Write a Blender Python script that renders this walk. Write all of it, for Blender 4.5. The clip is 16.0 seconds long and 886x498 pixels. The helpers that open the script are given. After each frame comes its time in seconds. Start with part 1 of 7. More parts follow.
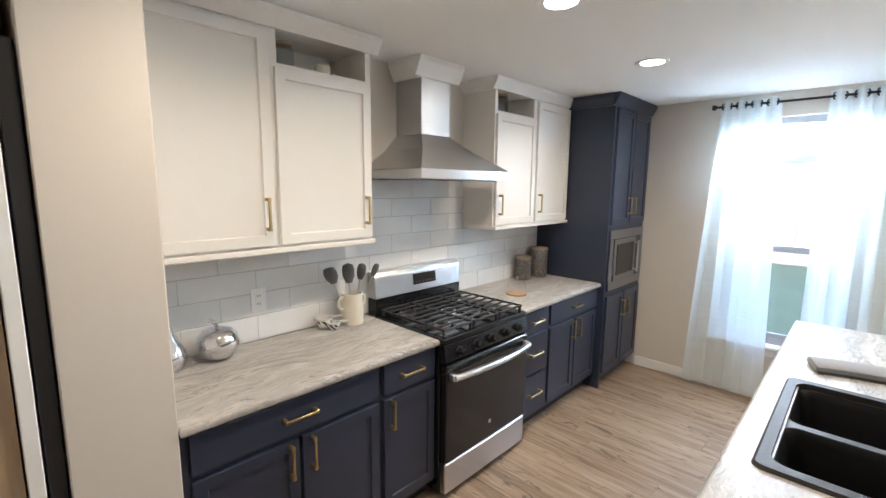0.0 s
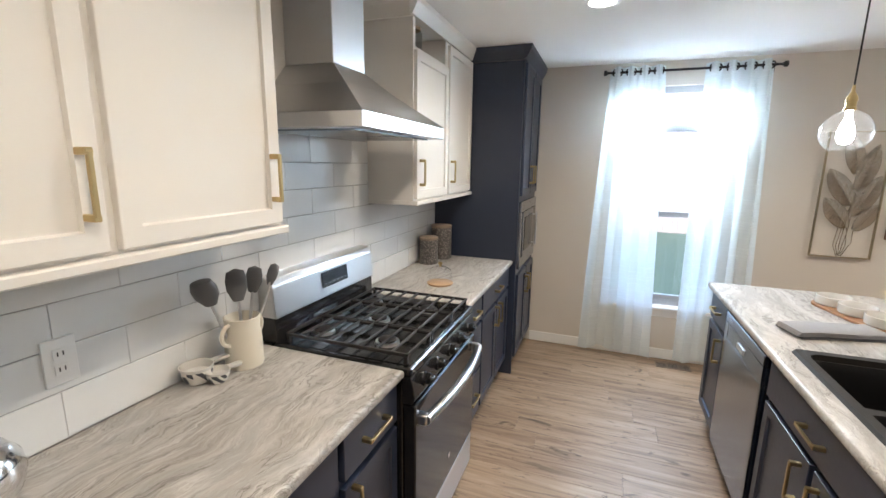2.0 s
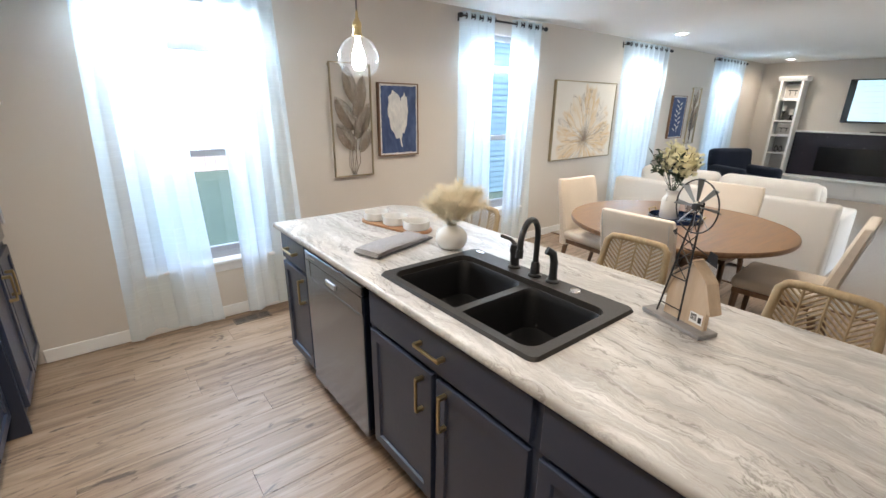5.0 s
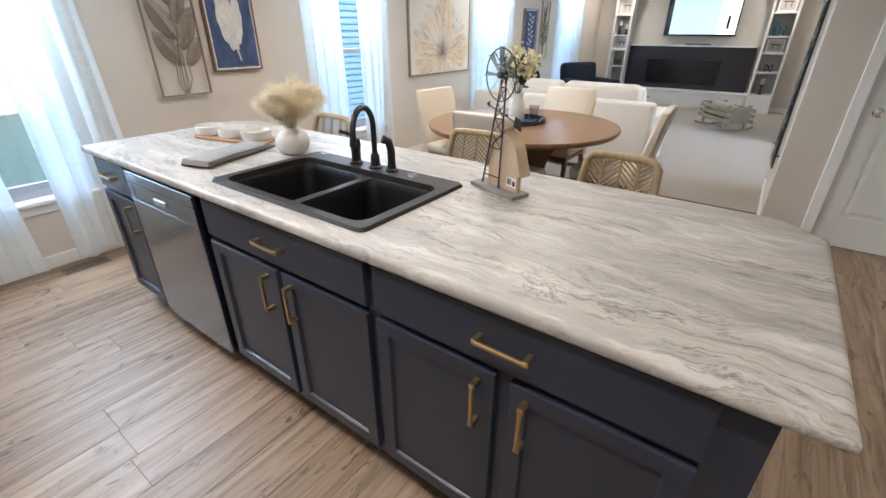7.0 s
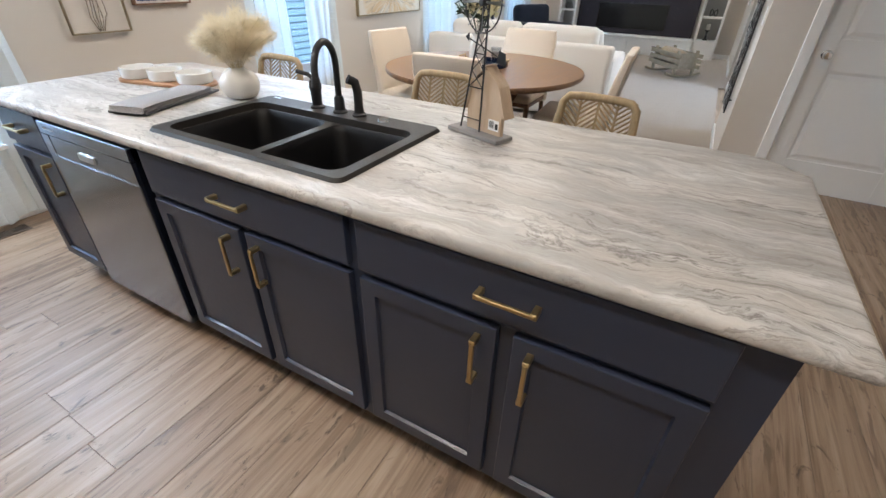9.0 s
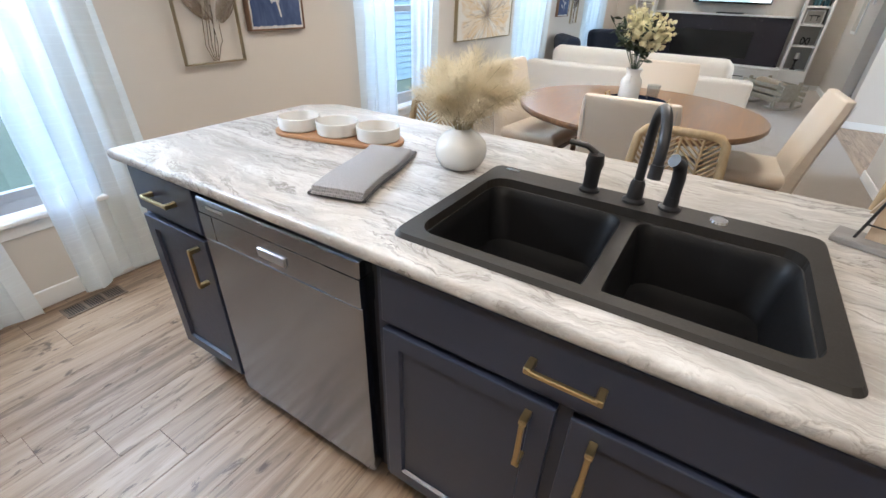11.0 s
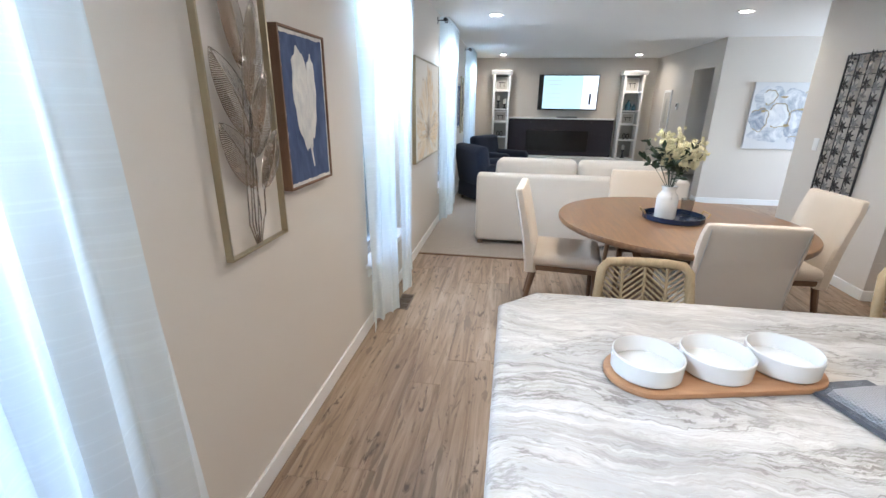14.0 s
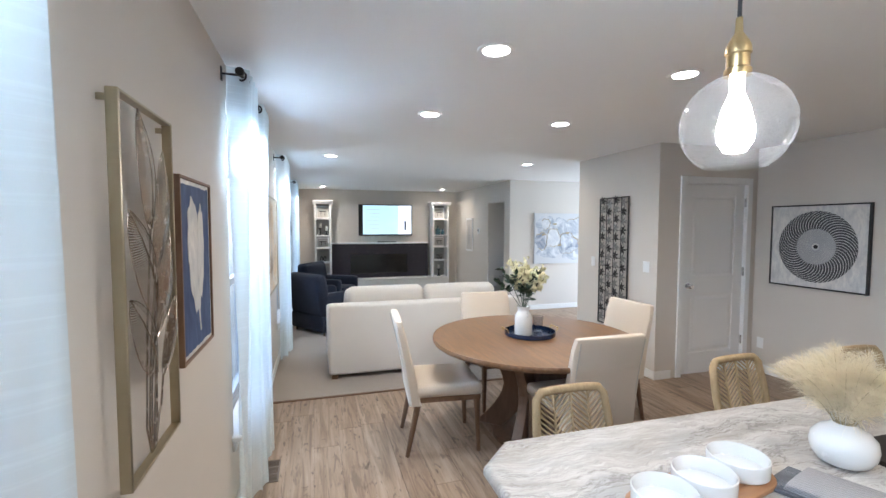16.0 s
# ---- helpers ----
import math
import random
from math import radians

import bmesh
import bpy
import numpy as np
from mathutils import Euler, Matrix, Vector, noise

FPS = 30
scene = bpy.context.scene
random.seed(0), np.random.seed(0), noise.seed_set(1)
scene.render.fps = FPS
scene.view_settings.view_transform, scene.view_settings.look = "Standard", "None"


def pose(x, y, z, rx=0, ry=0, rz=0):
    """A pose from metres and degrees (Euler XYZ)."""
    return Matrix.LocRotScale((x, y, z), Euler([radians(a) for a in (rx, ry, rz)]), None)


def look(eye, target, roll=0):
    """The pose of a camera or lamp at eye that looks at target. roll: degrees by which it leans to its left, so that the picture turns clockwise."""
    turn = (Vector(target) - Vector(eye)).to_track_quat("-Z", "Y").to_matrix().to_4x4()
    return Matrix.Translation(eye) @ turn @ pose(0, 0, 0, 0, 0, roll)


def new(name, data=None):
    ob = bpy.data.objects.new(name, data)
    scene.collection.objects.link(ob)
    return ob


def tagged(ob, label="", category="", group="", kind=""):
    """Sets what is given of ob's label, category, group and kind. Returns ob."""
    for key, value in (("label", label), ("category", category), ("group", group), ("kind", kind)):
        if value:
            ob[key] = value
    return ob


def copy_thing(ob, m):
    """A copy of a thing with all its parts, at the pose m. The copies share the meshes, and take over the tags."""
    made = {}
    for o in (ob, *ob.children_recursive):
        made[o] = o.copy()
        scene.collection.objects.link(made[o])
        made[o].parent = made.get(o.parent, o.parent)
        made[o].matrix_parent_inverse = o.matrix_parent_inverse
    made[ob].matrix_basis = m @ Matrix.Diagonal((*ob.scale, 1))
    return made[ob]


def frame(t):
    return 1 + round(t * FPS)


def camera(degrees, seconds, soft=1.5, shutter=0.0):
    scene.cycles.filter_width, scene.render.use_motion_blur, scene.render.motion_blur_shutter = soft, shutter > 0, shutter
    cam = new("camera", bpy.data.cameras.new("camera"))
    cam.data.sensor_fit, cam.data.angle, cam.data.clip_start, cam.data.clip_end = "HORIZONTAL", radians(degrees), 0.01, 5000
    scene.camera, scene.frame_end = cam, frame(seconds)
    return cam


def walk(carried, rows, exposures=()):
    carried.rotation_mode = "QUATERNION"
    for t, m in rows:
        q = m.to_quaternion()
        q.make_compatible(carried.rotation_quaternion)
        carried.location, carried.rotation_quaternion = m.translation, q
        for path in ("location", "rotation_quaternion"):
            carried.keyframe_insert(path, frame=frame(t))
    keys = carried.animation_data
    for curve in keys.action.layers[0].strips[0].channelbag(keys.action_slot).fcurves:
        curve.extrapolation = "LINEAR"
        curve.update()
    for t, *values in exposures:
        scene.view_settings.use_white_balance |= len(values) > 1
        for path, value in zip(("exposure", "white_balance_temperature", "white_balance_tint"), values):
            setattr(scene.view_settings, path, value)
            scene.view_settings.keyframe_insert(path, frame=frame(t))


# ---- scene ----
cam = camera(91.1, 16.0)
PATH = [
    (0, (0.460, 0.253, 1.705), (-0.916, 1.676, 1.416), 0.6),
    (0.5, (0.177, 0.291, 1.677), (-1.074, 1.826, 1.400), 1.0),
    (1, (-0.123, 0.308, 1.639), (-1.224, 1.951, 1.342), 1.5),
    (1.5, (-0.338, 0.354, 1.653), (-1.236, 2.107, 1.308), 1.3),
    (2, (-0.436, 0.516, 1.624), (-1.112, 2.359, 1.240), 0.8),
    (2.5, (-0.443, 0.706, 1.619), (-0.868, 2.616, 1.201), -0.1),
    (3, (-0.416, 0.824, 1.607), (-0.502, 2.769, 1.147), -0.3),
    (3.5, (-0.466, 0.951, 1.594), (-0.057, 2.842, 1.088), -0.1),
    (4, (-0.527, 1.066, 1.597), (0.291, 2.81, 1.058), 0.2),
    (4.2, (-0.534, 1.082, 1.603), (0.38, 2.771, 1.046), 0.3),
    (6.5, (-0.479, 0.907, 1.475), (0.940, 2.058, 0.661), 0.5),
    (7, (-0.466, 0.854, 1.434), (0.982, 1.901, 0.535), 0.15),
    (7.5, (-0.459, 0.822, 1.408), (1.009, 1.760, 0.424), 0.25),
    (8, (-0.456, 0.807, 1.384), (1.018, 1.648, 0.327), 0.75),
    (8.2, (-0.457, 0.808, 1.378), (1.016, 1.619, 0.296), 1.05),
    (10.5, (-0.392, 1.719, 1.386), (1.09, 2.57, 0.347), 2.2),
    (11, (-0.347, 1.979, 1.38), (1.124, 2.87, 0.359), 2.1),
    (11.5, (-0.347, 2.297, 1.390), (1.136, 3.140, 0.345), 1.2),
    (12, (-0.325, 2.56, 1.377), (1.192, 3.339, 0.332), 1.6),
    (12.5, (-0.219, 2.846, 1.383), (1.319, 3.582, 0.337), 1.7),
    (13, (-0.188, 3.092, 1.387), (1.417, 3.772, 0.407), 1.1),
    (13.5, (-0.208, 3.39, 1.443), (1.531, 3.88, 0.587), 1.2),
    (14, (-0.157, 3.576, 1.490), (1.716, 3.857, 0.848), 0.8),
    (14.5, (-0.053, 3.718, 1.525), (1.909, 3.776, 1.147), 0.0),
    (15, (-0.037, 3.858, 1.561), (1.940, 3.645, 1.351), 0.3),
    (15.5, (-0.072, 4.005, 1.586), (1.864, 3.532, 1.435), 0.4),
    (16, (-0.073, 4.029, 1.594), (1.843, 3.467, 1.485), 0.1),
]
walk(cam, [(t, look(eye, target, roll)) for t, eye, target, roll in PATH],
     [(0.0, 2.90, 6250, 10), (2.5, 2.85, 6350, 10), (4.0, 2.90, 6300, 10), (7.0, 2.95, 5900, 10), (10.5, 2.90, 5900, 10), (12.5, 2.90, 5900, 10), (14.5, 2.80, 5750, 10), (16.0, 2.80, 5750, 10)])


# ---- world, sun and exposure ----
world = bpy.data.worlds.new("sky")
scene.world = world
world.use_nodes = True
wn = world.node_tree
sky = wn.nodes.new("ShaderNodeTexSky")
sky.sky_type = "NISHITA"
sky.sun_disc = False
sky.sun_elevation, sky.sun_rotation = radians(48), radians(200)
wn.nodes["Background"].inputs["Strength"].default_value = 0.15
wn.links.new(sky.outputs["Color"], wn.nodes["Background"].inputs["Color"])
sun = new("sun", bpy.data.lights.new("sun", "SUN"))
sun.data.energy, sun.data.angle, sun.data.color = 2.6, radians(0.5), (1.0, 0.95, 0.88)
sun.matrix_world = look((0, 0, 0), (math.sin(radians(200)) * -0.67, math.cos(radians(200)) * -0.67, -0.74))
scene.view_settings.exposure = 2.3

CEIL = 2.43
WALL_Y = 4.47
# the last can is out of view, added to brighten the near counter end
CANS = [(-0.49, 1.89), (-0.52, 3.0), (1.89, 3.19), (1.9, 2.06), (3.14, 3.19), (3.14, 2.08), (5.37, 3.84), (5.37, 1.23), (9.74, 3.86), (9.74, 1.17), (-0.49, 0.78)]
CAN_WATTS = 1.34


# ---- materials ----
def rgb(c):
    return (*c, 1.0)


class Nodes:
    """A short way to write a node material."""

    def __init__(self, name, rough=0.5, metal=0.0):
        self.m = bpy.data.materials.new(name)
        self.m.use_nodes = True
        self.t = self.m.node_tree
        self.b = self.t.nodes["Principled BSDF"]
        self.b.inputs["Roughness"].default_value = rough
        self.b.inputs["Metallic"].default_value = metal
        self.co = self.t.nodes.new("ShaderNodeTexCoord").outputs["Object"]

    def put(self, node, key, value):
        if isinstance(value, bpy.types.NodeSocket):
            self.t.links.new(value, node.inputs[key])
        else:
            node.inputs[key].default_value = value

    def map(self, scale=(1, 1, 1), source=None, turn=(0, 0, 0)):
        n = self.t.nodes.new("ShaderNodeMapping")
        self.put(n, "Vector", source or self.co)
        n.inputs["Scale"].default_value = scale
        n.inputs["Rotation"].default_value = turn
        return n.outputs["Vector"]

    def noise(self, scale, detail=4, vec=None, rough=0.55, distort=0.0):
        n = self.t.nodes.new("ShaderNodeTexNoise")
        self.put(n, "Vector", vec or self.co)
        for key, v in (("Scale", scale), ("Detail", detail), ("Roughness", rough), ("Distortion", distort)):
            n.inputs[key].default_value = v
        return n.outputs["Fac"]

    def voronoi(self, scale, vec=None, feature="F1"):
        n = self.t.nodes.new("ShaderNodeTexVoronoi")
        n.feature = feature
        self.put(n, "Vector", vec or self.co)
        n.inputs["Scale"].default_value = scale
        return n.outputs["Distance"]

    def wave(self, scale, vec=None, axis="X", distort=0.0, detail=2):
        n = self.t.nodes.new("ShaderNodeTexWave")
        n.bands_direction = axis
        self.put(n, "Vector", vec or self.co)
        n.inputs["Scale"].default_value, n.inputs["Distortion"].default_value, n.inputs["Detail"].default_value = scale, distort, detail
        return n.outputs["Fac"]

    def ramp(self, fac, stops):
        n = self.t.nodes.new("ShaderNodeValToRGB")
        e = n.color_ramp.elements
        while len(e) < len(stops):
            e.new(0.5)
        for el, (p, c) in zip(e, stops):
            el.position = p
            el.color = rgb(c) if len(c) == 3 else c
        self.put(n, "Fac", fac)
        return n.outputs["Color"]

    def mix(self, fac, a, b, kind="MIX"):
        n = self.t.nodes.new("ShaderNodeMix")
        n.data_type, n.blend_type = "RGBA", kind
        self.put(n, 0, fac)
        self.put(n, 6, a if not isinstance(a, tuple) else rgb(a))
        self.put(n, 7, b if not isinstance(b, tuple) else rgb(b))
        return n.outputs[2]

    def maths(self, op, a, b=0.0):
        n = self.t.nodes.new("ShaderNodeMath")
        n.operation = op
        self.put(n, 0, a)
        self.put(n, 1, b)
        return n.outputs[0]

    def random(self):
        return self.t.nodes.new("ShaderNodeObjectInfo").outputs["Random"]

    def island(self):
        return self.t.nodes.new("ShaderNodeNewGeometry").outputs["Random Per Island"]

    def bump(self, height, strength=0.3, distance=0.01):
        n = self.t.nodes.new("ShaderNodeBump")
        n.inputs["Strength"].default_value, n.inputs["Distance"].default_value = strength, distance
        self.put(n, "Height", height)
        self.t.links.new(n.outputs["Normal"], self.b.inputs["Normal"])

    def done(self, color=None, rough=None):
        if color is not None:
            self.put(self.b, "Base Color", rgb(color) if isinstance(color, tuple) else color)
        if rough is not None:
            self.put(self.b, "Roughness", rough)
        return self.m


def paint(name, color, rough=0.5, grain=60.0, bump=0.08, vary=0.05, distance=0.002):
    n = Nodes(name, rough)
    big, fine = n.noise(1.3, 3), n.noise(grain, 3)
    dark = tuple(c * (1 - vary) for c in color)
    n.bump(fine, bump, distance)
    return n.done(n.mix(big, dark, color), n.maths("ADD", n.maths("MULTIPLY", fine, 0.12), rough - 0.06))


def metal(name, color, rough=0.3, brushed=None):
    n = Nodes(name, rough, 1.0)
    vec = n.map(brushed) if brushed else None
    f = n.noise(40.0, 4, vec)
    n.bump(f, 0.015, 0.0005)
    if brushed:
        tangent = n.t.nodes.new("ShaderNodeTangent")
        tangent.direction_type, tangent.axis = "RADIAL", "Z"
        n.put(n.b, "Tangent", tangent.outputs[0])
        n.b.inputs["Anisotropic"].default_value, n.b.inputs["Anisotropic Rotation"].default_value = 0.75, 0.25
    return n.done(n.mix(f, tuple(c * 0.94 for c in color), color), n.maths("ADD", n.maths("MULTIPLY", f, 0.12), rough - 0.06))


def cloth(name, color, scale=420.0, vary=0.12, rough=0.9, bump=0.4):
    n = Nodes(name, rough)
    a, b, big = n.wave(scale, axis="X", distort=1.5), n.wave(scale, axis="Z", distort=1.5), n.noise(3.0, 4)
    weave = n.maths("MULTIPLY", a, b)
    n.bump(weave, bump, 0.002)
    n.b.inputs["Sheen Weight"].default_value = 0.25
    return n.done(n.mix(n.maths("ADD", n.maths("MULTIPLY", big, 0.7), n.maths("MULTIPLY", weave, 0.3)), tuple(c * (1 - vary) for c in color), color))


def wood(name, dark, light, along="X", scale=1.0, rough=0.45, pores=0.25):
    n = Nodes(name, rough)
    s = {"X": (1.0, 9.0, 9.0), "Y": (9.0, 1.0, 9.0), "Z": (9.0, 9.0, 1.0)}[along]
    v = n.map(tuple(q * scale for q in s))
    g = n.noise(2.2, 8, v, 0.62, 0.8)
    fine = n.noise(14.0, 4, v)
    n.bump(fine, 0.48 * pores, 0.002)
    c = n.ramp(g, [(0.25, dark), (0.50, tuple((a + b) / 2 for a, b in zip(dark, light))), (0.75, light)])
    return n.done(n.mix(n.maths("MULTIPLY", fine, pores), c, dark), n.maths("ADD", n.maths("MULTIPLY", g, 0.2), rough - 0.1))


def make_plank():
    n = Nodes("plank_vinyl", 0.38)
    r = n.random()
    add = n.t.nodes.new("ShaderNodeVectorMath")
    add.operation = "ADD"
    shift = n.t.nodes.new("ShaderNodeCombineXYZ")
    n.put(shift, "X", n.maths("MULTIPLY", r, 37.0))
    n.put(shift, "Y", n.maths("MULTIPLY", r, 11.0))
    n.t.links.new(n.co, add.inputs[0])
    n.t.links.new(shift.outputs[0], add.inputs[1])
    v = n.map((0.8, 13.0, 1.0), add.outputs[0])
    g = n.noise(1.6, 9, v, 0.62, 1.0)
    fine = n.noise(12.0, 5, n.map((2.0, 30.0, 1.0), add.outputs[0]))
    knots = n.noise(2.6, 3, n.map((1.2, 8.0, 1.0), add.outputs[0]), 0.6, 0.9)
    c = n.ramp(g, [(0.34, (0.055, 0.034, 0.021)), (0.42, (0.165, 0.111, 0.072)), (0.51, (0.27, 0.193, 0.133)), (0.65, (0.40, 0.308, 0.230))])
    c = n.mix(n.maths("MULTIPLY", fine, 0.4), c, (0.204, 0.132, 0.079))
    c = n.mix(n.ramp(knots, [(0.58, (0, 0, 0)), (0.66, (0.9, 0.9, 0.9))]), c, (0.087, 0.057, 0.038))
    c = n.mix(0.25, c, n.mix(r, (0.337, 0.234, 0.158), (0.551, 0.419, 0.302)))
    spots = n.noise(3.1, 4, n.map((1.7, 4.6, 1.0), add.outputs[0]), 0.65, 1.4)
    c = n.mix(n.ramp(spots, [(0.60, (0, 0, 0)), (0.68, (0.8, 0.8, 0.8))]), c, (0.060, 0.038, 0.025))
    n.bump(n.maths("ADD", fine, g), 0.2, 0.002)
    return n.done(c, n.maths("ADD", n.maths("MULTIPLY", fine, 0.18), 0.33))


def make_counter():
    n = Nodes("streaked_laminate", 0.3)
    warp = n.noise(3.2, 6)
    add = n.t.nodes.new("ShaderNodeVectorMath")
    add.operation = "ADD"
    bend = n.t.nodes.new("ShaderNodeCombineXYZ")
    n.put(bend, "X", n.maths("MULTIPLY", warp, 0.20))
    n.t.links.new(n.co, add.inputs[0])
    n.t.links.new(bend.outputs[0], add.inputs[1])
    v = n.map((5.2, 1.0, 3.0), add.outputs[0], (0, 0, radians(7)))
    v2 = n.map((15.0, 1.5, 5.0), add.outputs[0], (0, 0, radians(7)))
    g = n.noise(1.5, 8, v, 0.68, 0.9)
    h = n.noise(1.7, 8, v2, 0.72, 0.9)
    c = n.ramp(g, [(0.31, (0.24, 0.22, 0.20)), (0.41, (0.38, 0.355, 0.33)), (0.50, (0.47, 0.45, 0.425)), (0.64, (0.60, 0.585, 0.565))])
    c = n.mix(n.ramp(n.noise(1.1, 3, n.map((1.6, 0.7, 1.0))), [(0.45, (0, 0, 0)), (0.7, (0.4, 0.4, 0.4))]), c, (0.50, 0.44, 0.365))
    c = n.mix(n.ramp(n.noise(2.4, 5, n.map((3.4, 1.1, 1.0), add.outputs[0]), 0.6, 1.0), [(0.46, (0, 0, 0)), (0.60, (0.75, 0.75, 0.75))]), c, (0.345, 0.333, 0.32))
    here = n.ramp(n.noise(1.6, 3, n.map((2.2, 0.8, 1.0))), [(0.36, (0, 0, 0)), (0.52, (1, 1, 1))])
    veins = n.maths("ABSOLUTE", n.maths("SUBTRACT", h, 0.5))
    veins2 = n.maths("ABSOLUTE", n.maths("SUBTRACT", n.noise(1.2, 8, v, 0.66, 1.3), 0.47))
    c = n.mix(n.ramp(veins, [(0.0, (0.45, 0.45, 0.45)), (0.03, (0, 0, 0))]), c, (0.31, 0.275, 0.24))
    c = n.mix(n.maths("MULTIPLY", n.ramp(veins2, [(0.0, (0.95, 0.95, 0.95)), (0.018, (0, 0, 0))]), here), c, (0.15, 0.132, 0.115))
    c = n.mix(n.ramp(h, [(0.58, (0, 0, 0)), (0.70, (0.5, 0.5, 0.5))]), c, (0.68, 0.67, 0.655))
    grain = n.noise(2.4, 9, n.map((42.0, 2.6, 9.0), add.outputs[0], (0, 0, radians(7))), 0.78, 0.6)
    c = n.mix(n.ramp(grain, [(0.38, (0.6, 0.6, 0.6)), (0.47, (0, 0, 0))]), c, (0.25, 0.23, 0.21))
    pale = n.noise(2.0, 8, n.map((30.0, 2.2, 9.0), add.outputs[0], (0, 0, radians(9))), 0.75, 0.8)
    c = n.mix(n.ramp(pale, [(0.55, (0, 0, 0)), (0.68, (0.55, 0.55, 0.55))]), c, (0.70, 0.69, 0.675))
    n.bump(h, 0.03, 0.001)
    return n.done(c, n.maths("ADD", n.maths("MULTIPLY", h, 0.16), 0.34))


def make_glass(name, rough=0.0, tint=(1, 1, 1), edge=0.8):
    """A thin pane or blown glass: mostly clear, with a glossy face."""
    m = bpy.data.materials.new(name)
    m.use_nodes = True
    t = m.node_tree
    t.nodes.remove(t.nodes["Principled BSDF"])
    out = t.nodes["Material Output"]
    mix, tr, gl, lw = (t.nodes.new(k) for k in ("ShaderNodeMixShader", "ShaderNodeBsdfTransparent", "ShaderNodeBsdfGlossy", "ShaderNodeLayerWeight"))
    tr.inputs["Color"].default_value = rgb(tint)
    gl.inputs["Roughness"].default_value = rough
    lw.inputs["Blend"].default_value = 0.5
    po, ma = t.nodes.new("ShaderNodeMath"), t.nodes.new("ShaderNodeMath")
    po.operation, po.inputs[1].default_value = "POWER", 4.0
    ma.operation, ma.inputs[1].default_value, ma.inputs[2].default_value = "MULTIPLY_ADD", edge, 0.03
    t.links.new(lw.outputs["Facing"], po.inputs[0])
    t.links.new(po.outputs[0], ma.inputs[0])
    t.links.new(ma.outputs[0], mix.inputs[0])
    t.links.new(tr.outputs[0], mix.inputs[1])
    t.links.new(gl.outputs[0], mix.inputs[2])
    t.links.new(mix.outputs[0], out.inputs["Surface"])
    return m


def make_sheer():
    m = bpy.data.materials.new("sheer_voile")
    m.use_nodes = True
    t = m.node_tree
    t.nodes.remove(t.nodes["Principled BSDF"])
    out = t.nodes["Material Output"]
    co = t.nodes.new("ShaderNodeTexCoord")
    mp = t.nodes.new("ShaderNodeMapping")
    mp.inputs["Scale"].default_value = (1.6, 1.6, 60.0)
    t.links.new(co.outputs["Object"], mp.inputs["Vector"])
    no = t.nodes.new("ShaderNodeTexNoise")
    no.inputs["Scale"].default_value, no.inputs["Detail"].default_value = 2.0, 3.0
    t.links.new(mp.outputs[0], no.inputs["Vector"])
    rm = t.nodes.new("ShaderNodeMapRange")
    rm.inputs["From Min"].default_value, rm.inputs["From Max"].default_value = 0.52, 0.72
    rm.inputs["To Min"].default_value, rm.inputs["To Max"].default_value = 0.75, 0.81
    t.links.new(no.outputs["Fac"], rm.inputs["Value"])
    di, tl, tr = (t.nodes.new(k) for k in ("ShaderNodeBsdfDiffuse", "ShaderNodeBsdfTranslucent", "ShaderNodeBsdfTransparent"))
    di.inputs["Color"].default_value = rgb((0.92, 0.92, 0.93))
    tl.inputs["Color"].default_value = rgb((0.82, 0.95, 1.0))
    a, b = t.nodes.new("ShaderNodeMixShader"), t.nodes.new("ShaderNodeMixShader")
    a.inputs[0].default_value = 0.58
    t.links.new(di.outputs[0], a.inputs[1])
    t.links.new(tl.outputs[0], a.inputs[2])
    t.links.new(rm.outputs[0], b.inputs[0])
    t.links.new(tr.outputs[0], b.inputs[1])
    t.links.new(a.outputs[0], b.inputs[2])
    t.links.new(b.outputs[0], out.inputs["Surface"])
    return m


def glow(name, color, strength):
    m = bpy.data.materials.new(name)
    m.use_nodes = True
    b = m.node_tree.nodes["Principled BSDF"]
    b.inputs["Base Color"].default_value = rgb(color)
    b.inputs["Emission Color"].default_value = rgb(color)
    b.inputs["Emission Strength"].default_value = strength
    return m


M_WALL = paint("greige_wall_paint", (0.63, 0.585, 0.53), 0.6, 140.0, 0.12, 0.03)
M_CEIL = paint("ceiling_paint", (0.86, 0.855, 0.84), 0.8, 90.0, 0.3, 0.03, 0.004)
M_TRIM = paint("white_trim_paint", (0.80, 0.80, 0.79), 0.35, 80.0, 0.03, 0.02)
M_WHITE = paint("white_cabinet_paint", (0.80, 0.77, 0.725), 0.38, 70.0, 0.05, 0.03)
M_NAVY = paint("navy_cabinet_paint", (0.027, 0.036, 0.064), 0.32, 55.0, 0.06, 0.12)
# darker than the cabinet navy; on toe kicks and the dishwasher body
M_NAVY_DARK = paint("darker_navy", (0.018, 0.018, 0.026), 0.6, 50.0, 0.05, 0.1)
M_COUNTER = make_counter()
M_PLANK = make_plank()
M_STEEL = metal("brushed_steel", (0.62, 0.62, 0.63), 0.3, (1.0, 60.0, 60.0))
M_STEEL_DW = metal("dark_brushed_steel", (0.34, 0.365, 0.41), 0.20, (60.0, 1.0, 60.0))
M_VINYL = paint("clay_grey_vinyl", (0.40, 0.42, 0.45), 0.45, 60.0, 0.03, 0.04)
M_CHROME = metal("chrome", (0.8, 0.8, 0.82), 0.12)
M_BRASS = metal("satin_brass", (0.56, 0.43, 0.22), 0.3)
M_IRON = paint("black_cast_iron", (0.016, 0.014, 0.014), 0.6, 120.0, 0.25, 0.2)
M_BLACK = paint("black_enamel", (0.012, 0.012, 0.013), 0.15, 40.0, 0.01, 0.1)
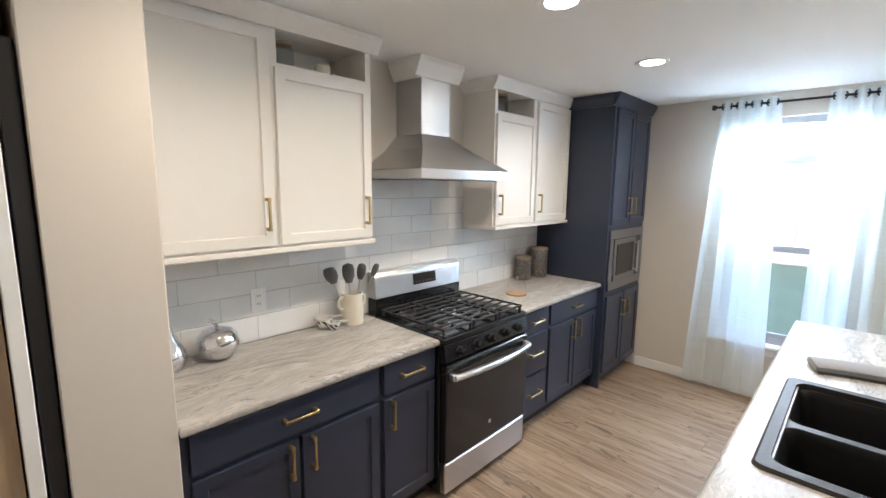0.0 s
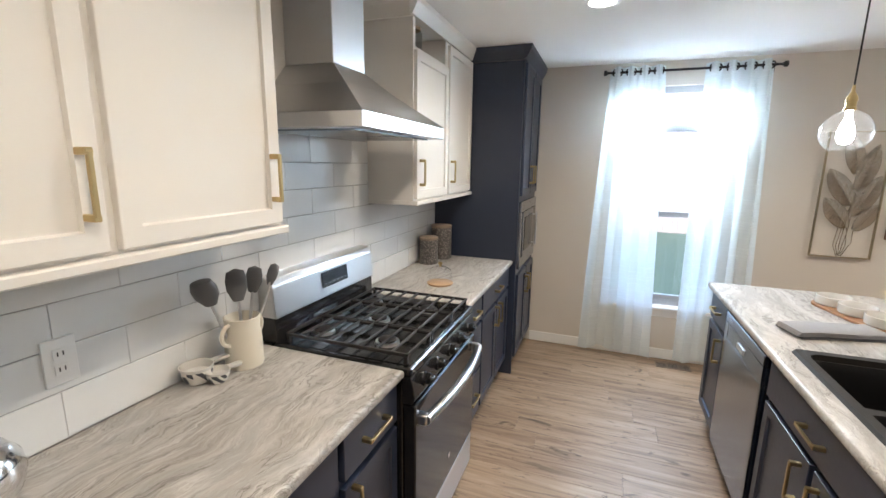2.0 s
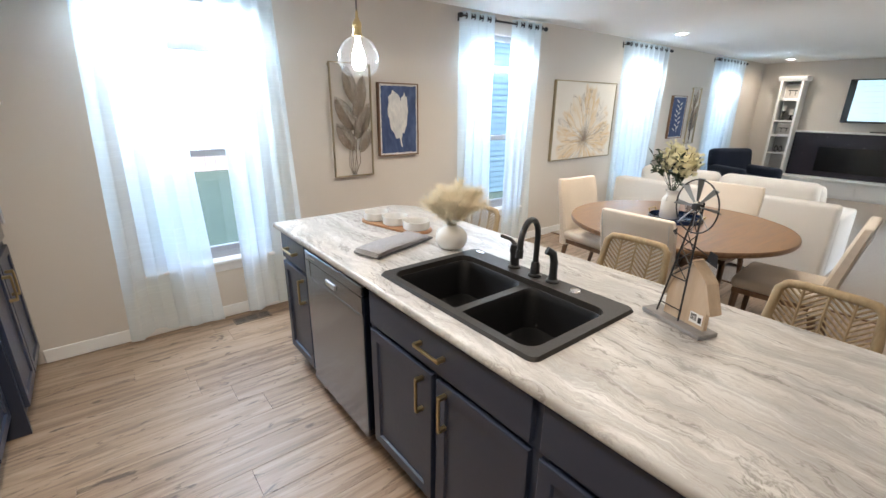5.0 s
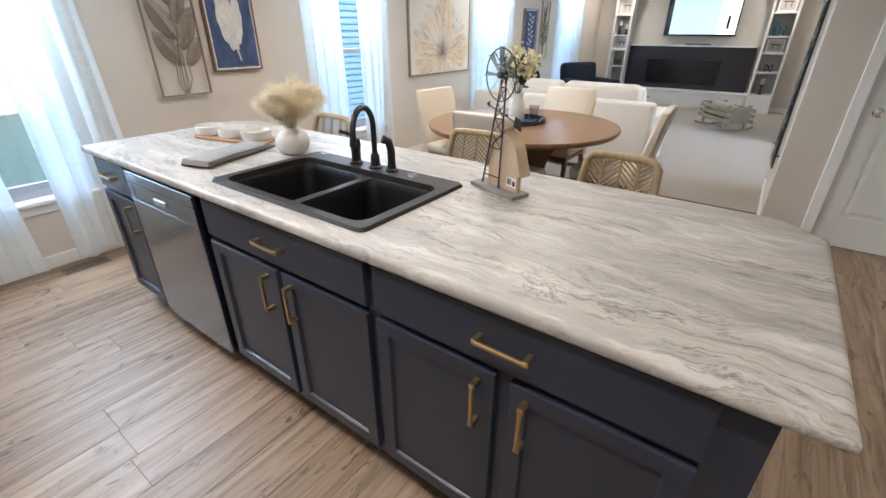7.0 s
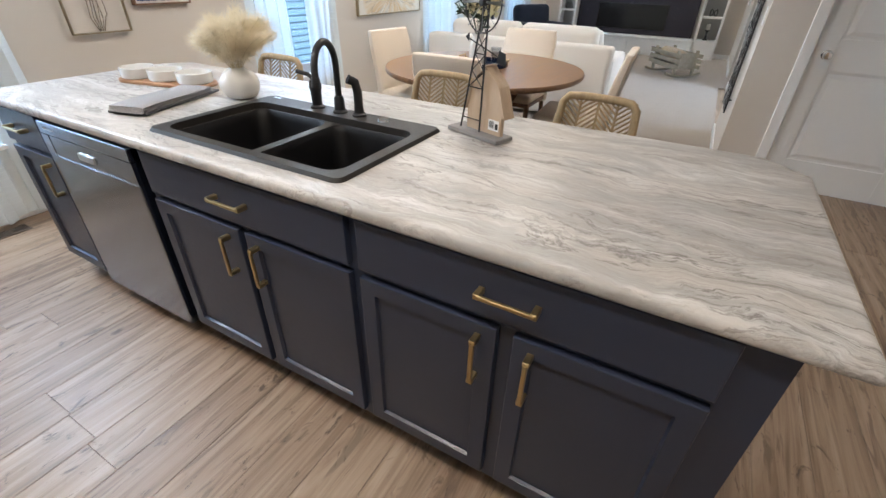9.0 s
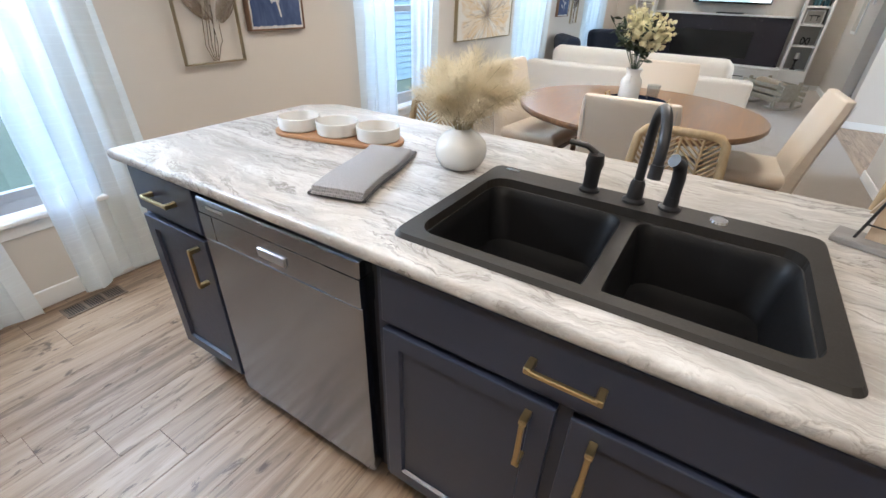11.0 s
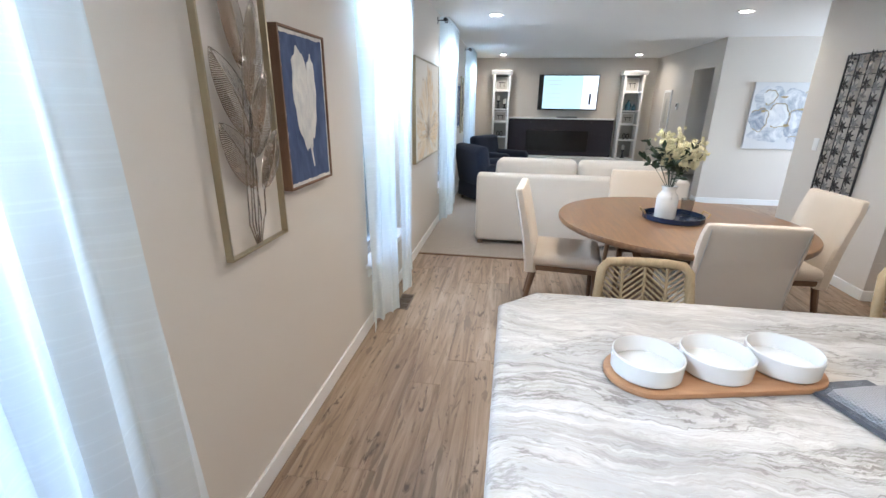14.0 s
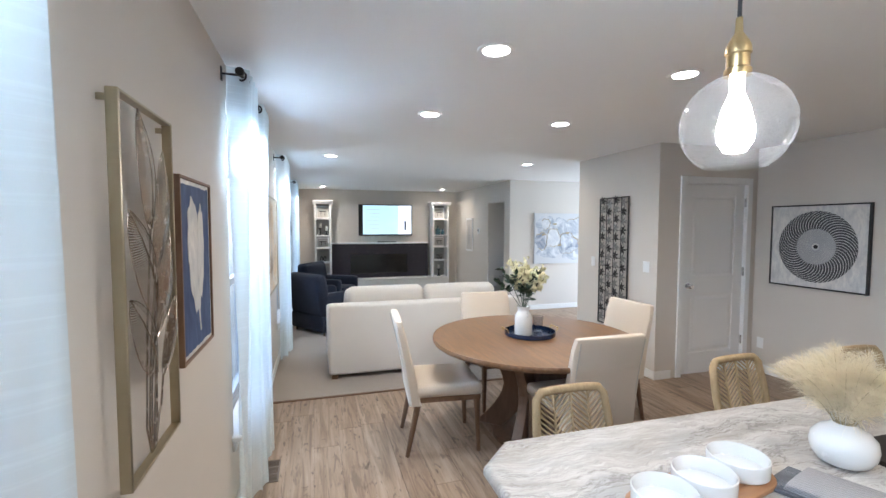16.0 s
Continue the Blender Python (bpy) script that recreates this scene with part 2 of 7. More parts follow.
M_BLACK_METAL = paint("matte_black_metal", (0.016, 0.016, 0.018), 0.4, 60.0, 0.03, 0.1)
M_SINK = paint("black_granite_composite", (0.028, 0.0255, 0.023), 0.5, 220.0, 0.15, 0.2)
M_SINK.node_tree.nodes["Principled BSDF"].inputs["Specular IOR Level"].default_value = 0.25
# the rim's composite again, with the shade inside the bowls put into its colour
M_SINK_SHADED = paint("black_composite_shaded", (0.0065, 0.0065, 0.0072), 0.45, 220.0, 0.1, 0.2)
M_SINK_SHADED.node_tree.nodes["Principled BSDF"].inputs["Specular IOR Level"].default_value = 0.25
M_GLASS = make_glass("window_glass")
M_SHEER = make_sheer()
M_CARPET = cloth("taupe_carpet", (0.41, 0.355, 0.295), 300.0, 0.2, 0.95, 0.8)
M_CREAM = cloth("cream_upholstery", (0.65, 0.565, 0.465), 420.0, 0.08)
M_GREYCLOTH = cloth("grey_linen_upholstery", (0.52, 0.49, 0.45), 420.0, 0.08)
M_SOFA = cloth("white_sofa_cloth", (0.74, 0.70, 0.645), 380.0, 0.05)
M_NAVYCLOTH = cloth("navy_velvet", (0.007, 0.012, 0.030), 500.0, 0.3)
M_NAVYCLOTH.node_tree.nodes["Principled BSDF"].inputs["Sheen Weight"].default_value = 0.05
M_WALNUT = wood("walnut_tabletop", (0.098, 0.051, 0.024), (0.30, 0.172, 0.088), "X", 1.6, 0.32, 0.28)
M_WALNUT_LEG = wood("walnut_legs", (0.10, 0.055, 0.03), (0.21, 0.12, 0.07), "Z", 1.0, 0.45)
M_ACACIA = wood("acacia_board", (0.25, 0.115, 0.05), (0.47, 0.26, 0.13), "Y", 1.4, 0.45)
M_RATTAN = wood("woven_rattan", (0.26, 0.18, 0.09), (0.48, 0.36, 0.21), "Z", 2.0, 0.6)
M_CERAMIC = paint("white_ceramic", (0.64, 0.63, 0.605), 0.25, 20.0, 0.01, 0.02)
M_CREAMWARE = paint("cream_stoneware", (0.72, 0.67, 0.57), 0.35, 30.0, 0.03, 0.06)


def make_tile():
    n = Nodes("glazed_white_tile", 0.18)
    r = n.random()
    cloud = n.noise(5.0, 5, None, 0.6, 0.6)
    n.bump(n.noise(9.0, 3), 0.22, 0.006)
    c = n.mix(cloud, (0.62, 0.63, 0.64), (0.76, 0.76, 0.75))
    return n.done(n.mix(n.maths("MULTIPLY", r, 0.35), c, (0.66, 0.68, 0.70)), n.maths("ADD", n.maths("MULTIPLY", cloud, 0.12), 0.08))


M_TILE = make_tile()
M_GROUT = paint("pale_grey_grout", (0.36, 0.36, 0.355), 0.9, 200.0, 0.3, 0.1)


# ---- mesh helpers ----
def box(x0, x1, y0, y1, z0, z1, bev=0.0, seg=1):
    bm = bmesh.new()
    bmesh.ops.create_cube(bm, size=1.0)
    for v in bm.verts:
        v.co = ((x0 + x1) / 2 + v.co.x * (x1 - x0), (y0 + y1) / 2 + v.co.y * (y1 - y0), (z0 + z1) / 2 + v.co.z * (z1 - z0))
    if bev:
        bmesh.ops.bevel(bm, geom=bm.edges[:], offset=bev, segments=seg, affect="EDGES", profile=0.5)
    return bm


def join(*bms):
    out = bmesh.new()
    for b in bms:
        me = bpy.data.meshes.new("tmp")
        b.to_mesh(me)
        b.free()
        out.from_mesh(me)
        bpy.data.meshes.remove(me)
    return out


def moved(bm, m):
    bmesh.ops.transform(bm, matrix=m, verts=bm.verts[:])
    return bm


def rod(a, b, r, n=10, r2=None):
    a, b = Vector(a), Vector(b)
    bm = bmesh.new()
    d = b - a
    bmesh.ops.create_cone(bm, cap_ends=True, segments=n, radius1=r, radius2=r if r2 is None else r2, depth=d.length)
    return moved(bm, Matrix.Translation((a + b) / 2) @ d.to_track_quat("Z", "Y").to_matrix().to_4x4())


def lathe(profile, n=32, at=(0, 0, 0)):
    """Turns (radius, height) pairs round the z axis."""
    bm = bmesh.new()
    rings = []
    for r, z in profile:
        if r < 1e-5:
            rings.append([bm.verts.new((at[0], at[1], at[2] + z))])
        else:
            rings.append([bm.verts.new((at[0] + r * math.cos(a), at[1] + r * math.sin(a), at[2] + z)) for a in (2 * math.pi * i / n for i in range(n))])
    for p, q in zip(rings, rings[1:]):
        for i in range(n):
            j = (i + 1) % n
            if len(p) == 1 and len(q) == 1:
                continue
            if len(p) == 1:
                bm.faces.new((p[0], q[j], q[i]))
            elif len(q) == 1:
                bm.faces.new((p[i], p[j], q[0]))
            else:
                bm.faces.new((p[i], p[j], q[j], q[i]))
    bmesh.ops.recalc_face_normals(bm, faces=bm.faces[:])
    return bm


def tube(points, r, n=8, closed=False, taper=None):
    """A round bar along points."""
    pts = [Vector(p) for p in points]
    bm = bmesh.new()
    rings = []
    k = len(pts)
    side = None
    for i, p in enumerate(pts):
        d = (pts[(i + 1) % k] if closed or i < k - 1 else p) - (pts[i - 1] if closed or i > 0 else p)
        d.normalize()
        ref = side if side is not None else (Vector((0, 0, 1)) if abs(d.z) < 0.9 else Vector((1, 0, 0)))
        u = (ref - d * ref.dot(d)).normalized()
        side = u
        w = d.cross(u)
        rr = r * (taper(i / max(1, k - 1)) if taper else 1.0)
        rings.append([bm.verts.new(p + u * rr * math.cos(a) + w * rr * math.sin(a)) for a in (2 * math.pi * j / n for j in range(n))])
    for i in range(k if closed else k - 1):
        p, q = rings[i], rings[(i + 1) % k]
        for j in range(n):
            bm.faces.new((p[j], p[(j + 1) % n], q[(j + 1) % n], q[j]))
    if not closed:
        bm.faces.new(rings[0][::-1])
        bm.faces.new(rings[-1])
    bmesh.ops.recalc_face_normals(bm, faces=bm.faces[:])
    return bm


def prism(outline, lo, hi, axis="z", bev=0.0, seg=2):
    """An outline of 2D points pushed out between lo and hi along an axis."""
    bm = bmesh.new()

    def place(p, h):
        return {"z": (p[0], p[1], h), "y": (p[0], h, p[1]), "x": (h, p[0], p[1])}[axis]
    a = [bm.verts.new(place(p, lo)) for p in outline]
    b = [bm.verts.new(place(p, hi)) for p in outline]
    k = len(a)
    bm.faces.new(a[::-1])
    bm.faces.new(b)
    for i in range(k):
        bm.faces.new((a[i], a[(i + 1) % k], b[(i + 1) % k], b[i]))
    bmesh.ops.recalc_face_normals(bm, faces=bm.faces[:])
    if bev:
        bmesh.ops.bevel(bm, geom=bm.edges[:], offset=bev, segments=seg, affect="EDGES", profile=0.5)
    return bm


def to_mesh(name, bm, material, smooth=False):
    me = bpy.data.meshes.new(name)
    bm.to_mesh(me)
    bm.free()
    if smooth:
        me.polygons.foreach_set("use_smooth", [True] * len(me.polygons))
        me.set_sharp_from_angle(angle=radians(40))
    for m in material if isinstance(material, (list, tuple)) else [material]:
        me.materials.append(m)
    return me


def thing(name, label, category, at=(0, 0, 0), group="", kind=""):
    ob = new(name)
    ob.empty_display_size = 0.05
    ob.location = at
    return tagged(ob, label, category, group, kind)


def part(name, bm, material, parent, label="", smooth=False, local=False):
    """One mesh under a thing or a part. The mesh is given in the world's axes unless local."""
    if not local:
        o, p = Vector(), parent
        while p:
            o += p.location
            p = p.parent
        bmesh.ops.translate(bm, verts=bm.verts[:], vec=-o)
    ob = new(name, to_mesh(name, bm, material, smooth))
    ob.parent = parent
    return tagged(ob, label)


def single(name, bm, material, label, category="", at=(0, 0, 0), group="", kind="", smooth=False):
    bmesh.ops.translate(bm, verts=bm.verts[:], vec=-Vector(at))
    ob = new(name, to_mesh(name, bm, material, smooth))
    ob.location = at
    return tagged(ob, label, category, group, kind)


# ---- the setting ----
hall_sky = new("hall_window_sky", bpy.data.lights.new("hall_window_sky", "AREA"))
hall_sky.data.shape, hall_sky.data.size, hall_sky.data.size_y, hall_sky.data.energy, hall_sky.data.color = "RECTANGLE", 1.6, 1.4, 14.5, (0.74, 0.88, 1.0)
hall_sky.matrix_world = look((6.1, -3.06, 1.4), (6.1, 0.0, 1.2))

def setting(name, bm, material, label, category):
    return single(name, bm, material, label, category, kind="structure")


WINDOWS = [(-0.40, 0.48), (2.45, 3.32), (5.26, 6.13), (8.16, 9.03)]
WIN_LO, WIN_HI = 0.46, 2.25


def wall_with_holes(x0, x1, y0, y1, holes, z1=CEIL):
    """A wall along x with rectangular holes (x0, x1, z0, z1)."""
    bits, x = [], x0
    for a, b, lo, hi in holes:
        bits.append(box(x, a, y0, y1, 0, z1))
        if lo > 0:
            bits.append(box(a, b, y0, y1, 0, lo))
        bits.append(box(a, b, y0, y1, hi, z1))
        x = b
    bits.append(box(x, x1, y0, y1, 0, z1))
    return join(*bits)


setting("wall_north", wall_with_holes(-1.84, 10.6, WALL_Y, WALL_Y + 0.15, [(a, b, WIN_LO, WIN_HI) for a, b in WINDOWS]), M_WALL, "greige painted wall with tall windows", "wall")
setting("wall_west", box(-1.84, -1.69, -0.77, WALL_Y, 0, CEIL), M_WALL, "greige painted wall behind the range", "wall")
setting("wall_stub", box(-1.69, -1.055, 0.33, 0.6, 0, CEIL, 0.004), M_WALL, "short greige wall at the end of the counter", "wall")
setting("wall_south", box(-1.69, 3.55, -0.77, -0.62, 0, CEIL), M_WALL, "greige painted wall with a framed picture", "wall")
for n, w in enumerate(((3.55, 3.67, 0.42, 0.69, 0, CEIL), (3.55, 3.67, -0.77, -0.53, 0, CEIL), (3.55, 3.67, -0.53, 0.42, 2.06, CEIL), (3.67, 4.94, 0.57, 0.69, 0, CEIL), (4.82, 4.94, -3.0, 0.57, 0, CEIL)), 1):
    setting("wall_closet_%d" % n, box(*w), M_WALL, "greige closet wall by the white door", "wall")
setting("wall_hall", box(7.3, 7.42, -3.0, 0.58, 0, CEIL), M_WALL, "pale wall at the end of the hall", "wall")
setting("wall_hall_end", wall_with_holes(4.94, 7.3, -3.12, -3.0, [(5.3, 6.9, 0.7, 2.1)]), M_WALL, "plain wall closing the hall", "wall")
setting("wall_living_south", wall_with_holes(7.42, 10.6, 0.46, 0.58, [(7.55, 8.35, 0.0, 2.05)]), M_WALL, "greige living room wall with a doorway", "wall")
setting("wall_bedroom", join(wall_with_holes(7.42, 10.6, -2.6, -2.48, [(7.7, 8.7, 0.8, 2.1)]), box(10.48, 10.6, -2.48, 0.46, 0, CEIL)), M_WALL, "plain walls of the room behind the doorway", "wall")
setting("wall_east", box(10.48, 10.6, 0.58, WALL_Y, 0, CEIL), M_WALL, "greige fireplace wall", "wall")
setting("ceiling", join(box(-1.84, 10.6, -3.12, WALL_Y + 0.15, CEIL, CEIL + 0.12)), M_CEIL, "flat white painted ceiling", "ceiling")
# slab above the ceiling, never in view, added to keep sun and sky out
setting("roof", box(-2.2, 11.0, -3.5, WALL_Y + 0.5, CEIL + 0.125, CEIL + 0.2), M_TRIM, "unseen slab added over the rooms to block daylight", "roof")
setting("floor", box(-1.84, 10.6, -3.12, WALL_Y + 0.15, -0.12, -0.006), M_WALNUT_LEG, "subfloor under planks and carpet", "floor")
setting("carpet", join(box(4.02, 10.48, 0.69, WALL_Y, -0.006, 0.008), box(7.42, 10.48, -2.48, 0.69, -0.006, 0.006)), M_CARPET, "taupe pile carpet in the living room", "carpet")
setting("carpet_strip", box(3.995, 4.025, 0.69, WALL_Y, -0.006, 0.010, 0.003), M_WALNUT_LEG, "thin wooden strip between planks and carpet", "trim")


base_bits = [box(-1.0, 10.48, WALL_Y - 0.014, WALL_Y, 0, 0.09, 0.004), box(-1.055, 3.55, -0.62, -0.606, 0, 0.09, 0.004), box(3.536, 3.55, 0.49, 0.704, 0, 0.09, 0.004), box(3.55, 4.954, 0.69, 0.704, 0, 0.09, 0.004),
             box(4.94, 4.954, -3.0, 0.69, 0, 0.09, 0.004), box(7.286, 7.3, -3.0, 0.594, 0, 0.09, 0.004), box(7.3, 7.49, 0.58, 0.594, 0, 0.09, 0.004), box(8.41, 10.48, 0.58, 0.594, 0, 0.09, 0.004), box(10.466, 10.48, 0.594, 0.9, 0, 0.09, 0.004), box(10.466, 10.48, 4.1, 4.456, 0, 0.09, 0.004),
             box(-1.055, -1.041, 0.33, 0.56, 0, 0.09, 0.004)]
setting("baseboard", join(*base_bits), M_TRIM, "white painted baseboard along the walls", "baseboard")


def window(index, x0, x1):
    w = thing("window_%d" % index, "tall white vinyl window with a transom bar and sash", "window", ((x0 + x1) / 2, WALL_Y + 0.08, WIN_LO), "tall windows", "structure")
    y0, y1 = WALL_Y + 0.06, WALL_Y + 0.12
    f = 0.05
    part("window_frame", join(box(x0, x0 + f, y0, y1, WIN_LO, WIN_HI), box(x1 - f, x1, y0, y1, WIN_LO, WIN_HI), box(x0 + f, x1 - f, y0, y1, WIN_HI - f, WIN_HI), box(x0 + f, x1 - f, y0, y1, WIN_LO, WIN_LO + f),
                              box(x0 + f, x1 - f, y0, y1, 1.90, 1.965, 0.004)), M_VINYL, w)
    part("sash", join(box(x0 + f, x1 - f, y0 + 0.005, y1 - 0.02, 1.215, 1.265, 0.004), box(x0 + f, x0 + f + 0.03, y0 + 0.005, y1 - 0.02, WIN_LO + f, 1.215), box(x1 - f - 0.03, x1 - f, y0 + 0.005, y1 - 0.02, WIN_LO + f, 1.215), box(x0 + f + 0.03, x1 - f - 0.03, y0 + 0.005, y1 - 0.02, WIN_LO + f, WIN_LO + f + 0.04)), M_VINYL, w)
    for z0, z1, dx in ((WIN_LO + f + 0.04, 1.215, 0.03), (1.265, 1.90, 0.0), (1.965, WIN_HI - f, 0.0)):
        p = part("pane", box(x0 + f + dx, x1 - f - dx, y0 + 0.025, y0 + 0.029, z0, z1), M_GLASS, w)
        p.visible_shadow = False
    part("window_sill", join(box(x0 - 0.05, x1 + 0.05, WALL_Y - 0.05, y0, WIN_LO - 0.022, WIN_LO + 0.004, 0.006), box(x0 - 0.03, x1 + 0.03, WALL_Y - 0.016, WALL_Y, WIN_LO - 0.085, WIN_LO - 0.022, 0.004)), M_TRIM, w)


for i, (a, b) in enumerate(WINDOWS, 1):
    window(i, a, b)
    sky_lamp = new("window_sky", bpy.data.lights.new("window_sky", "AREA"))
    sky_lamp.data.shape, sky_lamp.data.size, sky_lamp.data.size_y, sky_lamp.data.energy, sky_lamp.data.color = "RECTANGLE", b - a - 0.1, 0.23, (8.2, 5.6, 3.4, 3.4)[i - 1], (0.79, 0.895, 1.0)
    sky_lamp.data.spread = radians(120)
    sky_lamp.matrix_world = look(((a + b) / 2, WALL_Y + 0.17, 2.083), ((a + b) / 2, 2.5, -0.2))


def interior_door():
    d = thing("door_1", "white two-panel interior door, closed, with chrome knob", "door", (3.56, -0.055, 0), "", "structure")
    x, y0, y1, z0, z1 = 3.575, -0.47, 0.36, 0.012, 2.03
    part("slab", box(x + 0.012, x + 0.035, y0, y1, z0, z1), M_TRIM, d)
    a, b = y0 + 0.125, y1 - 0.125
    for q0, q1, r0, r1 in ((y0, a, z0, z1), (b, y1, z0, z1)):
        part("stile", box(x, x + 0.012, q0, q1, r0, r1, 0.0015), M_TRIM, d)
    for r0, r1 in ((z0, 0.24), (0.86, 1.06), (1.91, z1)):
        part("rail", box(x, x + 0.012, a, b, r0, r1, 0.0015), M_TRIM, d)
    for lo, hi in ((0.24, 0.86), (1.06, 1.91)):
        field = box(x + 0.001, x + 0.0125, a + 0.02, b - 0.02, lo + 0.02, hi - 0.02)
        face = min(field.faces, key=lambda f: f.calc_center_median().x)
        bmesh.ops.inset_region(field, faces=[face], thickness=0.035, depth=0.0)
        for v in field.verts:
            if v.co.x < x + 0.002 and (min(abs(v.co.y - a - 0.02), abs(v.co.y - b + 0.02)) < 1e-4 or min(abs(v.co.z - lo - 0.02), abs(v.co.z - hi + 0.02)) < 1e-4):
                v.co.x = x + 0.011
        part("panel", field, M_TRIM, d)
    part("casing", join(box(3.534, 3.55, 0.36, 0.43, 0, 2.105, 0.004), box(3.534, 3.55, -0.54, -0.47, 0, 2.105, 0.004), box(3.534, 3.55, -0.47, 0.36, 2.035, 2.105, 0.004), box(3.55, 3.66, 0.362, 0.42, 0, 2.06), box(3.55, 3.66, -0.53, -0.472, 0, 2.06), box(3.55, 3.66, -0.472, 0.362, 2.034, 2.06)), M_TRIM, d)
    knob = moved(lathe([(0.0, 0.0), (0.031, 0.0), (0.031, 0.006), (0.012, 0.010), (0.011, 0.03), (0.026, 0.042), (0.029, 0.055), (0.022, 0.066), (0.0, 0.069)], 20), pose(x, 0.275, 0.96, 0, -90, 0))
    part("knob", knob, M_CHROME, d, "polished chrome knob", True)
    for z in (0.3, 1.05, 1.8):
        part("hinge", join(box(3.556, 3.575, -0.478, -0.462, z, z + 0.09, 0.002), rod((3.556, -0.47, z - 0.004), (3.556, -0.47, z + 0.094), 0.006)), M_CHROME, d)


interior_door()


# ---- cabinets ----
def handle(parent, x, y, z, face, upright, length=0.128, material=None):
    """A square bar pull on a front whose outside looks along face (+1 or -1) of x."""
    h = length / 2
    a, b = (z - h, z + h) if upright else (y - h, y + h)
    lo, hi = sorted((x + face * 0.026, x + face * 0.036))
    bits = []
    for c in (a, b):
        p0, p1 = sorted((x - face * 0.001, x + face * 0.034))
        bits.append(box(p0, p1, y - 0.008, y + 0.008, c - 0.0075, c + 0.0075, 0.002) if upright else box(p0, p1, c - 0.0075, c + 0.0075, z - 0.008, z + 0.008, 0.002))
    bits.append(box(lo, hi, y - 0.0055, y + 0.0055, a, b, 0.002) if upright else box(lo, hi, a, b, z - 0.0055, z + 0.0055, 0.002))
    return part("handle", join(*bits), material or M_BRASS, parent, "satin brass bar pull")


def front(name, x, face, y0, y1, z0, z1, material, parent, shaker=True, pull=None):
    """A cabinet door or drawer front, its outer face at x. pull: (y, z, upright)."""
    t = 0.02
    bm = box(*sorted((x - face * t, x)), y0, y1, z0, z1)
    if shaker:
        bm.faces.ensure_lookup_table()
        f = max(bm.faces, key=lambda q: q.calc_center_median().x * face)
        w = 0.064
        bmesh.ops.inset_region(bm, faces=[f], thickness=w, depth=0.0)
        bmesh.ops.inset_region(bm, faces=[f], thickness=0.006, depth=-0.010)
    outer = [e for e in bm.edges if all(abs(v.co.y - y0) < 1e-6 or abs(v.co.y - y1) < 1e-6 or abs(v.co.z - z0) < 1e-6 or abs(v.co.z - z1) < 1e-6 for v in e.verts) and all(abs(v.co.x - x) < 1e-6 for v in e.verts)]
    bmesh.ops.bevel(bm, geom=outer, offset=0.003, segments=2, affect="EDGES", profile=0.5)
    d = part(name, bm, material, parent)
    if pull:
        handle(d, x, pull[0], pull[1], face, pull[2])
    return d


def base_unit(name, label, face, xf, xb, y0, y1, fronts, lo=0.0, group="", open_top=False):
    """A floor cabinet with its face frame at xf and its back at xb."""
    c = thing(name, label, "cabinet", ((xf + xb) / 2, (y0 + y1) / 2, lo), group)
    toe = xf - face * 0.07
    if open_top:
        part("body", box(*sorted((xf, xb)), y0, y1, 0.105, 0.70), M_NAVY, c)
        part("front_rail", box(*sorted((xf, xf - face * 0.02)), y0, y1, 0.70, 0.882), M_NAVY, c)
        for a in (y0, y1 - 0.018):
            part("side_panel", box(*sorted((xf - face * 0.02, xb)), a, a + 0.018, 0.70, 0.882), M_NAVY, c)
    else:
        part("body", box(*sorted((xf, xb)), y0, y1, 0.105, 0.882), M_NAVY, c)
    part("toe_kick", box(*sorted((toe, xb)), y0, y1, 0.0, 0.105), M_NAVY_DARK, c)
    for kind, a, b, z0, z1, pull in fronts:
        front(kind, xf + face * 0.02, face, a, b, z0, z1, M_NAVY, c, kind == "door", pull)
    return c


RX, RB = -1.085, -1.69          # range run: face frame and back
DZ0, DZ1, TZ0, TZ1 = 0.135, 0.70, 0.725, 0.872
base_unit("base_cabinet", "navy base cabinet with a wide drawer and two shaker doors", 1, RX, RB, 0.6, 1.43, [
    ("drawer_front", 0.63, 1.415, TZ0, TZ1, (1.02, 0.80, False)), ("door", 0.63, 1.015, DZ0, DZ1, (0.975, 0.62, True)), ("door", 1.03, 1.415, DZ0, DZ1, (1.07, 0.62, True))], group="range run cabinets")
base_unit("base_cabinet", "navy base cabinet with one drawer over one door", 1, RX, RB, 1.43, 1.795, [
    ("drawer_front", 1.445, 1.78, TZ0, TZ1, (1.612, 0.80, False)), ("door", 1.445, 1.78, DZ0, DZ1, (1.485, 0.62, True))], group="range run cabinets")
base_unit("base_cabinet", "narrow navy cabinet with a stack of three drawers", 1, RX, RB, 2.565, 2.93, [
    ("drawer_front", 2.58, 2.915, TZ0, TZ1, (2.748, 0.80, False)), ("drawer_front", 2.58, 2.915, 0.43, 0.70, (2.748, 0.57, False)), ("drawer_front", 2.58, 2.915, DZ0, 0.41, (2.748, 0.28, False))], group="range run cabinets")
base_unit("base_cabinet", "navy base cabinet with drawer and two shaker doors beside the pantry", 1, RX, RB, 2.93, 3.70, [
    ("drawer_front", 2.945, 3.685, TZ0, TZ1, (3.315, 0.80, False)), ("door", 2.945, 3.308, DZ0, DZ1, (3.268, 0.62, True)), ("door", 3.322, 3.685, DZ0, DZ1, (3.362, 0.62, True))], group="range run cabinets")


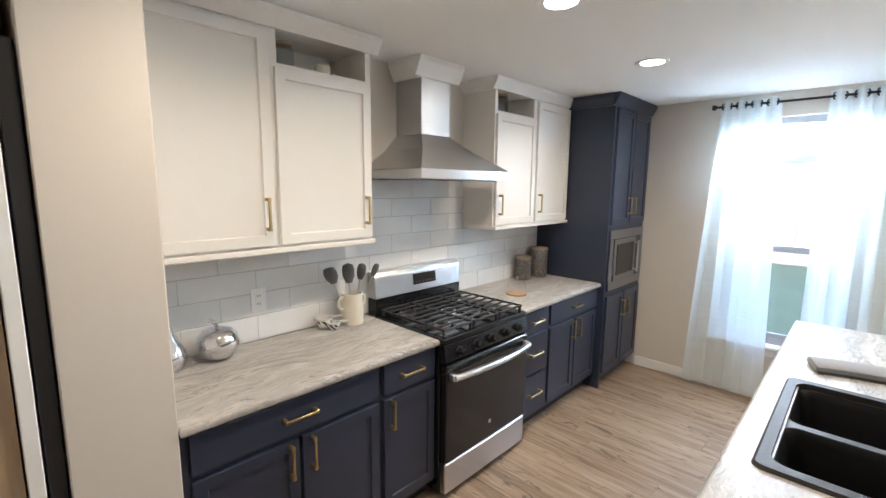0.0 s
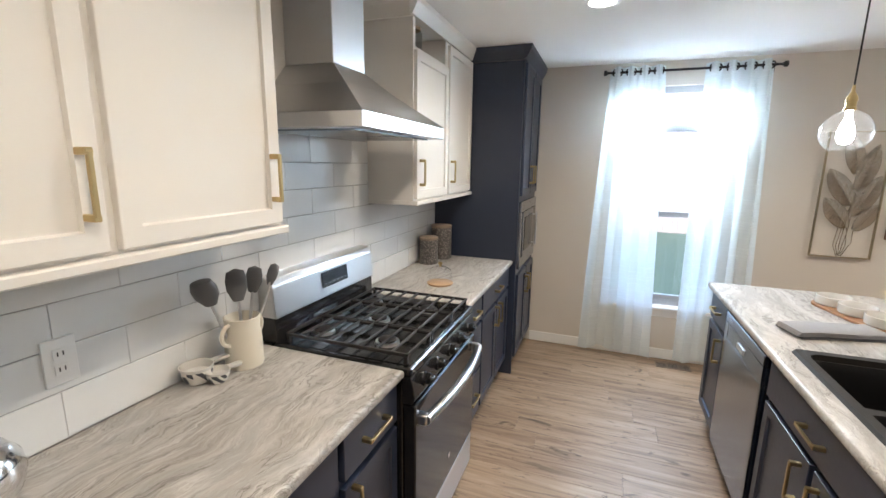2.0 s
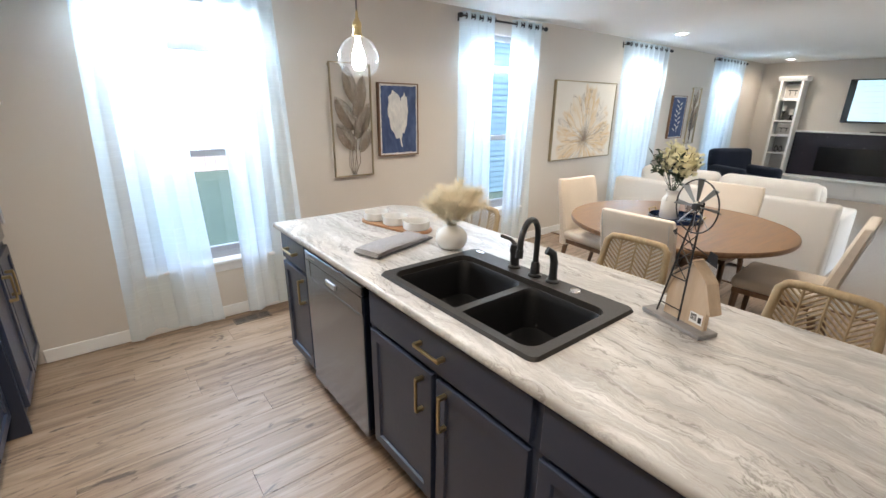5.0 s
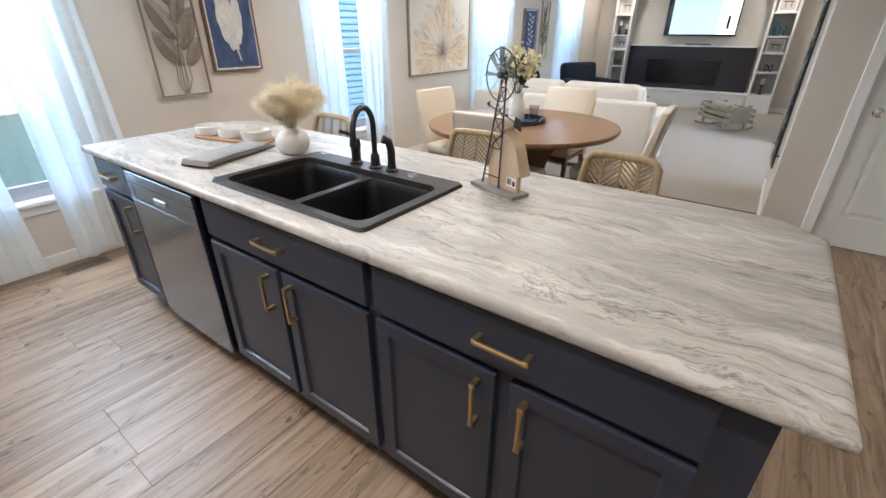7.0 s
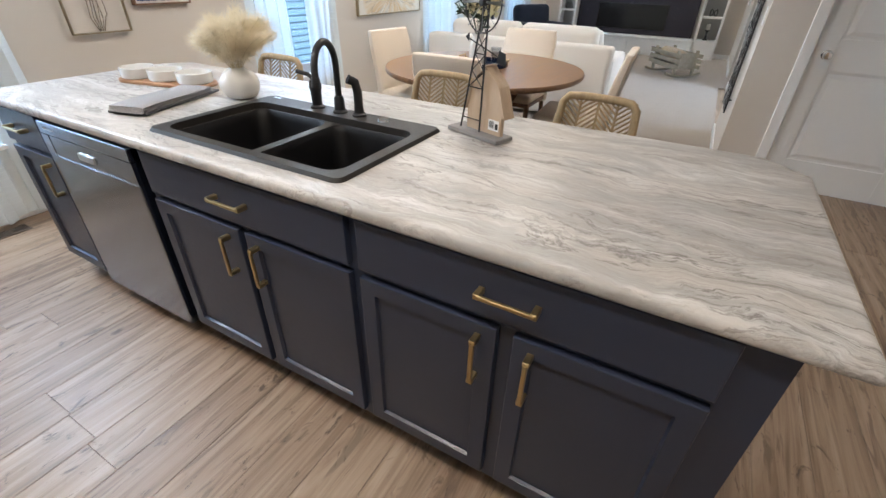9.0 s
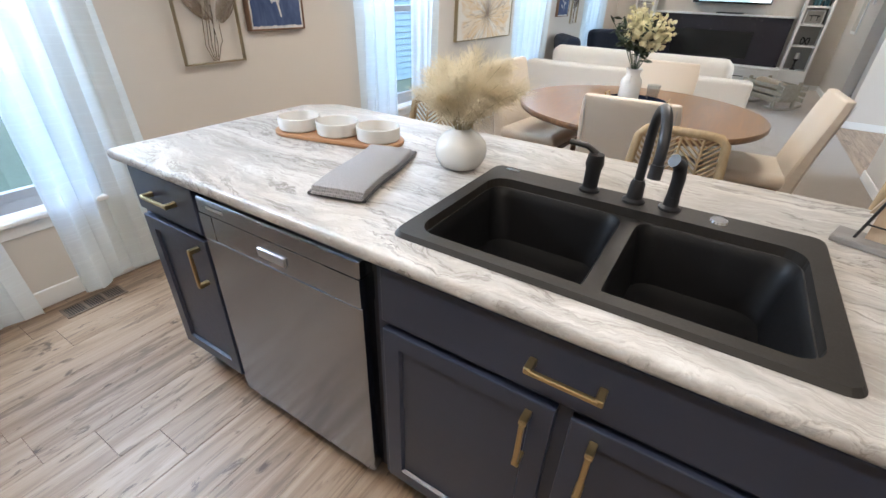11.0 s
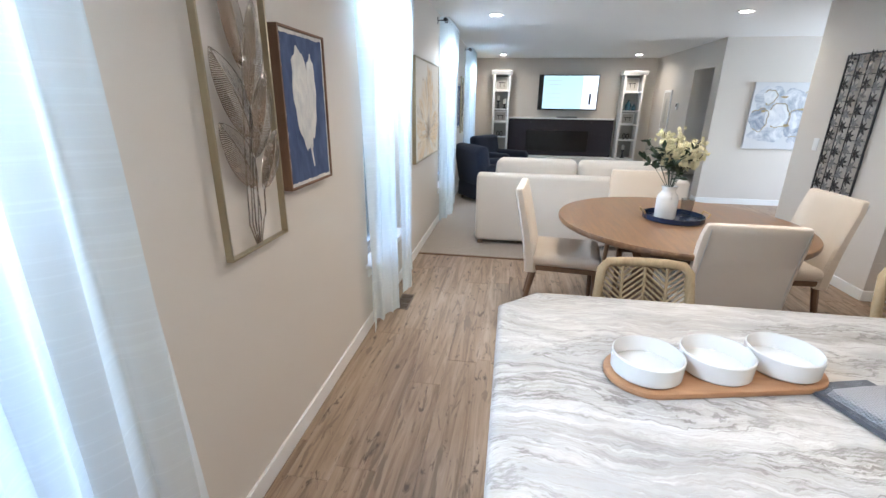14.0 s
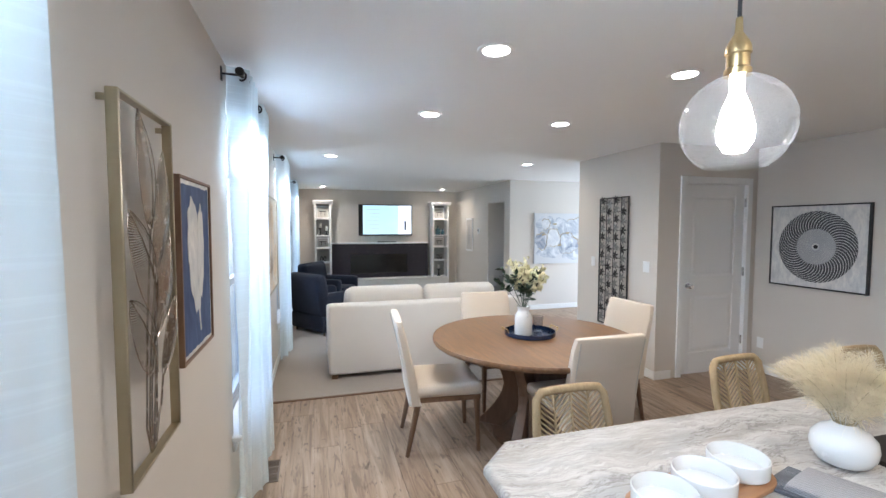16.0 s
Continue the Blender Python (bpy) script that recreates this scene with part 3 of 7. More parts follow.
def counter_parts(name, label, bm, at):
    """A laminate slab whose flat top and rounded edge are parts of their own."""
    c = thing(name, label, "countertop", at)
    edge = bm.copy()
    for mesh, keep in ((bm, True), (edge, False)):
        mesh.normal_update()
        bmesh.ops.delete(mesh, geom=[f for f in mesh.faces if (f.normal.z > 0.999) != keep], context="FACES")
    part("top", bm, M_COUNTER, c)
    part("rounded_edge", edge, M_COUNTER, c, "", True)
    return c


def worktop(name, label, outline, at):
    bm = prism(outline, 0.882, 0.92)
    bmesh.ops.bevel(bm, geom=[e for e in bm.edges if abs(e.verts[0].co.z - e.verts[1].co.z) < 1e-6], offset=0.0155, segments=5, affect="EDGES", profile=0.5)
    return counter_parts(name, label, bm, at)


worktop("countertop", "streaked white and grey laminate countertop", [(-1.688, 0.601), (-1.042, 0.601), (-1.042, 1.79), (-1.688, 1.79)], (-1.365, 1.19, 0.882))
worktop("countertop", "streaked white and grey laminate countertop beside the pantry", [(-1.688, 2.568), (-1.042, 2.568), (-1.042, 3.698), (-1.688, 3.698)], (-1.365, 3.13, 0.882))


def pantry():
    c = thing("pantry_cabinet", "tall navy pantry cabinet with built-in microwave", "cabinet", (-1.34, 4.08, 0))
    y0, y1, xf = 3.70, 4.462, -1.02
    part("body", join(box(-1.69, xf, y0, y1, 0.105, 2.36), box(-1.69, xf - 0.07, y0 + 0.02, y1, 0.0, 0.105), box(-1.69, xf, y0, y0 + 0.02, 0.0, 0.105)), M_NAVY, c)
    part("crown", join(prism([(xf, 2.335), (xf + 0.015, 2.335), (xf + 0.05, 2.395), (xf + 0.055, 2.426), (xf, 2.426)], y0 - 0.055, y1, "y"),
                       prism([(y0, 2.335), (y0 - 0.015, 2.335), (y0 - 0.05, 2.395), (y0 - 0.055, 2.426), (y0, 2.426)], -1.69, xf, "x")), M_NAVY, c)
    ym = (y0 + y1) / 2
    for lo, hi, hz in ((1.40, 2.325, 1.55), (0.135, 0.80, 0.66)):
        front("door", xf + 0.02, 1, y0 + 0.03, ym - 0.008, lo, hi, M_NAVY, c, True, (ym - 0.05, hz, True))
        front("door", xf + 0.02, 1, ym + 0.008, y1 - 0.03, lo, hi, M_NAVY, c, True, (ym + 0.05, hz, True))
    m = thing("microwave", "stainless steel microwave built into the navy pantry", "microwave", (xf + 0.015, ym, 0.86))
    part("trim_frame", join(box(xf + 0.001, xf + 0.02, y0 + 0.03, y1 - 0.03, 0.845, 0.925, 0.003), box(xf + 0.001, xf + 0.02, y0 + 0.03, y1 - 0.03, 1.275, 1.355, 0.003), box(xf + 0.001, xf + 0.02, y0 + 0.03, y0 + 0.10, 0.925, 1.275), box(xf + 0.001, xf + 0.02, y1 - 0.10, y1 - 0.03, 0.925, 1.275)), M_STEEL_DW, m)
    part("oven_door", box(xf + 0.001, xf + 0.028, y0 + 0.10, y1 - 0.21, 0.925, 1.275, 0.004), M_STEEL_DW, m)
    part("door_glass", box(xf + 0.028, xf + 0.031, y0 + 0.15, y1 - 0.26, 0.97, 1.23), M_BLACK, m, "black glass oven window")
    part("control_panel", box(xf + 0.001, xf + 0.026, y1 - 0.207, y1 - 0.10, 0.925, 1.275, 0.003), M_BLACK, m)
    part("door_handle", join(rod((xf + 0.06, y1 - 0.235, 0.96), (xf + 0.06, y1 - 0.235, 1.24), 0.008), rod((xf + 0.028, y1 - 0.235, 0.98), (xf + 0.06, y1 - 0.235, 0.98), 0.006), rod((xf + 0.028, y1 - 0.235, 1.22), (xf + 0.06, y1 - 0.235, 1.22), 0.006)), M_STEEL, m, "", True)


pantry()


def upper_unit(label, y0, y1, cubby_first):
    """A white wall cabinet with two doors, one of them under an open cubby."""
    xf, xb = -1.405, -1.69
    c = thing("wall_cabinet", label, "cabinet", (-1.55, (y0 + y1) / 2, 1.40), "white wall cabinets")
    ym = (y0 + y1) / 2
    ca, cb = (y0, ym) if cubby_first else (ym, y1)
    fa, fb = (ym, y1) if cubby_first else (y0, ym)
    part("carcass", box(xb, xf, y0, y1, 1.425, 2.215), M_WHITE, c)
    part("tall_carcass", box(xb, xf, fa, fb, 2.215, 2.375), M_WHITE, c)
    part("cubby_back", box(xb, xb + 0.012, ca, cb, 2.215, 2.36), M_WHITE, c)
    part("cubby_side", box(xb + 0.012, xf, ca, ca + 0.03, 2.215, 2.36), M_WHITE, c)
    part("cubby_side", box(xb + 0.012, xf, cb - 0.03, cb, 2.215, 2.36), M_WHITE, c)
    part("cubby_top", box(xb, xf, ca, cb, 2.36, 2.375), M_WHITE, c)
    part("light_rail", box(xb, xf + 0.028, y0, y1 + 0.006, 1.40, 1.425, 0.004), M_WHITE, c)
    prof = [(0.0, 2.35), (0.014, 2.35), (0.045, 2.405), (0.05, 2.427), (0.0, 2.427)]
    bits = [prism([(xf + a, z) for a, z in prof], y0 - 0.04, y1 + 0.04, "y")]
    if cubby_first:
        bits.append(prism([(y0 - a, z) for a, z in prof], xb, xf, "x"))
    else:
        bits.append(prism([(y1 + a, z) for a, z in prof], xb, xf, "x"))
    part("crown", join(*bits), M_WHITE, c)
    hy = cb - 0.05 if not cubby_first else ca + 0.05
    hf = fb - 0.05 if not cubby_first else fa + 0.05
    front("door", xf + 0.02, 1, ca + 0.012, cb - 0.012, 1.435, 2.195, M_WHITE, c, True, (hy, 1.575, True))
    front("door", xf + 0.02, 1, fa + 0.012, fb - 0.012, 1.435, 2.335, M_WHITE, c, True, (hf, 1.575, True))


upper_unit("white shaker wall cabinet with an open cubby above one door", 0.602, 1.64, False)
upper_unit("white shaker wall cabinet with cubby, beside the hood", 2.674, 3.692, True)


def hood():
    h = thing("range_hood", "stainless steel pyramid chimney hood over the range", "range hood", (-1.45, 2.175, 1.735))
    y0, y1, xf, xb = 1.795, 2.56, -1.19, -1.688
    cy0, cy1, cx = 2.045, 2.285, -1.46
    part("rim", box(xb, xf, y0, y1, 1.740, 1.795, 0.003), M_STEEL, h)
    bm = bmesh.new()
    lo = [bm.verts.new(p) for p in ((xb, y0, 1.795), (xf, y0, 1.795), (xf, y1, 1.795), (xb, y1, 1.795))]
    md = [bm.verts.new(p) for p in ((xb, y0 + 0.165, 1.915), (xf - 0.165, y0 + 0.165, 1.915), (xf - 0.165, y1 - 0.18, 1.915), (xb, y1 - 0.18, 1.915))]
    hi = [bm.verts.new(p) for p in ((xb, cy0, 2.005), (cx, cy0, 2.005), (cx, cy1, 2.005), (xb, cy1, 2.005))]
    for p, q in ((lo, md), (md, hi)):
        for i in range(4):
            bm.faces.new((p[i], p[(i + 1) % 4], q[(i + 1) % 4], q[i]))
    bm.faces.new(hi)
    part("canopy", bm, M_STEEL, h)
    part("chimney", box(xb, cx, cy0, cy1, 2.005, 2.34, 0.003), M_STEEL, h)
    part("filter", join(*[box(xb + 0.06, xf - 0.06, a, b, 1.733, 1.741, 0.002) for a, b in ((1.85, 2.17), (2.185, 2.50))]), M_STEEL_DW, h)
    for i in range(5):
        part("button", moved(lathe([(0, 0), (0.007, 0), (0.007, 0.004), (0, 0.005)], 10), pose(xf, 2.31 + i * 0.022, 1.767, 0, 90, 0)), M_CHROME, h)
    prof = [(0.0, 2.325), (0.02, 2.325), (0.06, 2.40), (0.065, 2.427), (0.0, 2.427)]
    c = thing("hood_crown", "white crown moulding round the hood chimney", "moulding", (-1.57, 2.165, 2.34), "", "structure")
    part("front_moulding", prism([(cx + a, z) for a, z in prof], cy0 - 0.065, cy1 + 0.065, "y"), M_WHITE, c)
    part("side_moulding", prism([(cy0 - a, z) for a, z in prof], xb, cx, "x"), M_WHITE, c)
    part("side_moulding", prism([(cy1 + a, z) for a, z in prof], xb, cx, "x"), M_WHITE, c)


hood()


def gas_range():
    r = thing("gas_range", "black and stainless steel gas range with cast-iron grates", "stove", (-1.35, 2.18, 0))
    y0, y1, xb = 1.803, 2.557, -1.675
    xf = -1.055
    part("body", box(xb, xf, y0, y1, 0.03, 0.885, 0.004), M_BLACK, r)
    part("cooktop", join(box(xb + 0.06, xf + 0.035, y0, y1, 0.885, 0.918, 0.006), box(xb + 0.09, xf + 0.02, y0 + 0.02, y1 - 0.02, 0.9185, 0.921)), M_BLACK, r, "glossy black enamel cooktop")
    part("control_panel", prism([(xf, 0.78), (xf + 0.035, 0.78), (xf + 0.05, 0.80), (xf + 0.034, 0.885), (xf, 0.885)], y0, y1, "y", 0.003), M_BLACK, r)
    for k in range(5):
        y = y0 + 0.10 + k * (y1 - y0 - 0.20) / 4
        kn = moved(lathe([(0, 0), (0.027, 0), (0.027, 0.008), (0.021, 0.012), (0.019, 0.034), (0.0, 0.036)], 20), pose(xf + 0.042, y, 0.837, 0, 80, 0))
        part("knob", join(kn, moved(box(-0.005, 0.005, -0.019, 0.019, 0.03, 0.045, 0.002), pose(xf + 0.042, y, 0.837, 0, 80, 0))), M_BLACK, r, "", True)
    door = part("oven_door", box(xf, xf + 0.05, y0 + 0.004, y1 - 0.004, 0.225, 0.775, 0.006), M_BLACK, r, "black glass oven door")
    bow = [(xf + 0.05 + 0.05 * math.sin(math.pi * (0.12 + 0.76 * i / 16)), y0 + 0.03 + (y1 - y0 - 0.06) * i / 16, 0.715) for i in range(17)]
    part("handle", join(moved(tube(bow, 0.019, 10), Matrix.Translation((0.012, 0, 0))), box(xf + 0.045, xf + 0.085, y0 + 0.02, y0 + 0.055, 0.694, 0.736, 0.006), box(xf + 0.045, xf + 0.085, y1 - 0.055, y1 - 0.02, 0.694, 0.736, 0.006)), M_STEEL, door, "curved stainless steel handle", True)
    part("logo", moved(lathe([(0, 0), (0.013, 0), (0.013, 0.0015), (0, 0.002)], 16), pose(xf + 0.0505, 2.18, 0.33, 0, 90, 0)), M_CHROME, door)
    part("storage_drawer", box(xf, xf + 0.045, y0 + 0.004, y1 - 0.004, 0.04, 0.215, 0.006), M_STEEL, r, "stainless steel bottom drawer")
    guard = prism([(xb, 0.918), (xb + 0.075, 0.918), (xb + 0.075, 1.02), (xb, 1.02)], y0, y1, "y", 0.004)
    part("backguard_base", guard, M_BLACK, r)
    part("backguard", prism([(xb, 1.02), (xb + 0.085, 1.02), (xb + 0.072, 1.15), (xb + 0.055, 1.178), (xb + 0.02, 1.185), (xb, 1.185)], y0 - 0.004, y1 + 0.004, "y", 0.006), M_STEEL, r, "brushed stainless backguard")
    disp = prism([(xb + 0.083, 1.065), (xb + 0.0845, 1.0655), (xb + 0.0775, 1.1355), (xb + 0.076, 1.135)], y0 + 0.30, y1 - 0.25, "y")
    part("display", disp, M_BLACK, r, "dark clock display with touch keys")
    for i in range(6):
        part("key_mark", box(xb + 0.0815, xb + 0.0835, y0 + 0.315 + i * 0.032, y0 + 0.333 + i * 0.032, 1.078, 1.084), M_STEEL_DW, r)
    burners = [(-1.50, 1.97), (-1.20, 1.97), (-1.50, 2.39), (-1.20, 2.39), (-1.35, 2.18)]
    for bx, by in burners:
        part("burner", join(lathe([(0, 0.921), (0.05, 0.921), (0.048, 0.932), (0.0, 0.933)], 20, (bx, by, 0))), M_STEEL, r, "", True)
        part("burner_cap", lathe([(0, 0.933), (0.036, 0.933), (0.036, 0.940), (0.03, 0.944), (0, 0.945)], 20, (bx, by, 0)), M_IRON, r, "", True)
    gx0, gx1 = xb + 0.10, xf + 0.012
    for s in range(3):
        a = y0 + 0.02 + s * 0.2395
        b = a + 0.2345
        g = []
        h0, h1, w = 0.948, 0.961, 0.0048
        for yy in (a + w, b - w):
            g.append(box(gx0, gx1, yy - w, yy + w, h0, h1, 0.002))
        for xx in (gx0 + w, gx1 - w):
            g.append(box(xx - w, xx + w, a, b, h0, h1, 0.002))
        for q in range(1, 8):
            xx = gx0 + (gx1 - gx0) * q / 8
            g.append(box(xx - w * 0.95, xx + w * 0.95, a, b, h0 + 0.003, h1 + 0.001, 0.002))
        for xx in (gx0 + 0.01, gx1 - 0.01):
            for yy in (a + 0.01, b - 0.01):
                g.append(box(xx - 0.007, xx + 0.007, yy - 0.007, yy + 0.007, 0.919, h0))
        part("grate", join(*g), M_IRON, r, "black cast-iron grate")


gas_range()


# ---- island ----
IX, IB = 0.265, 0.87
base_unit("island_cabinet", "narrow navy island cabinet with one drawer and door", -1, IX, IB, 3.165, 3.545, [
    ("drawer_front", 3.185, 3.53, TZ0, TZ1, (3.355, 0.80, False)), ("door", 3.185, 3.53, DZ0, DZ1, (3.23, 0.60, True))], group="island cabinets")
base_unit("island_cabinet", "navy island sink cabinet with false drawer and two doors", -1, IX, IB, 1.62, 2.52, [
    ("drawer_front", 1.64, 2.495, TZ0, TZ1, (2.07, 0.80, False)), ("door", 2.075, 2.495, DZ0, DZ1, (2.125, 0.60, True)), ("door", 1.64, 2.045, DZ0, DZ1, (1.995, 0.60, True))], group="island cabinets", open_top=True)
base_unit("island_cabinet", "navy island cabinet with wide drawer and two doors", -1, IX, IB, 0.70, 1.62, [
    ("drawer_front", 0.785, 1.605, TZ0, TZ1, (1.195, 0.80, False)), ("door", 1.215, 1.605, DZ0, DZ1, (1.26, 0.60, True)), ("door", 0.785, 1.175, DZ0, DZ1, (1.13, 0.60, True))], group="island cabinets")


def dishwasher():
    d = thing("dishwasher", "stainless steel dishwasher with pocket handle in the island", "dishwasher", (0.5, 2.845, 0))
    y0, y1, x = 2.55, 3.155, 0.238
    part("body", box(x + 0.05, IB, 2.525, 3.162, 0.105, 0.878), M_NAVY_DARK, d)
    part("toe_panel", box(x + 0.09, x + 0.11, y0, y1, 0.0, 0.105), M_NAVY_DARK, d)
    door = part("door", join(box(x, x + 0.05, y0, y1, 0.10, 0.735, 0.004), box(x, x + 0.05, y0, y1, 0.815, 0.866, 0.004), box(x, x + 0.05, y0, y0 + 0.11, 0.735, 0.815), box(x, x + 0.05, y1 - 0.055, y1, 0.735, 0.815), box(x + 0.0015, x + 0.05, y0 + 0.11, y1 - 0.055, 0.735, 0.815)), M_STEEL_DW, d)
    part("pocket_handle", prism([(2.80, 0.757), (2.905, 0.757), (2.905, 0.785), (2.80, 0.785)], x - 0.006, x + 0.006, "x", 0.004), M_STEEL, door, "bright steel pocket pull")
    part("nameplate", box(x - 0.0015, x, y1 - 0.12, y1 - 0.045, 0.838, 0.846), M_STEEL, door)


dishwasher()


def island_top():
    x0, x1, y0, y1, c = 0.225, 1.15, 0.62, 3.585, 0.115
    sx0, sx1, sy0, sy1 = 0.345, 0.79, 1.73, 2.47
    # slab with a cut-out for the sink, built from four bands
    outline = [(x0, y0), (x1 - c, y0), (x1, y0 + c), (x1, y1 - c), (x1 - c, y1), (x0, y1)]
    bm = bmesh.new()
    ring = {}
    for z in (0.882, 0.92):
        ring[z] = ([bm.verts.new((*p, z)) for p in outline], [bm.verts.new((*p, z)) for p in ((sx0, sy0), (sx1, sy0), (sx1, sy1), (sx0, sy1))])
    for z in (0.882, 0.92):
        o, i = ring[z]
        for f in ((o[0], o[1], i[1], i[0]), (o[1], o[2], i[1]), (o[2], o[3], i[2], i[1]), (o[3], o[4], i[2]), (o[4], o[5], i[3], i[2]), (o[5], o[0], i[0], i[3])):
            bm.faces.new(f)
    for k, n in ((0, 6), (1, 4)):
        a, b = ring[0.882][k], ring[0.92][k]
        for q in range(n):
            bm.faces.new((a[q], a[(q + 1) % n], b[(q + 1) % n], b[q]))
    bmesh.ops.recalc_face_normals(bm, faces=bm.faces[:])
    edge = [e for e in bm.edges if len(e.link_faces) == 2 and abs(e.link_faces[0].normal.z - e.link_faces[1].normal.z) > 0.5 and all(v not in ring[0.92][1] and v not in ring[0.882][1] for v in e.verts)]
    bmesh.ops.bevel(bm, geom=edge, offset=0.0155, segments=5, affect="EDGES", profile=0.5)
    return counter_parts("island_countertop", "streaked white laminate island top with clipped corners", bm, (0.69, 2.1, 0.882))


island_top()
single("island_end_wall", box(IB, IB + 0.02, 0.70, 3.545, 0.0, 0.882), M_NAVY, "navy back wall of the kitchen island", "island back", (IB, 2.1, 0))


def rounded(x0, x1, y0, y1, r, n=5):
    pts = []
    for cx, cy, a0 in ((x1 - r, y1 - r, 0), (x0 + r, y1 - r, 90), (x0 + r, y0 + r, 180), (x1 - r, y0 + r, 270)):
        for i in range(n + 1):
            a = radians(a0 + 90 * i / n)
            pts.append((cx + r * math.cos(a), cy + r * math.sin(a)))
    return pts


def sink():
    s = thing("sink", "black granite-composite double-bowl drop-in sink", "sink", (0.57, 2.1, 0.92))
    x0, x1, y0, y1 = 0.30, 0.835, 1.69, 2.51
    basins = [(0.342, 0.73, 2.104, 2.463), (0.342, 0.73, 1.739, 2.070)]
    mouth = (0.338, 0.734, 1.735, 2.467)
    zt, zd = 0.931, 0.907

    def strip(bm, p, q):
        for i in range(len(p)):
            bm.faces.new((p[i], q[i], q[(i + 1) % len(p)], p[(i + 1) % len(p)]))

    def fill(bm, *loops):
        edges = []
        for loop in loops:
            for i in range(len(loop)):
                a, b = loop[i], loop[(i + 1) % len(loop)]
                edges.append(bm.edges.get((a, b)) or bm.edges.new((a, b)))
        bmesh.ops.triangle_fill(bm, use_beauty=True, use_dissolve=False, edges=edges)

    def ring(bm, rect, inset, z, r):
        a, b, c, d = rect
        return [bm.verts.new((*p, z)) for p in rounded(a + inset, b - inset, c + inset, d - inset, r)]

    for b in basins:
        bm = bmesh.new()
        rings = [ring(bm, b, inset, z, r) for inset, z, r in ((0.0, zd, 0.045), (0.004, zd - 0.006, 0.045), (0.010, zd - 0.03, 0.05), (0.028, 0.76, 0.05), (0.06, 0.738, 0.04))]
        for p, q in zip(rings, rings[1:]):
            strip(bm, p, q)
        bm.faces.new(rings[-1][::-1])
        part("bowl", bm, M_SINK_SHADED, s, "deep black bowl", True)
    low = bmesh.new()
    fill(low, ring(low, mouth, 0, zd, 0.05), *[ring(low, b, 0, zd, 0.045) for b in basins])
    part("divider", low, M_SINK, s, "low divider between the bowls")
    rim = bmesh.new()
    outer, skirt = ring(rim, (x0, x1, y0, y1), 0.008, zt, 0.026), ring(rim, (x0, x1, y0, y1), 0.0, 0.9205, 0.03)
    lip, under = ring(rim, mouth, 0, zt, 0.05), ring(rim, mouth, 0.001, zd, 0.05)
    strip(rim, outer, skirt)
    strip(rim, lip, under)
    fill(rim, outer, lip)
    part("rim", rim, M_SINK, s)
    for x, y in ((0.53, 2.29), (0.53, 1.905)):
        part("drain", lathe([(0, 0.7385), (0.045, 0.7385), (0.045, 0.743), (0.036, 0.744), (0.03, 0.7405), (0.0, 0.7405)], 24, (x, y, 0)), M_BLACK_METAL, s, "", True)
    part("badge", box(0.80, 0.812, 2.425, 2.465, zt, zt + 0.0015), M_CHROME, s)
    part("hole_cover", lathe([(0, zt), (0.021, zt), (0.019, zt + 0.005), (0, zt + 0.007)], 20, (0.785, 1.905, 0)), M_CHROME, s, "chrome hole cover", True)
    f = thing("faucet", "matte black gooseneck kitchen faucet on the sink", "faucet", (0.785, 2.1, zt))
    part("base", lathe([(0, 0), (0.028, 0), (0.028, 0.006), (0.02, 0.012), (0.018, 0.05), (0.014, 0.06), (0, 0.06)], 20, (0.785, 2.1, zt)), M_BLACK_METAL, f, "", True)
    neck = [(0.785, 2.1, zt + 0.05), (0.785, 2.1, zt + 0.165)]
    for i in range(1, 15):
        a = math.pi * i / 14 * 1.06
        neck.append((0.785 - 0.075 + 0.075 * math.cos(a), 2.1 - 0.022 * (1 - math.cos(a)), zt + 0.165 + 0.082 * math.sin(a)))
    part("spout", tube(neck, 0.0115, 12), M_BLACK_METAL, f, "", True)
    part("spout_tip", rod(neck[-1], (neck[-1][0] - 0.004, neck[-1][1], neck[-1][2] - 0.03), 0.014, 14), M_BLACK_METAL, f, "", True)
    d = thing("faucet_lever", "matte black faucet lever handle on the sink", "faucet handle", (0.79, 2.215, zt))
    part("base", lathe([(0, 0), (0.027, 0), (0.027, 0.006), (0.019, 0.012), (0.02, 0.06), (0.024, 0.075), (0.02, 0.10), (0.0, 0.105)], 20, (0.79, 2.215, zt)), M_BLACK_METAL, d, "", True)
    part("lever", tube([(0.79, 2.215, zt + 0.10), (0.785, 2.24, zt + 0.118), (0.775, 2.285, zt + 0.125)], 0.008, 8), M_BLACK_METAL, d, "", True)
    p = thing("side_sprayer", "matte black side sprayer standing on the sink", "sprayer", (0.79, 2.015, zt))
    part("holder", lathe([(0, 0), (0.026, 0), (0.026, 0.006), (0.018, 0.012), (0.016, 0.035), (0, 0.035)], 20, (0.79, 2.015, zt)), M_BLACK_METAL, p, "", True)
    part("spray_head", tube([(0.79, 2.015, zt + 0.03), (0.79, 2.015, zt + 0.08), (0.785, 2.02, zt + 0.115), (0.765, 2.035, zt + 0.128)], 0.016, 10), M_BLACK_METAL, p, "", True)


sink()


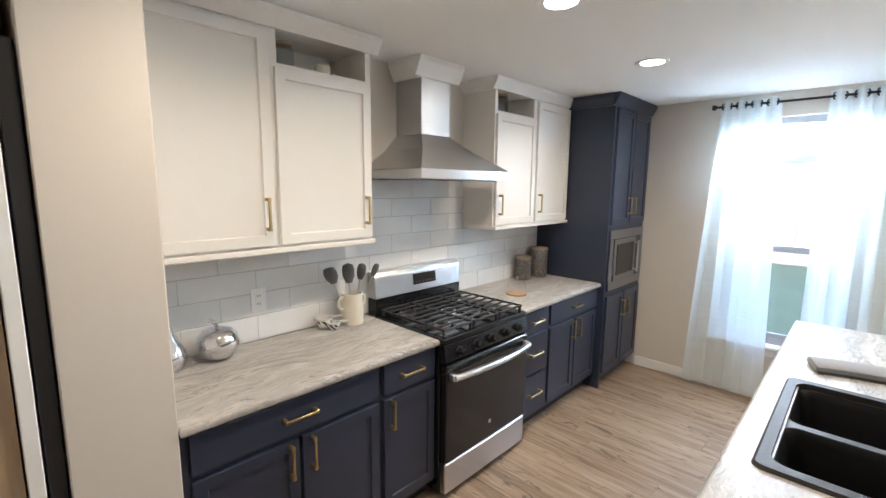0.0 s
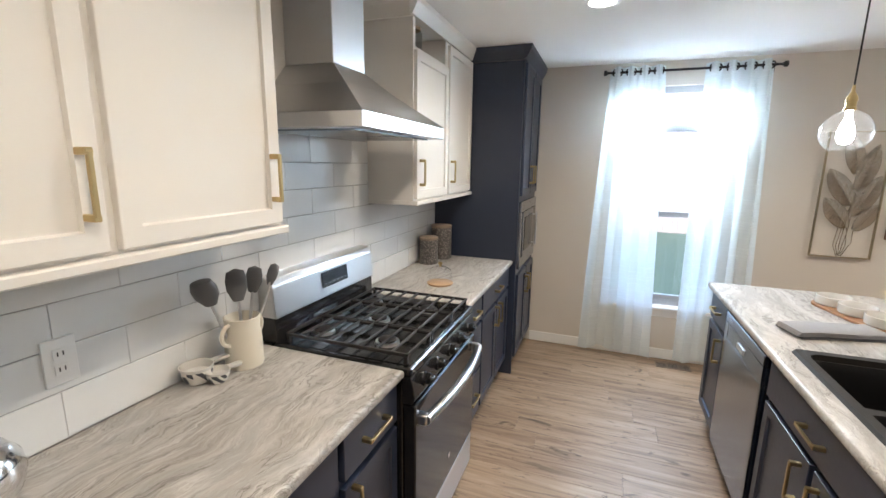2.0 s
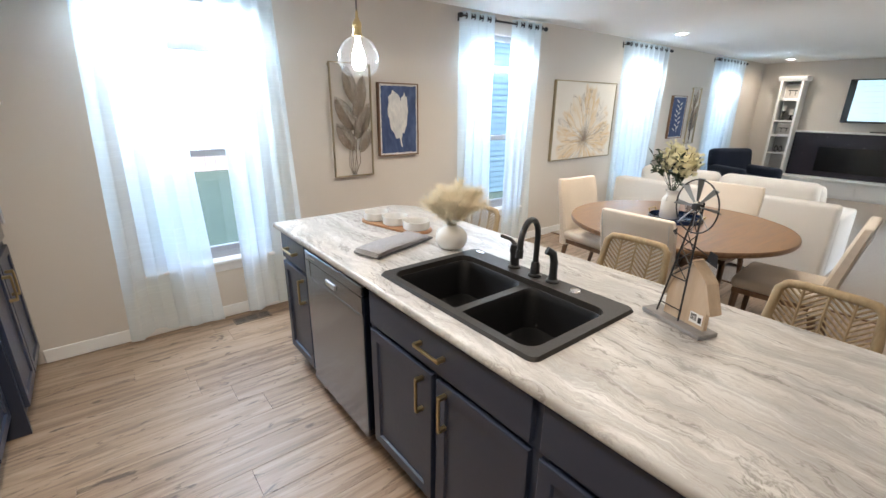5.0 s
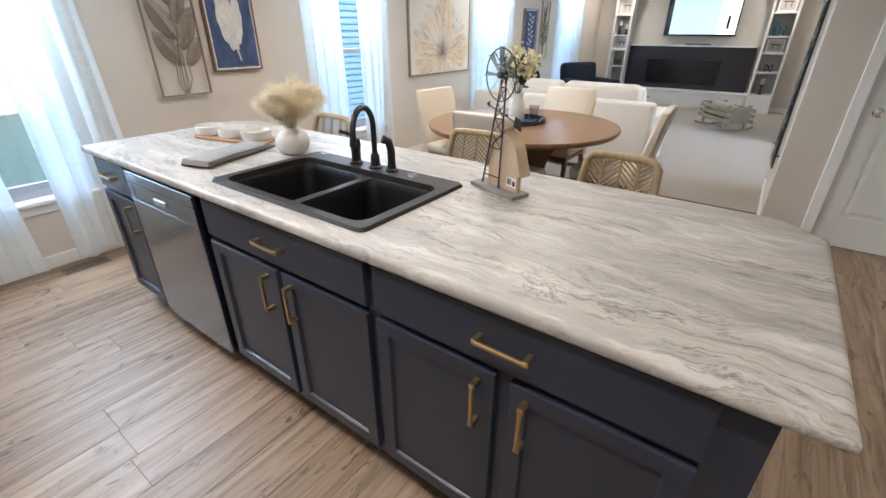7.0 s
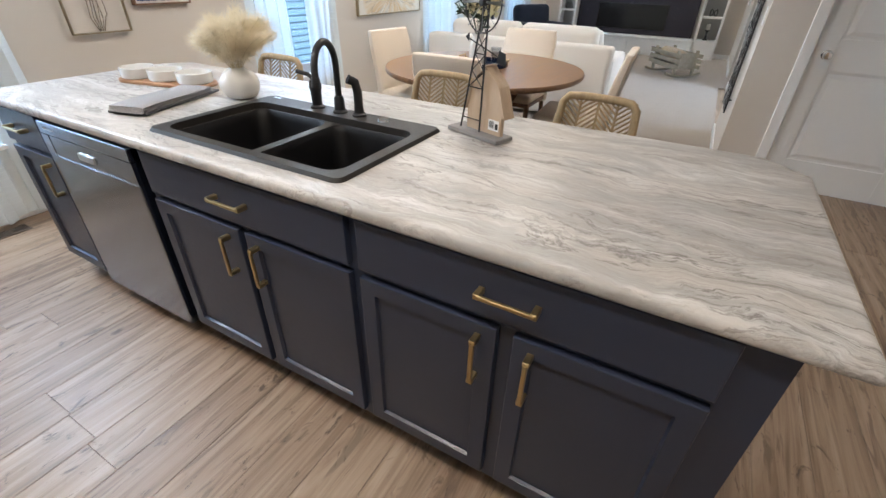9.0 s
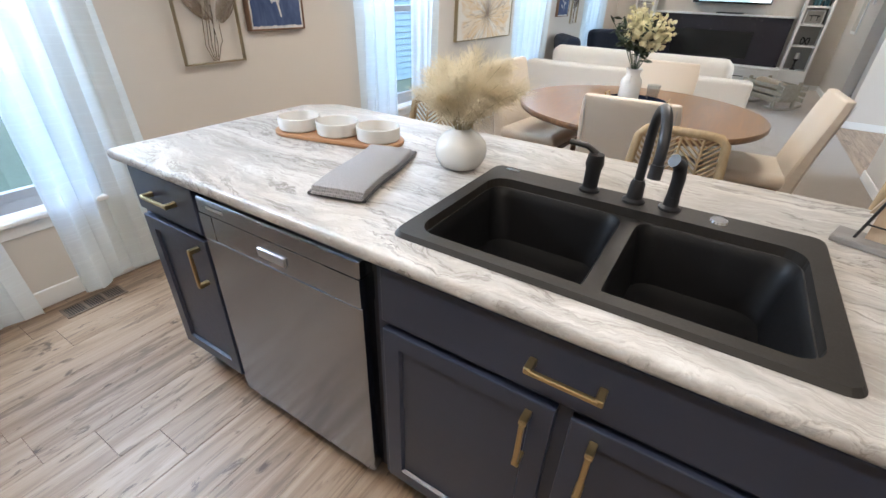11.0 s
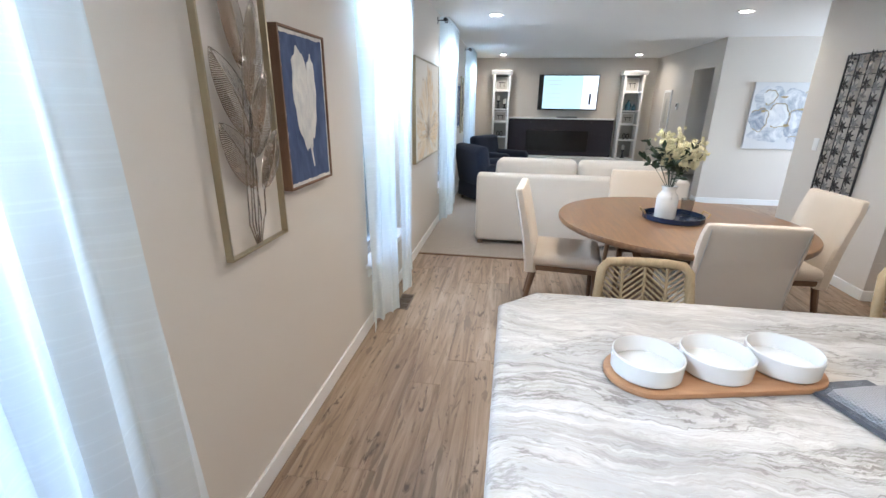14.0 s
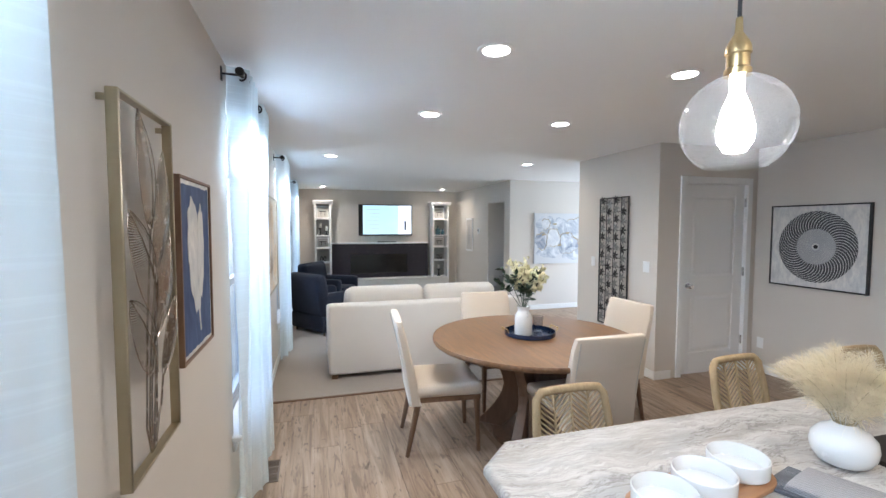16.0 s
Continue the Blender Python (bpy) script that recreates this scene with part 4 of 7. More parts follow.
# ---- lamps ----
def recessed_light(x, y):
    c = thing("recessed_light", "round white recessed ceiling light, switched on", "ceiling light", (x, y, CEIL), "recessed ceiling lights")
    part("trim_ring", lathe([(0.062, -0.002), (0.066, -0.008), (0.086, -0.007), (0.092, 0.0)], 32, (x, y, CEIL)), M_TRIM, c, "", True)
    part("lens", lathe([(0.0, -0.003), (0.064, -0.003)], 32, (x, y, CEIL)), M_LENS, c, "glowing lens")
    lamp = new("can_lamp", bpy.data.lights.new("can_lamp", "AREA"))
    lamp.data.shape, lamp.data.size, lamp.data.energy, lamp.data.color = "DISK", 0.12, CAN_WATTS, (1.0, 0.83, 0.635)
    lamp.data.spread = radians(150)
    lamp.location = (x, y, CEIL - 0.006)


M_LENS = glow("lit_lens", (1.0, 0.93, 0.82), 10.0)
for cx, cy in CANS:
    recessed_light(cx, cy)


def pendant():
    x, y, up = 0.625, 3.2, 0.014
    p = thing("pendant_lamp", "clear seeded-glass globe pendant with brass socket", "pendant lamp", (x, y, CEIL))
    part("canopy", lathe([(0, -0.0), (0.06, -0.0), (0.06, -0.018), (0.02, -0.024), (0, -0.024)], 28, (x, y, CEIL)), M_BRASS, p, "", True)
    part("cord", rod((x, y, 1.985), (x, y, CEIL - 0.02), 0.004, 8), M_BLACK_METAL, p)
    part("socket", lathe([(0, 2.0), (0.006, 2.0), (0.008, 1.97), (0.017, 1.955), (0.022, 1.945), (0.024, 1.935), (0.024, 1.928), (0.021, 1.925), (0.021, 1.90), (0.025, 1.897), (0.025, 1.885), (0.0, 1.885)], 28, (x, y, up)), M_BRASS, p, "satin brass socket", True)
    n = 26
    prof = [(0.024, 1.886)]
    for i in range(1, n):
        a = radians(14 + (146 - 14) * i / (n - 1))
        prof.append((0.103 * math.sin(a), 1.785 + 0.102 * math.cos(a)))
    g = part("globe", lathe(prof, 48, (x, y, up)), M_SEEDED, p, "clear bubbled glass globe", True)
    g.visible_shadow = False
    part("bulb", lathe([(0.0, 1.728), (0.02, 1.732), (0.032, 1.752), (0.034, 1.78), (0.025, 1.82), (0.013, 1.85), (0.013, 1.886), (0, 1.886)], 24, (x, y, up)), M_BULB, p, "glowing white bulb", True)


def make_seeded():
    m = make_glass("seeded_glass", 0.02, (0.97, 0.98, 1.0), 1.3)
    t = m.node_tree
    co = t.nodes.new("ShaderNodeTexCoord")
    vo = t.nodes.new("ShaderNodeTexVoronoi")
    vo.inputs["Scale"].default_value = 230.0
    t.links.new(co.outputs["Object"], vo.inputs["Vector"])
    ra = t.nodes.new("ShaderNodeValToRGB")
    ra.color_ramp.elements[0].position, ra.color_ramp.elements[0].color = 0.13, (1, 1, 1, 1)
    ra.color_ramp.elements[1].position, ra.color_ramp.elements[1].color = 0.19, (0, 0, 0, 1)
    t.links.new(vo.outputs["Distance"], ra.inputs["Fac"])
    gl = t.nodes.new("ShaderNodeBsdfGlossy")
    gl.inputs["Roughness"].default_value = 0.25
    di = t.nodes.new("ShaderNodeBsdfTranslucent")
    ad = t.nodes.new("ShaderNodeMixShader")
    mx = t.nodes.new("ShaderNodeMixShader")
    t.links.new(gl.outputs[0], ad.inputs[1])
    t.links.new(di.outputs[0], ad.inputs[2])
    out = t.nodes["Material Output"]
    old = out.inputs["Surface"].links[0].from_socket
    mu = t.nodes.new("ShaderNodeMath")
    mu.operation = "MULTIPLY"
    mu.operation, mu.inputs[1].default_value, mu.inputs[2].default_value = "MULTIPLY_ADD", 0.80, 0.026
    t.links.new(ra.outputs["Color"], mu.inputs[0])
    t.links.new(mu.outputs[0], mx.inputs[0])
    t.links.new(old, mx.inputs[1])
    t.links.new(ad.outputs[0], mx.inputs[2])
    t.links.new(mx.outputs[0], out.inputs["Surface"])
    return m


M_SEEDED = make_seeded()
M_BULB = glow("lit_bulb", (1.0, 0.97, 0.92), 10.5)
pendant()


# ---- curtains ----
def curtain_panel(top0, top1, low0, low1, waves, seed, outer):
    rnd = random.Random(seed)
    yr, zt, zb = 4.375, 2.385, 0.02 + rnd.random() * 0.015
    c = thing("sheer_curtain", "sheer white grommet-top curtain panel, hanging in folds", "curtain", ((top0 + top1) / 2, yr, zb), "sheer curtains")
    nx, nz = waves * 14, 26
    ph = rnd.random() * 6
    bm = bmesh.new()
    grid = []
    for j in range(nz + 1):
        f = j / nz
        z = zt + (zb - zt) * f
        row = []
        for i in range(nx + 1):
            u = i / nx
            e = f ** 0.8
            x = (top0 + (top1 - top0) * u) * (1 - e) + (low0 + (low1 - low0) * u) * e
            a = 2 * math.pi * waves * u
            amp = 0.035 * (1 - 0.62 * f)
            y = yr + amp * math.cos(a + 0.5 * f * math.sin(3 * u + ph)) - 0.045 * f * math.sin(5.2 * u + ph) - 0.012 * f * math.sin(11 * u + 2 * ph + 2 * f)
            y = min(y + 0.05 * (1 - f) * math.exp(-((u - outer) / 0.07) ** 2), 4.445)
            x += 0.012 * f * math.sin(2 * a + ph)
            hem = (0.02 * math.sin(7 * u + ph) + 0.012 * math.sin(15 * u)) * f if j == nz else 0
            row.append(bm.verts.new((x, y, z + abs(hem))))
        grid.append(row)
    for j in range(nz):
        for i in range(nx):
            bm.faces.new((grid[j][i], grid[j][i + 1], grid[j + 1][i + 1], grid[j + 1][i]))
    part("sheer_cloth", bm, M_SHEER, c, "sheer slubbed voile", True)
    for k in range(waves * 2):
        u = (k + 0.5) / (waves * 2)
        x = top0 + (top1 - top0) * u
        ring = [(0.022 * math.cos(q), 0.022 * math.sin(q), 0) for q in (2 * math.pi * i / 16 for i in range(16))]
        part("grommet", moved(tube(ring, 0.005, 6, True), pose(x, yr, 2.345, 0, 90, 25 if k % 2 else -25)), M_BLACK_METAL, c, "", True)


def curtain_rod(x0, x1):
    r = thing("curtain_rod", "black metal curtain rod with end caps", "curtain rod", ((x0 + x1) / 2, 4.375, 2.345), "curtain rods")
    part("rod", rod((x0, 4.375, 2.345), (x1, 4.375, 2.345), 0.009, 12), M_BLACK_METAL, r, "", True)
    for x, s in ((x0, -1), (x1, 1)):
        part("finial", moved(lathe([(0, 0), (0.012, 0), (0.012, 0.006), (0.021, 0.012), (0.021, 0.03), (0.016, 0.034), (0, 0.034)], 18), pose(x, 4.375, 2.345, 0, 90 * s, 0)), M_BLACK_METAL, r, "", True)
        part("bracket", join(rod((x - s * 0.03, 4.375, 2.345), (x - s * 0.03, 4.465, 2.345), 0.006, 8), box(x - s * 0.03 - 0.012, x - s * 0.03 + 0.012, 4.464, 4.47, 2.31, 2.38, 0.002)), M_BLACK_METAL, r)


for k, (ra, rb, t0, t1, l0, l1, q0, q1, m0, m1) in enumerate([
        (-0.48, 0.665, -0.46, -0.07, -0.56, 0.02, 0.20, 0.635, 0.19, 0.69),
        (2.32, 3.46, 2.34, 2.74, 2.32, 2.74, 3.00, 3.43, 2.94, 3.44),
        (5.13, 6.28, 5.16, 5.66, 5.16, 5.68, 5.66, 6.25, 5.66, 6.27),
        (8.0, 9.2, 8.02, 8.58, 8.0, 8.58, 8.58, 9.17, 8.57, 9.17)]):
    curtain_rod(ra, rb)
    curtain_panel(t0, t1, l0, l1, 4, 10 + k, 0)
    curtain_panel(q0, q1, m0, m1, 4, 30 + k, 1)


# ---- outside ----
def make_grass():
    n = Nodes("lawn_grass", 0.9)
    a, b = n.noise(1.4, 6), n.noise(14.0, 6)
    n.bump(b, 0.8, 0.03)
    return n.done(n.mix(n.maths("ADD", n.maths("MULTIPLY", a, 0.5), n.maths("MULTIPLY", b, 0.5)), (0.006, 0.020, 0.016), (0.038, 0.066, 0.048)))


ground = box(-300, 300, WALL_Y + 0.5, 600, -0.75, -0.45)
single("ground", join(ground, box(-300, 300, -300, WALL_Y + 0.5, -0.75, -0.46)), make_grass(), "green lawn outside the windows", "lawn", kind="structure")
M_FENCE = wood("cedar_fence", (0.165, 0.142, 0.138), (0.24, 0.212, 0.208), "Z", 1.0, 0.8)
fence = thing("fence", "weathered cedar privacy fence behind the lawn", "fence", (-1.0, 16.0, -0.45), "", "structure")
board = to_mesh("fence_board", box(-0.068, 0.068, -0.01, 0.01, 0.0, 2.42, 0.006), M_FENCE)
for i in range(130):
    b = new("fence_board", board)
    b.parent = fence
    b.location = (-13.0 + i * 0.142, 0.004 * math.sin(i * 2.3), 0.008 * math.sin(i * 1.7))
part("fence_rail", join(box(-14.1, 4.5, 16.012, 16.05, 0.0, 0.09), box(-14.1, 4.5, 16.012, 16.05, 1.4, 1.49)), M_FENCE, fence)
M_SIDING = wood("blue_grey_siding", (0.045, 0.092, 0.135), (0.062, 0.12, 0.17), "X", 0.6, 0.6)
house = thing("neighbour_house", "neighbouring house with blue-grey lap siding", "house", (12.0, 9.0, -0.45), "", "structure")
part("wall", box(4.7, 20.0, 8.54, 12.4, -0.45, 3.2), M_SIDING, house)
lap = to_mesh("siding_board", prism([(8.484, 0.0), (8.518, 0.0), (8.518, 0.15), (8.512, 0.15)], 4.7, 20.0, "x"), M_SIDING)
for v in lap.vertices:
    v.co.x, v.co.y = v.co.x - 12.0, v.co.y - 9.0
for i in range(29):
    b = new("siding_board", lap)
    b.parent = house
    b.location = (0, 0, 0.02 + i * 0.124)
part("roof", prism([(8.2, 3.2), (12.7, 3.2), (10.45, 4.6)], 4.5, 20.2, "x"), paint("grey_shingle", (0.12, 0.12, 0.13), 0.9, 30.0, 0.5, 0.3), house)


# ---- dining set ----
def dining_table():
    x, y = 2.85, 2.46
    t = thing("dining_table", "round walnut dining table with curved slab pedestal", "table", (x, y, 0))
    part("tabletop", lathe([(0, 0.722), (0.735, 0.722), (0.752, 0.728), (0.76, 0.74), (0.76, 0.755), (0.755, 0.763), (0, 0.765)], 96, (x, y, 0)), M_WALNUT, t, "", True)
    for k in range(4):
        a = 45 + 90 * k
        inner, outer = [], []
        for i in range(13):
            f = i / 12
            z = 0.02 + 0.70 * f
            inner.append((0.10 + 0.20 * abs(2 * f - 1) ** 2 - 0.06, z))
            outer.append((0.22 + 0.24 * abs(2 * f - 1) ** 1.6, z))
        bm = prism(outer + inner[::-1], -0.035, 0.035, "y", 0.004, 1)
        part("leg", moved(bm, pose(x, y, 0, 0, 0, a)), M_WALNUT_LEG, t)
    part("foot", lathe([(0, 0), (0.30, 0.0), (0.30, 0.018), (0.29, 0.022), (0, 0.022)], 40, (x, y, 0)), M_WALNUT_LEG, t)


dining_table()


def soft_box(w, d, h, r, seg=3):
    return box(-w / 2, w / 2, -d / 2, d / 2, -h / 2, h / 2, r, seg)


def dining_chair():
    """Looks along +y, its base at the origin."""
    c = thing("dining_chair", "cream upholstered dining chair with walnut legs", "chair", group="chairs round the table")
    w = 0.50
    seat = moved(soft_box(w, 0.48, 0.085, 0.035), pose(0, 0.0, 0.45))
    part("seat", seat, M_CREAM, c, "", True, True)
    part("seat_frame", join(box(-w / 2 + 0.012, w / 2 - 0.012, -0.225, 0.225, 0.375, 0.412, 0.004)), M_WALNUT_LEG, c, "", False, True)
    bm = bmesh.new()
    rows = []
    for i in range(11):
        f = i / 10
        z = 0.36 + 0.585 * f
        yc = -0.235 - 0.115 * f ** 1.2
        th = 0.042 - 0.016 * f
        hw = w / 2 - 0.006 * math.sin(math.pi * f) + (-0.02 * max(0, f - 0.85) / 0.15)
        ring = []
        for px, py in ((-1, -0.6), (-0.94, -1), (0.94, -1), (1, -0.6), (1, 0.6), (0.94, 1), (0.5, 1.12), (-0.5, 1.12), (-0.94, 1), (-1, 0.6)):
            ring.append(bm.verts.new((px * hw, yc + py * th, z)))
        rows.append(ring)
    for p, q in zip(rows, rows[1:]):
        for i in range(10):
            bm.faces.new((p[i], p[(i + 1) % 10], q[(i + 1) % 10], q[i]))
    bm.faces.new(rows[0][::-1])
    bm.faces.new(rows[-1])
    bmesh.ops.recalc_face_normals(bm, faces=bm.faces[:])
    bmesh.ops.bevel(bm, geom=[e for e in bm.edges if all(abs(v.co.z - 0.945) < 1e-5 for v in e.verts)], offset=0.012, segments=3, affect="EDGES", profile=0.5)
    part("backrest", bm, M_CREAM, c, "", True, True)
    for s in (-1, 1):
        part("back_seam", tube([(s * (w / 2 - 0.03), -0.28 - 0.112 * (k / 8) ** 1.2 + 0.012 * (k / 8), 0.42 + 0.5 * k / 8) for k in range(9)], 0.003, 5), M_GREYCLOTH, c, "", False, True)
    for sx in (-1, 1):
        part("leg", rod((sx * (w / 2 - 0.035), 0.2, 0.39), (sx * (w / 2 - 0.03), 0.215, 0.0), 0.024, 8, 0.015), M_WALNUT_LEG, c, "", False, True)
        part("leg", rod((sx * (w / 2 - 0.035), -0.21, 0.39), (sx * (w / 2 - 0.03), -0.29, 0.0), 0.024, 8, 0.015), M_WALNUT_LEG, c, "", False, True)
    return c


chair = dining_chair()
chair.matrix_basis = pose(2.42, 2.37, 0, 0, 0, -90)
copy_thing(chair, pose(2.98, 3.13, 0, 0, 0, 174))
copy_thing(chair, pose(3.52, 2.45, 0, 0, 0, 90))
copy_thing(chair, pose(3.02, 1.77, 0, 0, 0, 4))


def bar_stool():
    """Looks along -x at the island; its base at the origin."""
    s = thing("counter_stool", "woven rattan counter stool with black metal legs", "stool", group="stools at the island")
    part("seat", box(-0.20, 0.19, -0.175, 0.175, 0.62, 0.655, 0.012, 2), M_RATTAN, s, "woven rattan seat", True, True)
    slim = 0.85
    loop = []
    for y, z in ((-0.185, 0.64), (-0.19, 0.80), (-0.178, 0.92), (-0.15, 0.945), (-0.09, 0.95), (0, 0.951), (0.09, 0.95), (0.15, 0.945), (0.178, 0.92), (0.19, 0.80), (0.185, 0.64)):
        loop.append((0.17 + 0.07 * (z - 0.64) / 0.3, y * slim, z))
    part("back_frame", tube(loop, 0.017, 10), M_RATTAN, s, "rope-wrapped back frame", True, True)
    def back_x(z):
        return 0.17 + 0.07 * (z - 0.64) / 0.3

    for k in range(17):
        z = 0.60 + k * 0.021
        for c, sg in ((-0.09, -1), (-0.09, 1), (0.09, -1), (0.09, 1)):
            p = [(back_x(min(0.945, z + 0.06 * f)) + 0.004, (c + sg * 0.086 * f) * slim, min(0.945, max(0.65, z + 0.06 * f))) for f in (0.0, 0.5, 1.0)]
            if p[-1][2] - p[0][2] > 0.008:
                part("woven_strand", tube(p, 0.0042, 5), M_RATTAN, s, "", True, True)
    for y in (-0.09, 0.0, 0.09):
        part("upright_strand", tube([(back_x(0.65), y * slim, 0.65), (back_x(0.8) + 0.005, y * slim, 0.8), (back_x(0.945), y * slim, 0.945)], 0.0055, 6), M_RATTAN, s, "", True, True)
    for sx, sy in ((-1, -1), (-1, 1), (1, -1), (1, 1)):
        part("leg", rod((sx * 0.17, sy * 0.155, 0.63), (sx * 0.21, sy * 0.18, 0.0), 0.011, 8), M_BLACK_METAL, s, "", False, True)
    part("footrest", tube([(sx * 0.197, sy * 0.171, 0.22) for sx, sy in ((-1, -1), (-1, 1), (1, 1), (1, -1))], 0.009, 6, True), M_BLACK_METAL, s, "", False, True)
    return s


stool = bar_stool()
stool.matrix_basis = pose(1.165, 3.07, 0)
copy_thing(stool, pose(1.29, 2.06, 0, 0, 0, 3))
copy_thing(stool, pose(1.24, 1.32, 0, 0, 0, -3))


# ---- living room ----
def sofa():
    s = thing("sofa", "white slipcovered sofa with loose back cushions", "sofa", (4.9, 2.86, 0))
    x0, x1, y0, y1 = 4.43, 5.38, 1.80, 3.915
    part("back", box(x0, x0 + 0.2, y0, y1, 0.05, 0.775, 0.035, 3), M_SOFA, s, "", True)
    part("base", box(x0 + 0.2, x1, y0 + 0.2, y1 - 0.2, 0.05, 0.30, 0.02, 2), M_SOFA, s, "", True)
    for a, b in ((y0, y0 + 0.2), (y1 - 0.2, y1)):
        part("arm", box(x0 + 0.2, x1, a, b, 0.05, 0.64, 0.035, 3), M_SOFA, s, "", True)
    w = (y1 - y0 - 0.4) / 2
    for k in range(2):
        a = y0 + 0.2 + k * w
        part("seat_cushion", box(x0 + 0.22, x1 + 0.02, a + 0.005, a + w - 0.005, 0.30, 0.47, 0.04, 3), M_SOFA, s, "", True)
        part("back_cushion", moved(soft_box(0.2, w - 0.01, 0.46, 0.07, 4), pose(x0 + 0.31, a + w / 2, 0.69, 0, -9, 0)), M_SOFA, s, "plump back cushion", True)
    for x in (x0 + 0.06, x1 - 0.06):
        for y in (y0 + 0.06, y1 - 0.06):
            part("foot", box(x - 0.03, x + 0.03, y - 0.03, y + 0.03, 0.008, 0.05), M_WALNUT_LEG, s)
    single("throw_pillow", moved(soft_box(0.14, 0.42, 0.42, 0.06, 4), pose(x0 + 0.52, y1 - 0.38, 0.68, 0, -16, 18)), M_SOFA, "white square throw pillow on the sofa", "pillow", smooth=True)
    single("throw_pillow", moved(soft_box(0.14, 0.42, 0.42, 0.06, 4), pose(x0 + 0.52, y0 + 0.38, 0.68, 0, -16, -18)), M_SOFA, "white square throw pillow on the sofa", "pillow", smooth=True)


sofa()


def armchair():
    c = thing("armchair", "navy velvet tufted armchair", "armchair", group="navy armchairs")
    part("base", box(-0.40, 0.40, -0.38, 0.40, 0.06, 0.30, 0.03, 2), M_NAVYCLOTH, c, "", True, True)
    part("seat_cushion", box(-0.27, 0.27, -0.30, 0.42, 0.30, 0.46, 0.05, 3), M_NAVYCLOTH, c, "", True, True)
    part("backrest", moved(soft_box(0.80, 0.2, 0.62, 0.08, 4), pose(0, -0.34, 0.58, 10, 0, 0)), M_NAVYCLOTH, c, "", True, True)
    for s in (-1, 1):
        part("arm", box(s * 0.34 - 0.075, s * 0.34 + 0.075, -0.36, 0.40, 0.28, 0.62, 0.06, 3), M_NAVYCLOTH, c, "", True, True)
        for y in (-0.32, 0.34):
            part("leg", rod((s * 0.33, y, 0.07), (s * 0.34, y, 0.008), 0.02, 8, 0.014), M_WALNUT_LEG, c, "", False, True)
    return c


ac = armchair()
ac.matrix_basis = pose(6.75, 3.86, 0, 0, 0, 215)
copy_thing(ac, pose(8.35, 3.78, 0, 0, 0, 150))


def fireplace():
    f = thing("fireplace", "black electric fireplace surround with white hearth cabinet", "fireplace", (10.4, 2.5, 0), "", "structure")
    part("surround", box(10.37, 10.478, 1.35, 3.67, 0.34, 1.15, 0.004), paint("dark_brown_tile", (0.030, 0.027, 0.038), 0.25, 20.0, 0.02, 0.2), f)
    part("mantel", box(10.33, 10.478, 1.33, 3.69, 1.15, 1.18, 0.004), M_TRIM, f)
    part("firebox", join(box(10.355, 10.37, 1.88, 3.25, 0.44, 0.90, 0.004)), M_BLACK, f)
    part("firebox_glass", box(10.349, 10.355, 2.02, 3.10, 0.50, 0.85), M_BLACK, f, "black glass with faint reflections")
    part("hearth", box(10.08, 10.478, 1.30, 3.72, 0.008, 0.31, 0.004), M_TRIM, f)
    part("hearth_top", box(10.05, 10.478, 1.28, 3.74, 0.31, 0.338, 0.004), M_TRIM, f)
    for a, b in ((1.34, 2.48), (2.52, 3.68)):
        d = part("drawer_front", box(10.064, 10.08, a, b, 0.05, 0.29, 0.004), M_TRIM, f)
        part("handle", box(10.045, 10.064, (a + b) / 2 - 0.09, (a + b) / 2 + 0.09, 0.165, 0.18, 0.003), M_BLACK_METAL, d)


fireplace()
M_SHELF_BACK = paint("grey_shelf_back", (0.40, 0.39, 0.37), 0.6)
M_VASE_BLUE = paint("teal_glass_bottle", (0.03, 0.075, 0.10), 0.15)
M_FRAMEART = paint("whitewashed_art", (0.62, 0.58, 0.53), 0.7, 18.0, 0.3, 0.35)


def tower_shelf(y0, y1):
    x0, x1 = 10.17, 10.478
    s = thing("tower_shelf", "tall narrow white bookcase with ornaments", "bookcase", ((x0 + x1) / 2, (y0 + y1) / 2, 0.008), "bookcases beside the fireplace")
    part("body", join(box(x0, x1, y0, y0 + 0.04, 0.008, 2.08, 0.002), box(x0, x1, y1 - 0.04, y1, 0.008, 2.08, 0.002), box(x0, x1, y0, y1, 2.08, 2.12)), M_TRIM, s)
    part("back_panel", box(x1 - 0.012, x1 - 0.002, y0 + 0.04, y1 - 0.04, 0.1, 2.08), M_SHELF_BACK, s)
    part("plinth", box(x0, x1, y0 + 0.04, y1 - 0.04, 0.008, 0.34, 0.003), M_TRIM, s)
    part("crown", prism([(x0 - 0.0, 2.08), (x0 - 0.05, 2.14), (x0 - 0.05, 2.16), (x1, 2.16), (x1, 2.08)], y0 - 0.04, y1 + 0.04, "y", 0.003, 1), M_TRIM, s)
    for z in (0.72, 1.05, 1.33, 1.72):
        part("shelf", box(x0 + 0.005, x1 - 0.012, y0 + 0.04, y1 - 0.04, z, z + 0.03, 0.002), M_TRIM, s)
    return (y0 + y1) / 2, x0 + 0.12


def candlestick(x, y, z, h):
    c = thing("candlestick", "black turned candlestick with white pillar candle", "candlestick", (x, y, z), "candlesticks")
    part("stick", lathe([(0, 0), (0.045, 0), (0.045, 0.012), (0.015, 0.03), (0.022, h * 0.4), (0.012, h * 0.55), (0.02, h * 0.8), (0.042, h - 0.012), (0.042, h), (0, h)], 16, (x, y, z)), M_BLACK_METAL, c, "", True)
    part("candle", rod((x, y, z + h), (x, y, z + h + 0.10), 0.034, 16), M_CERAMIC, c)


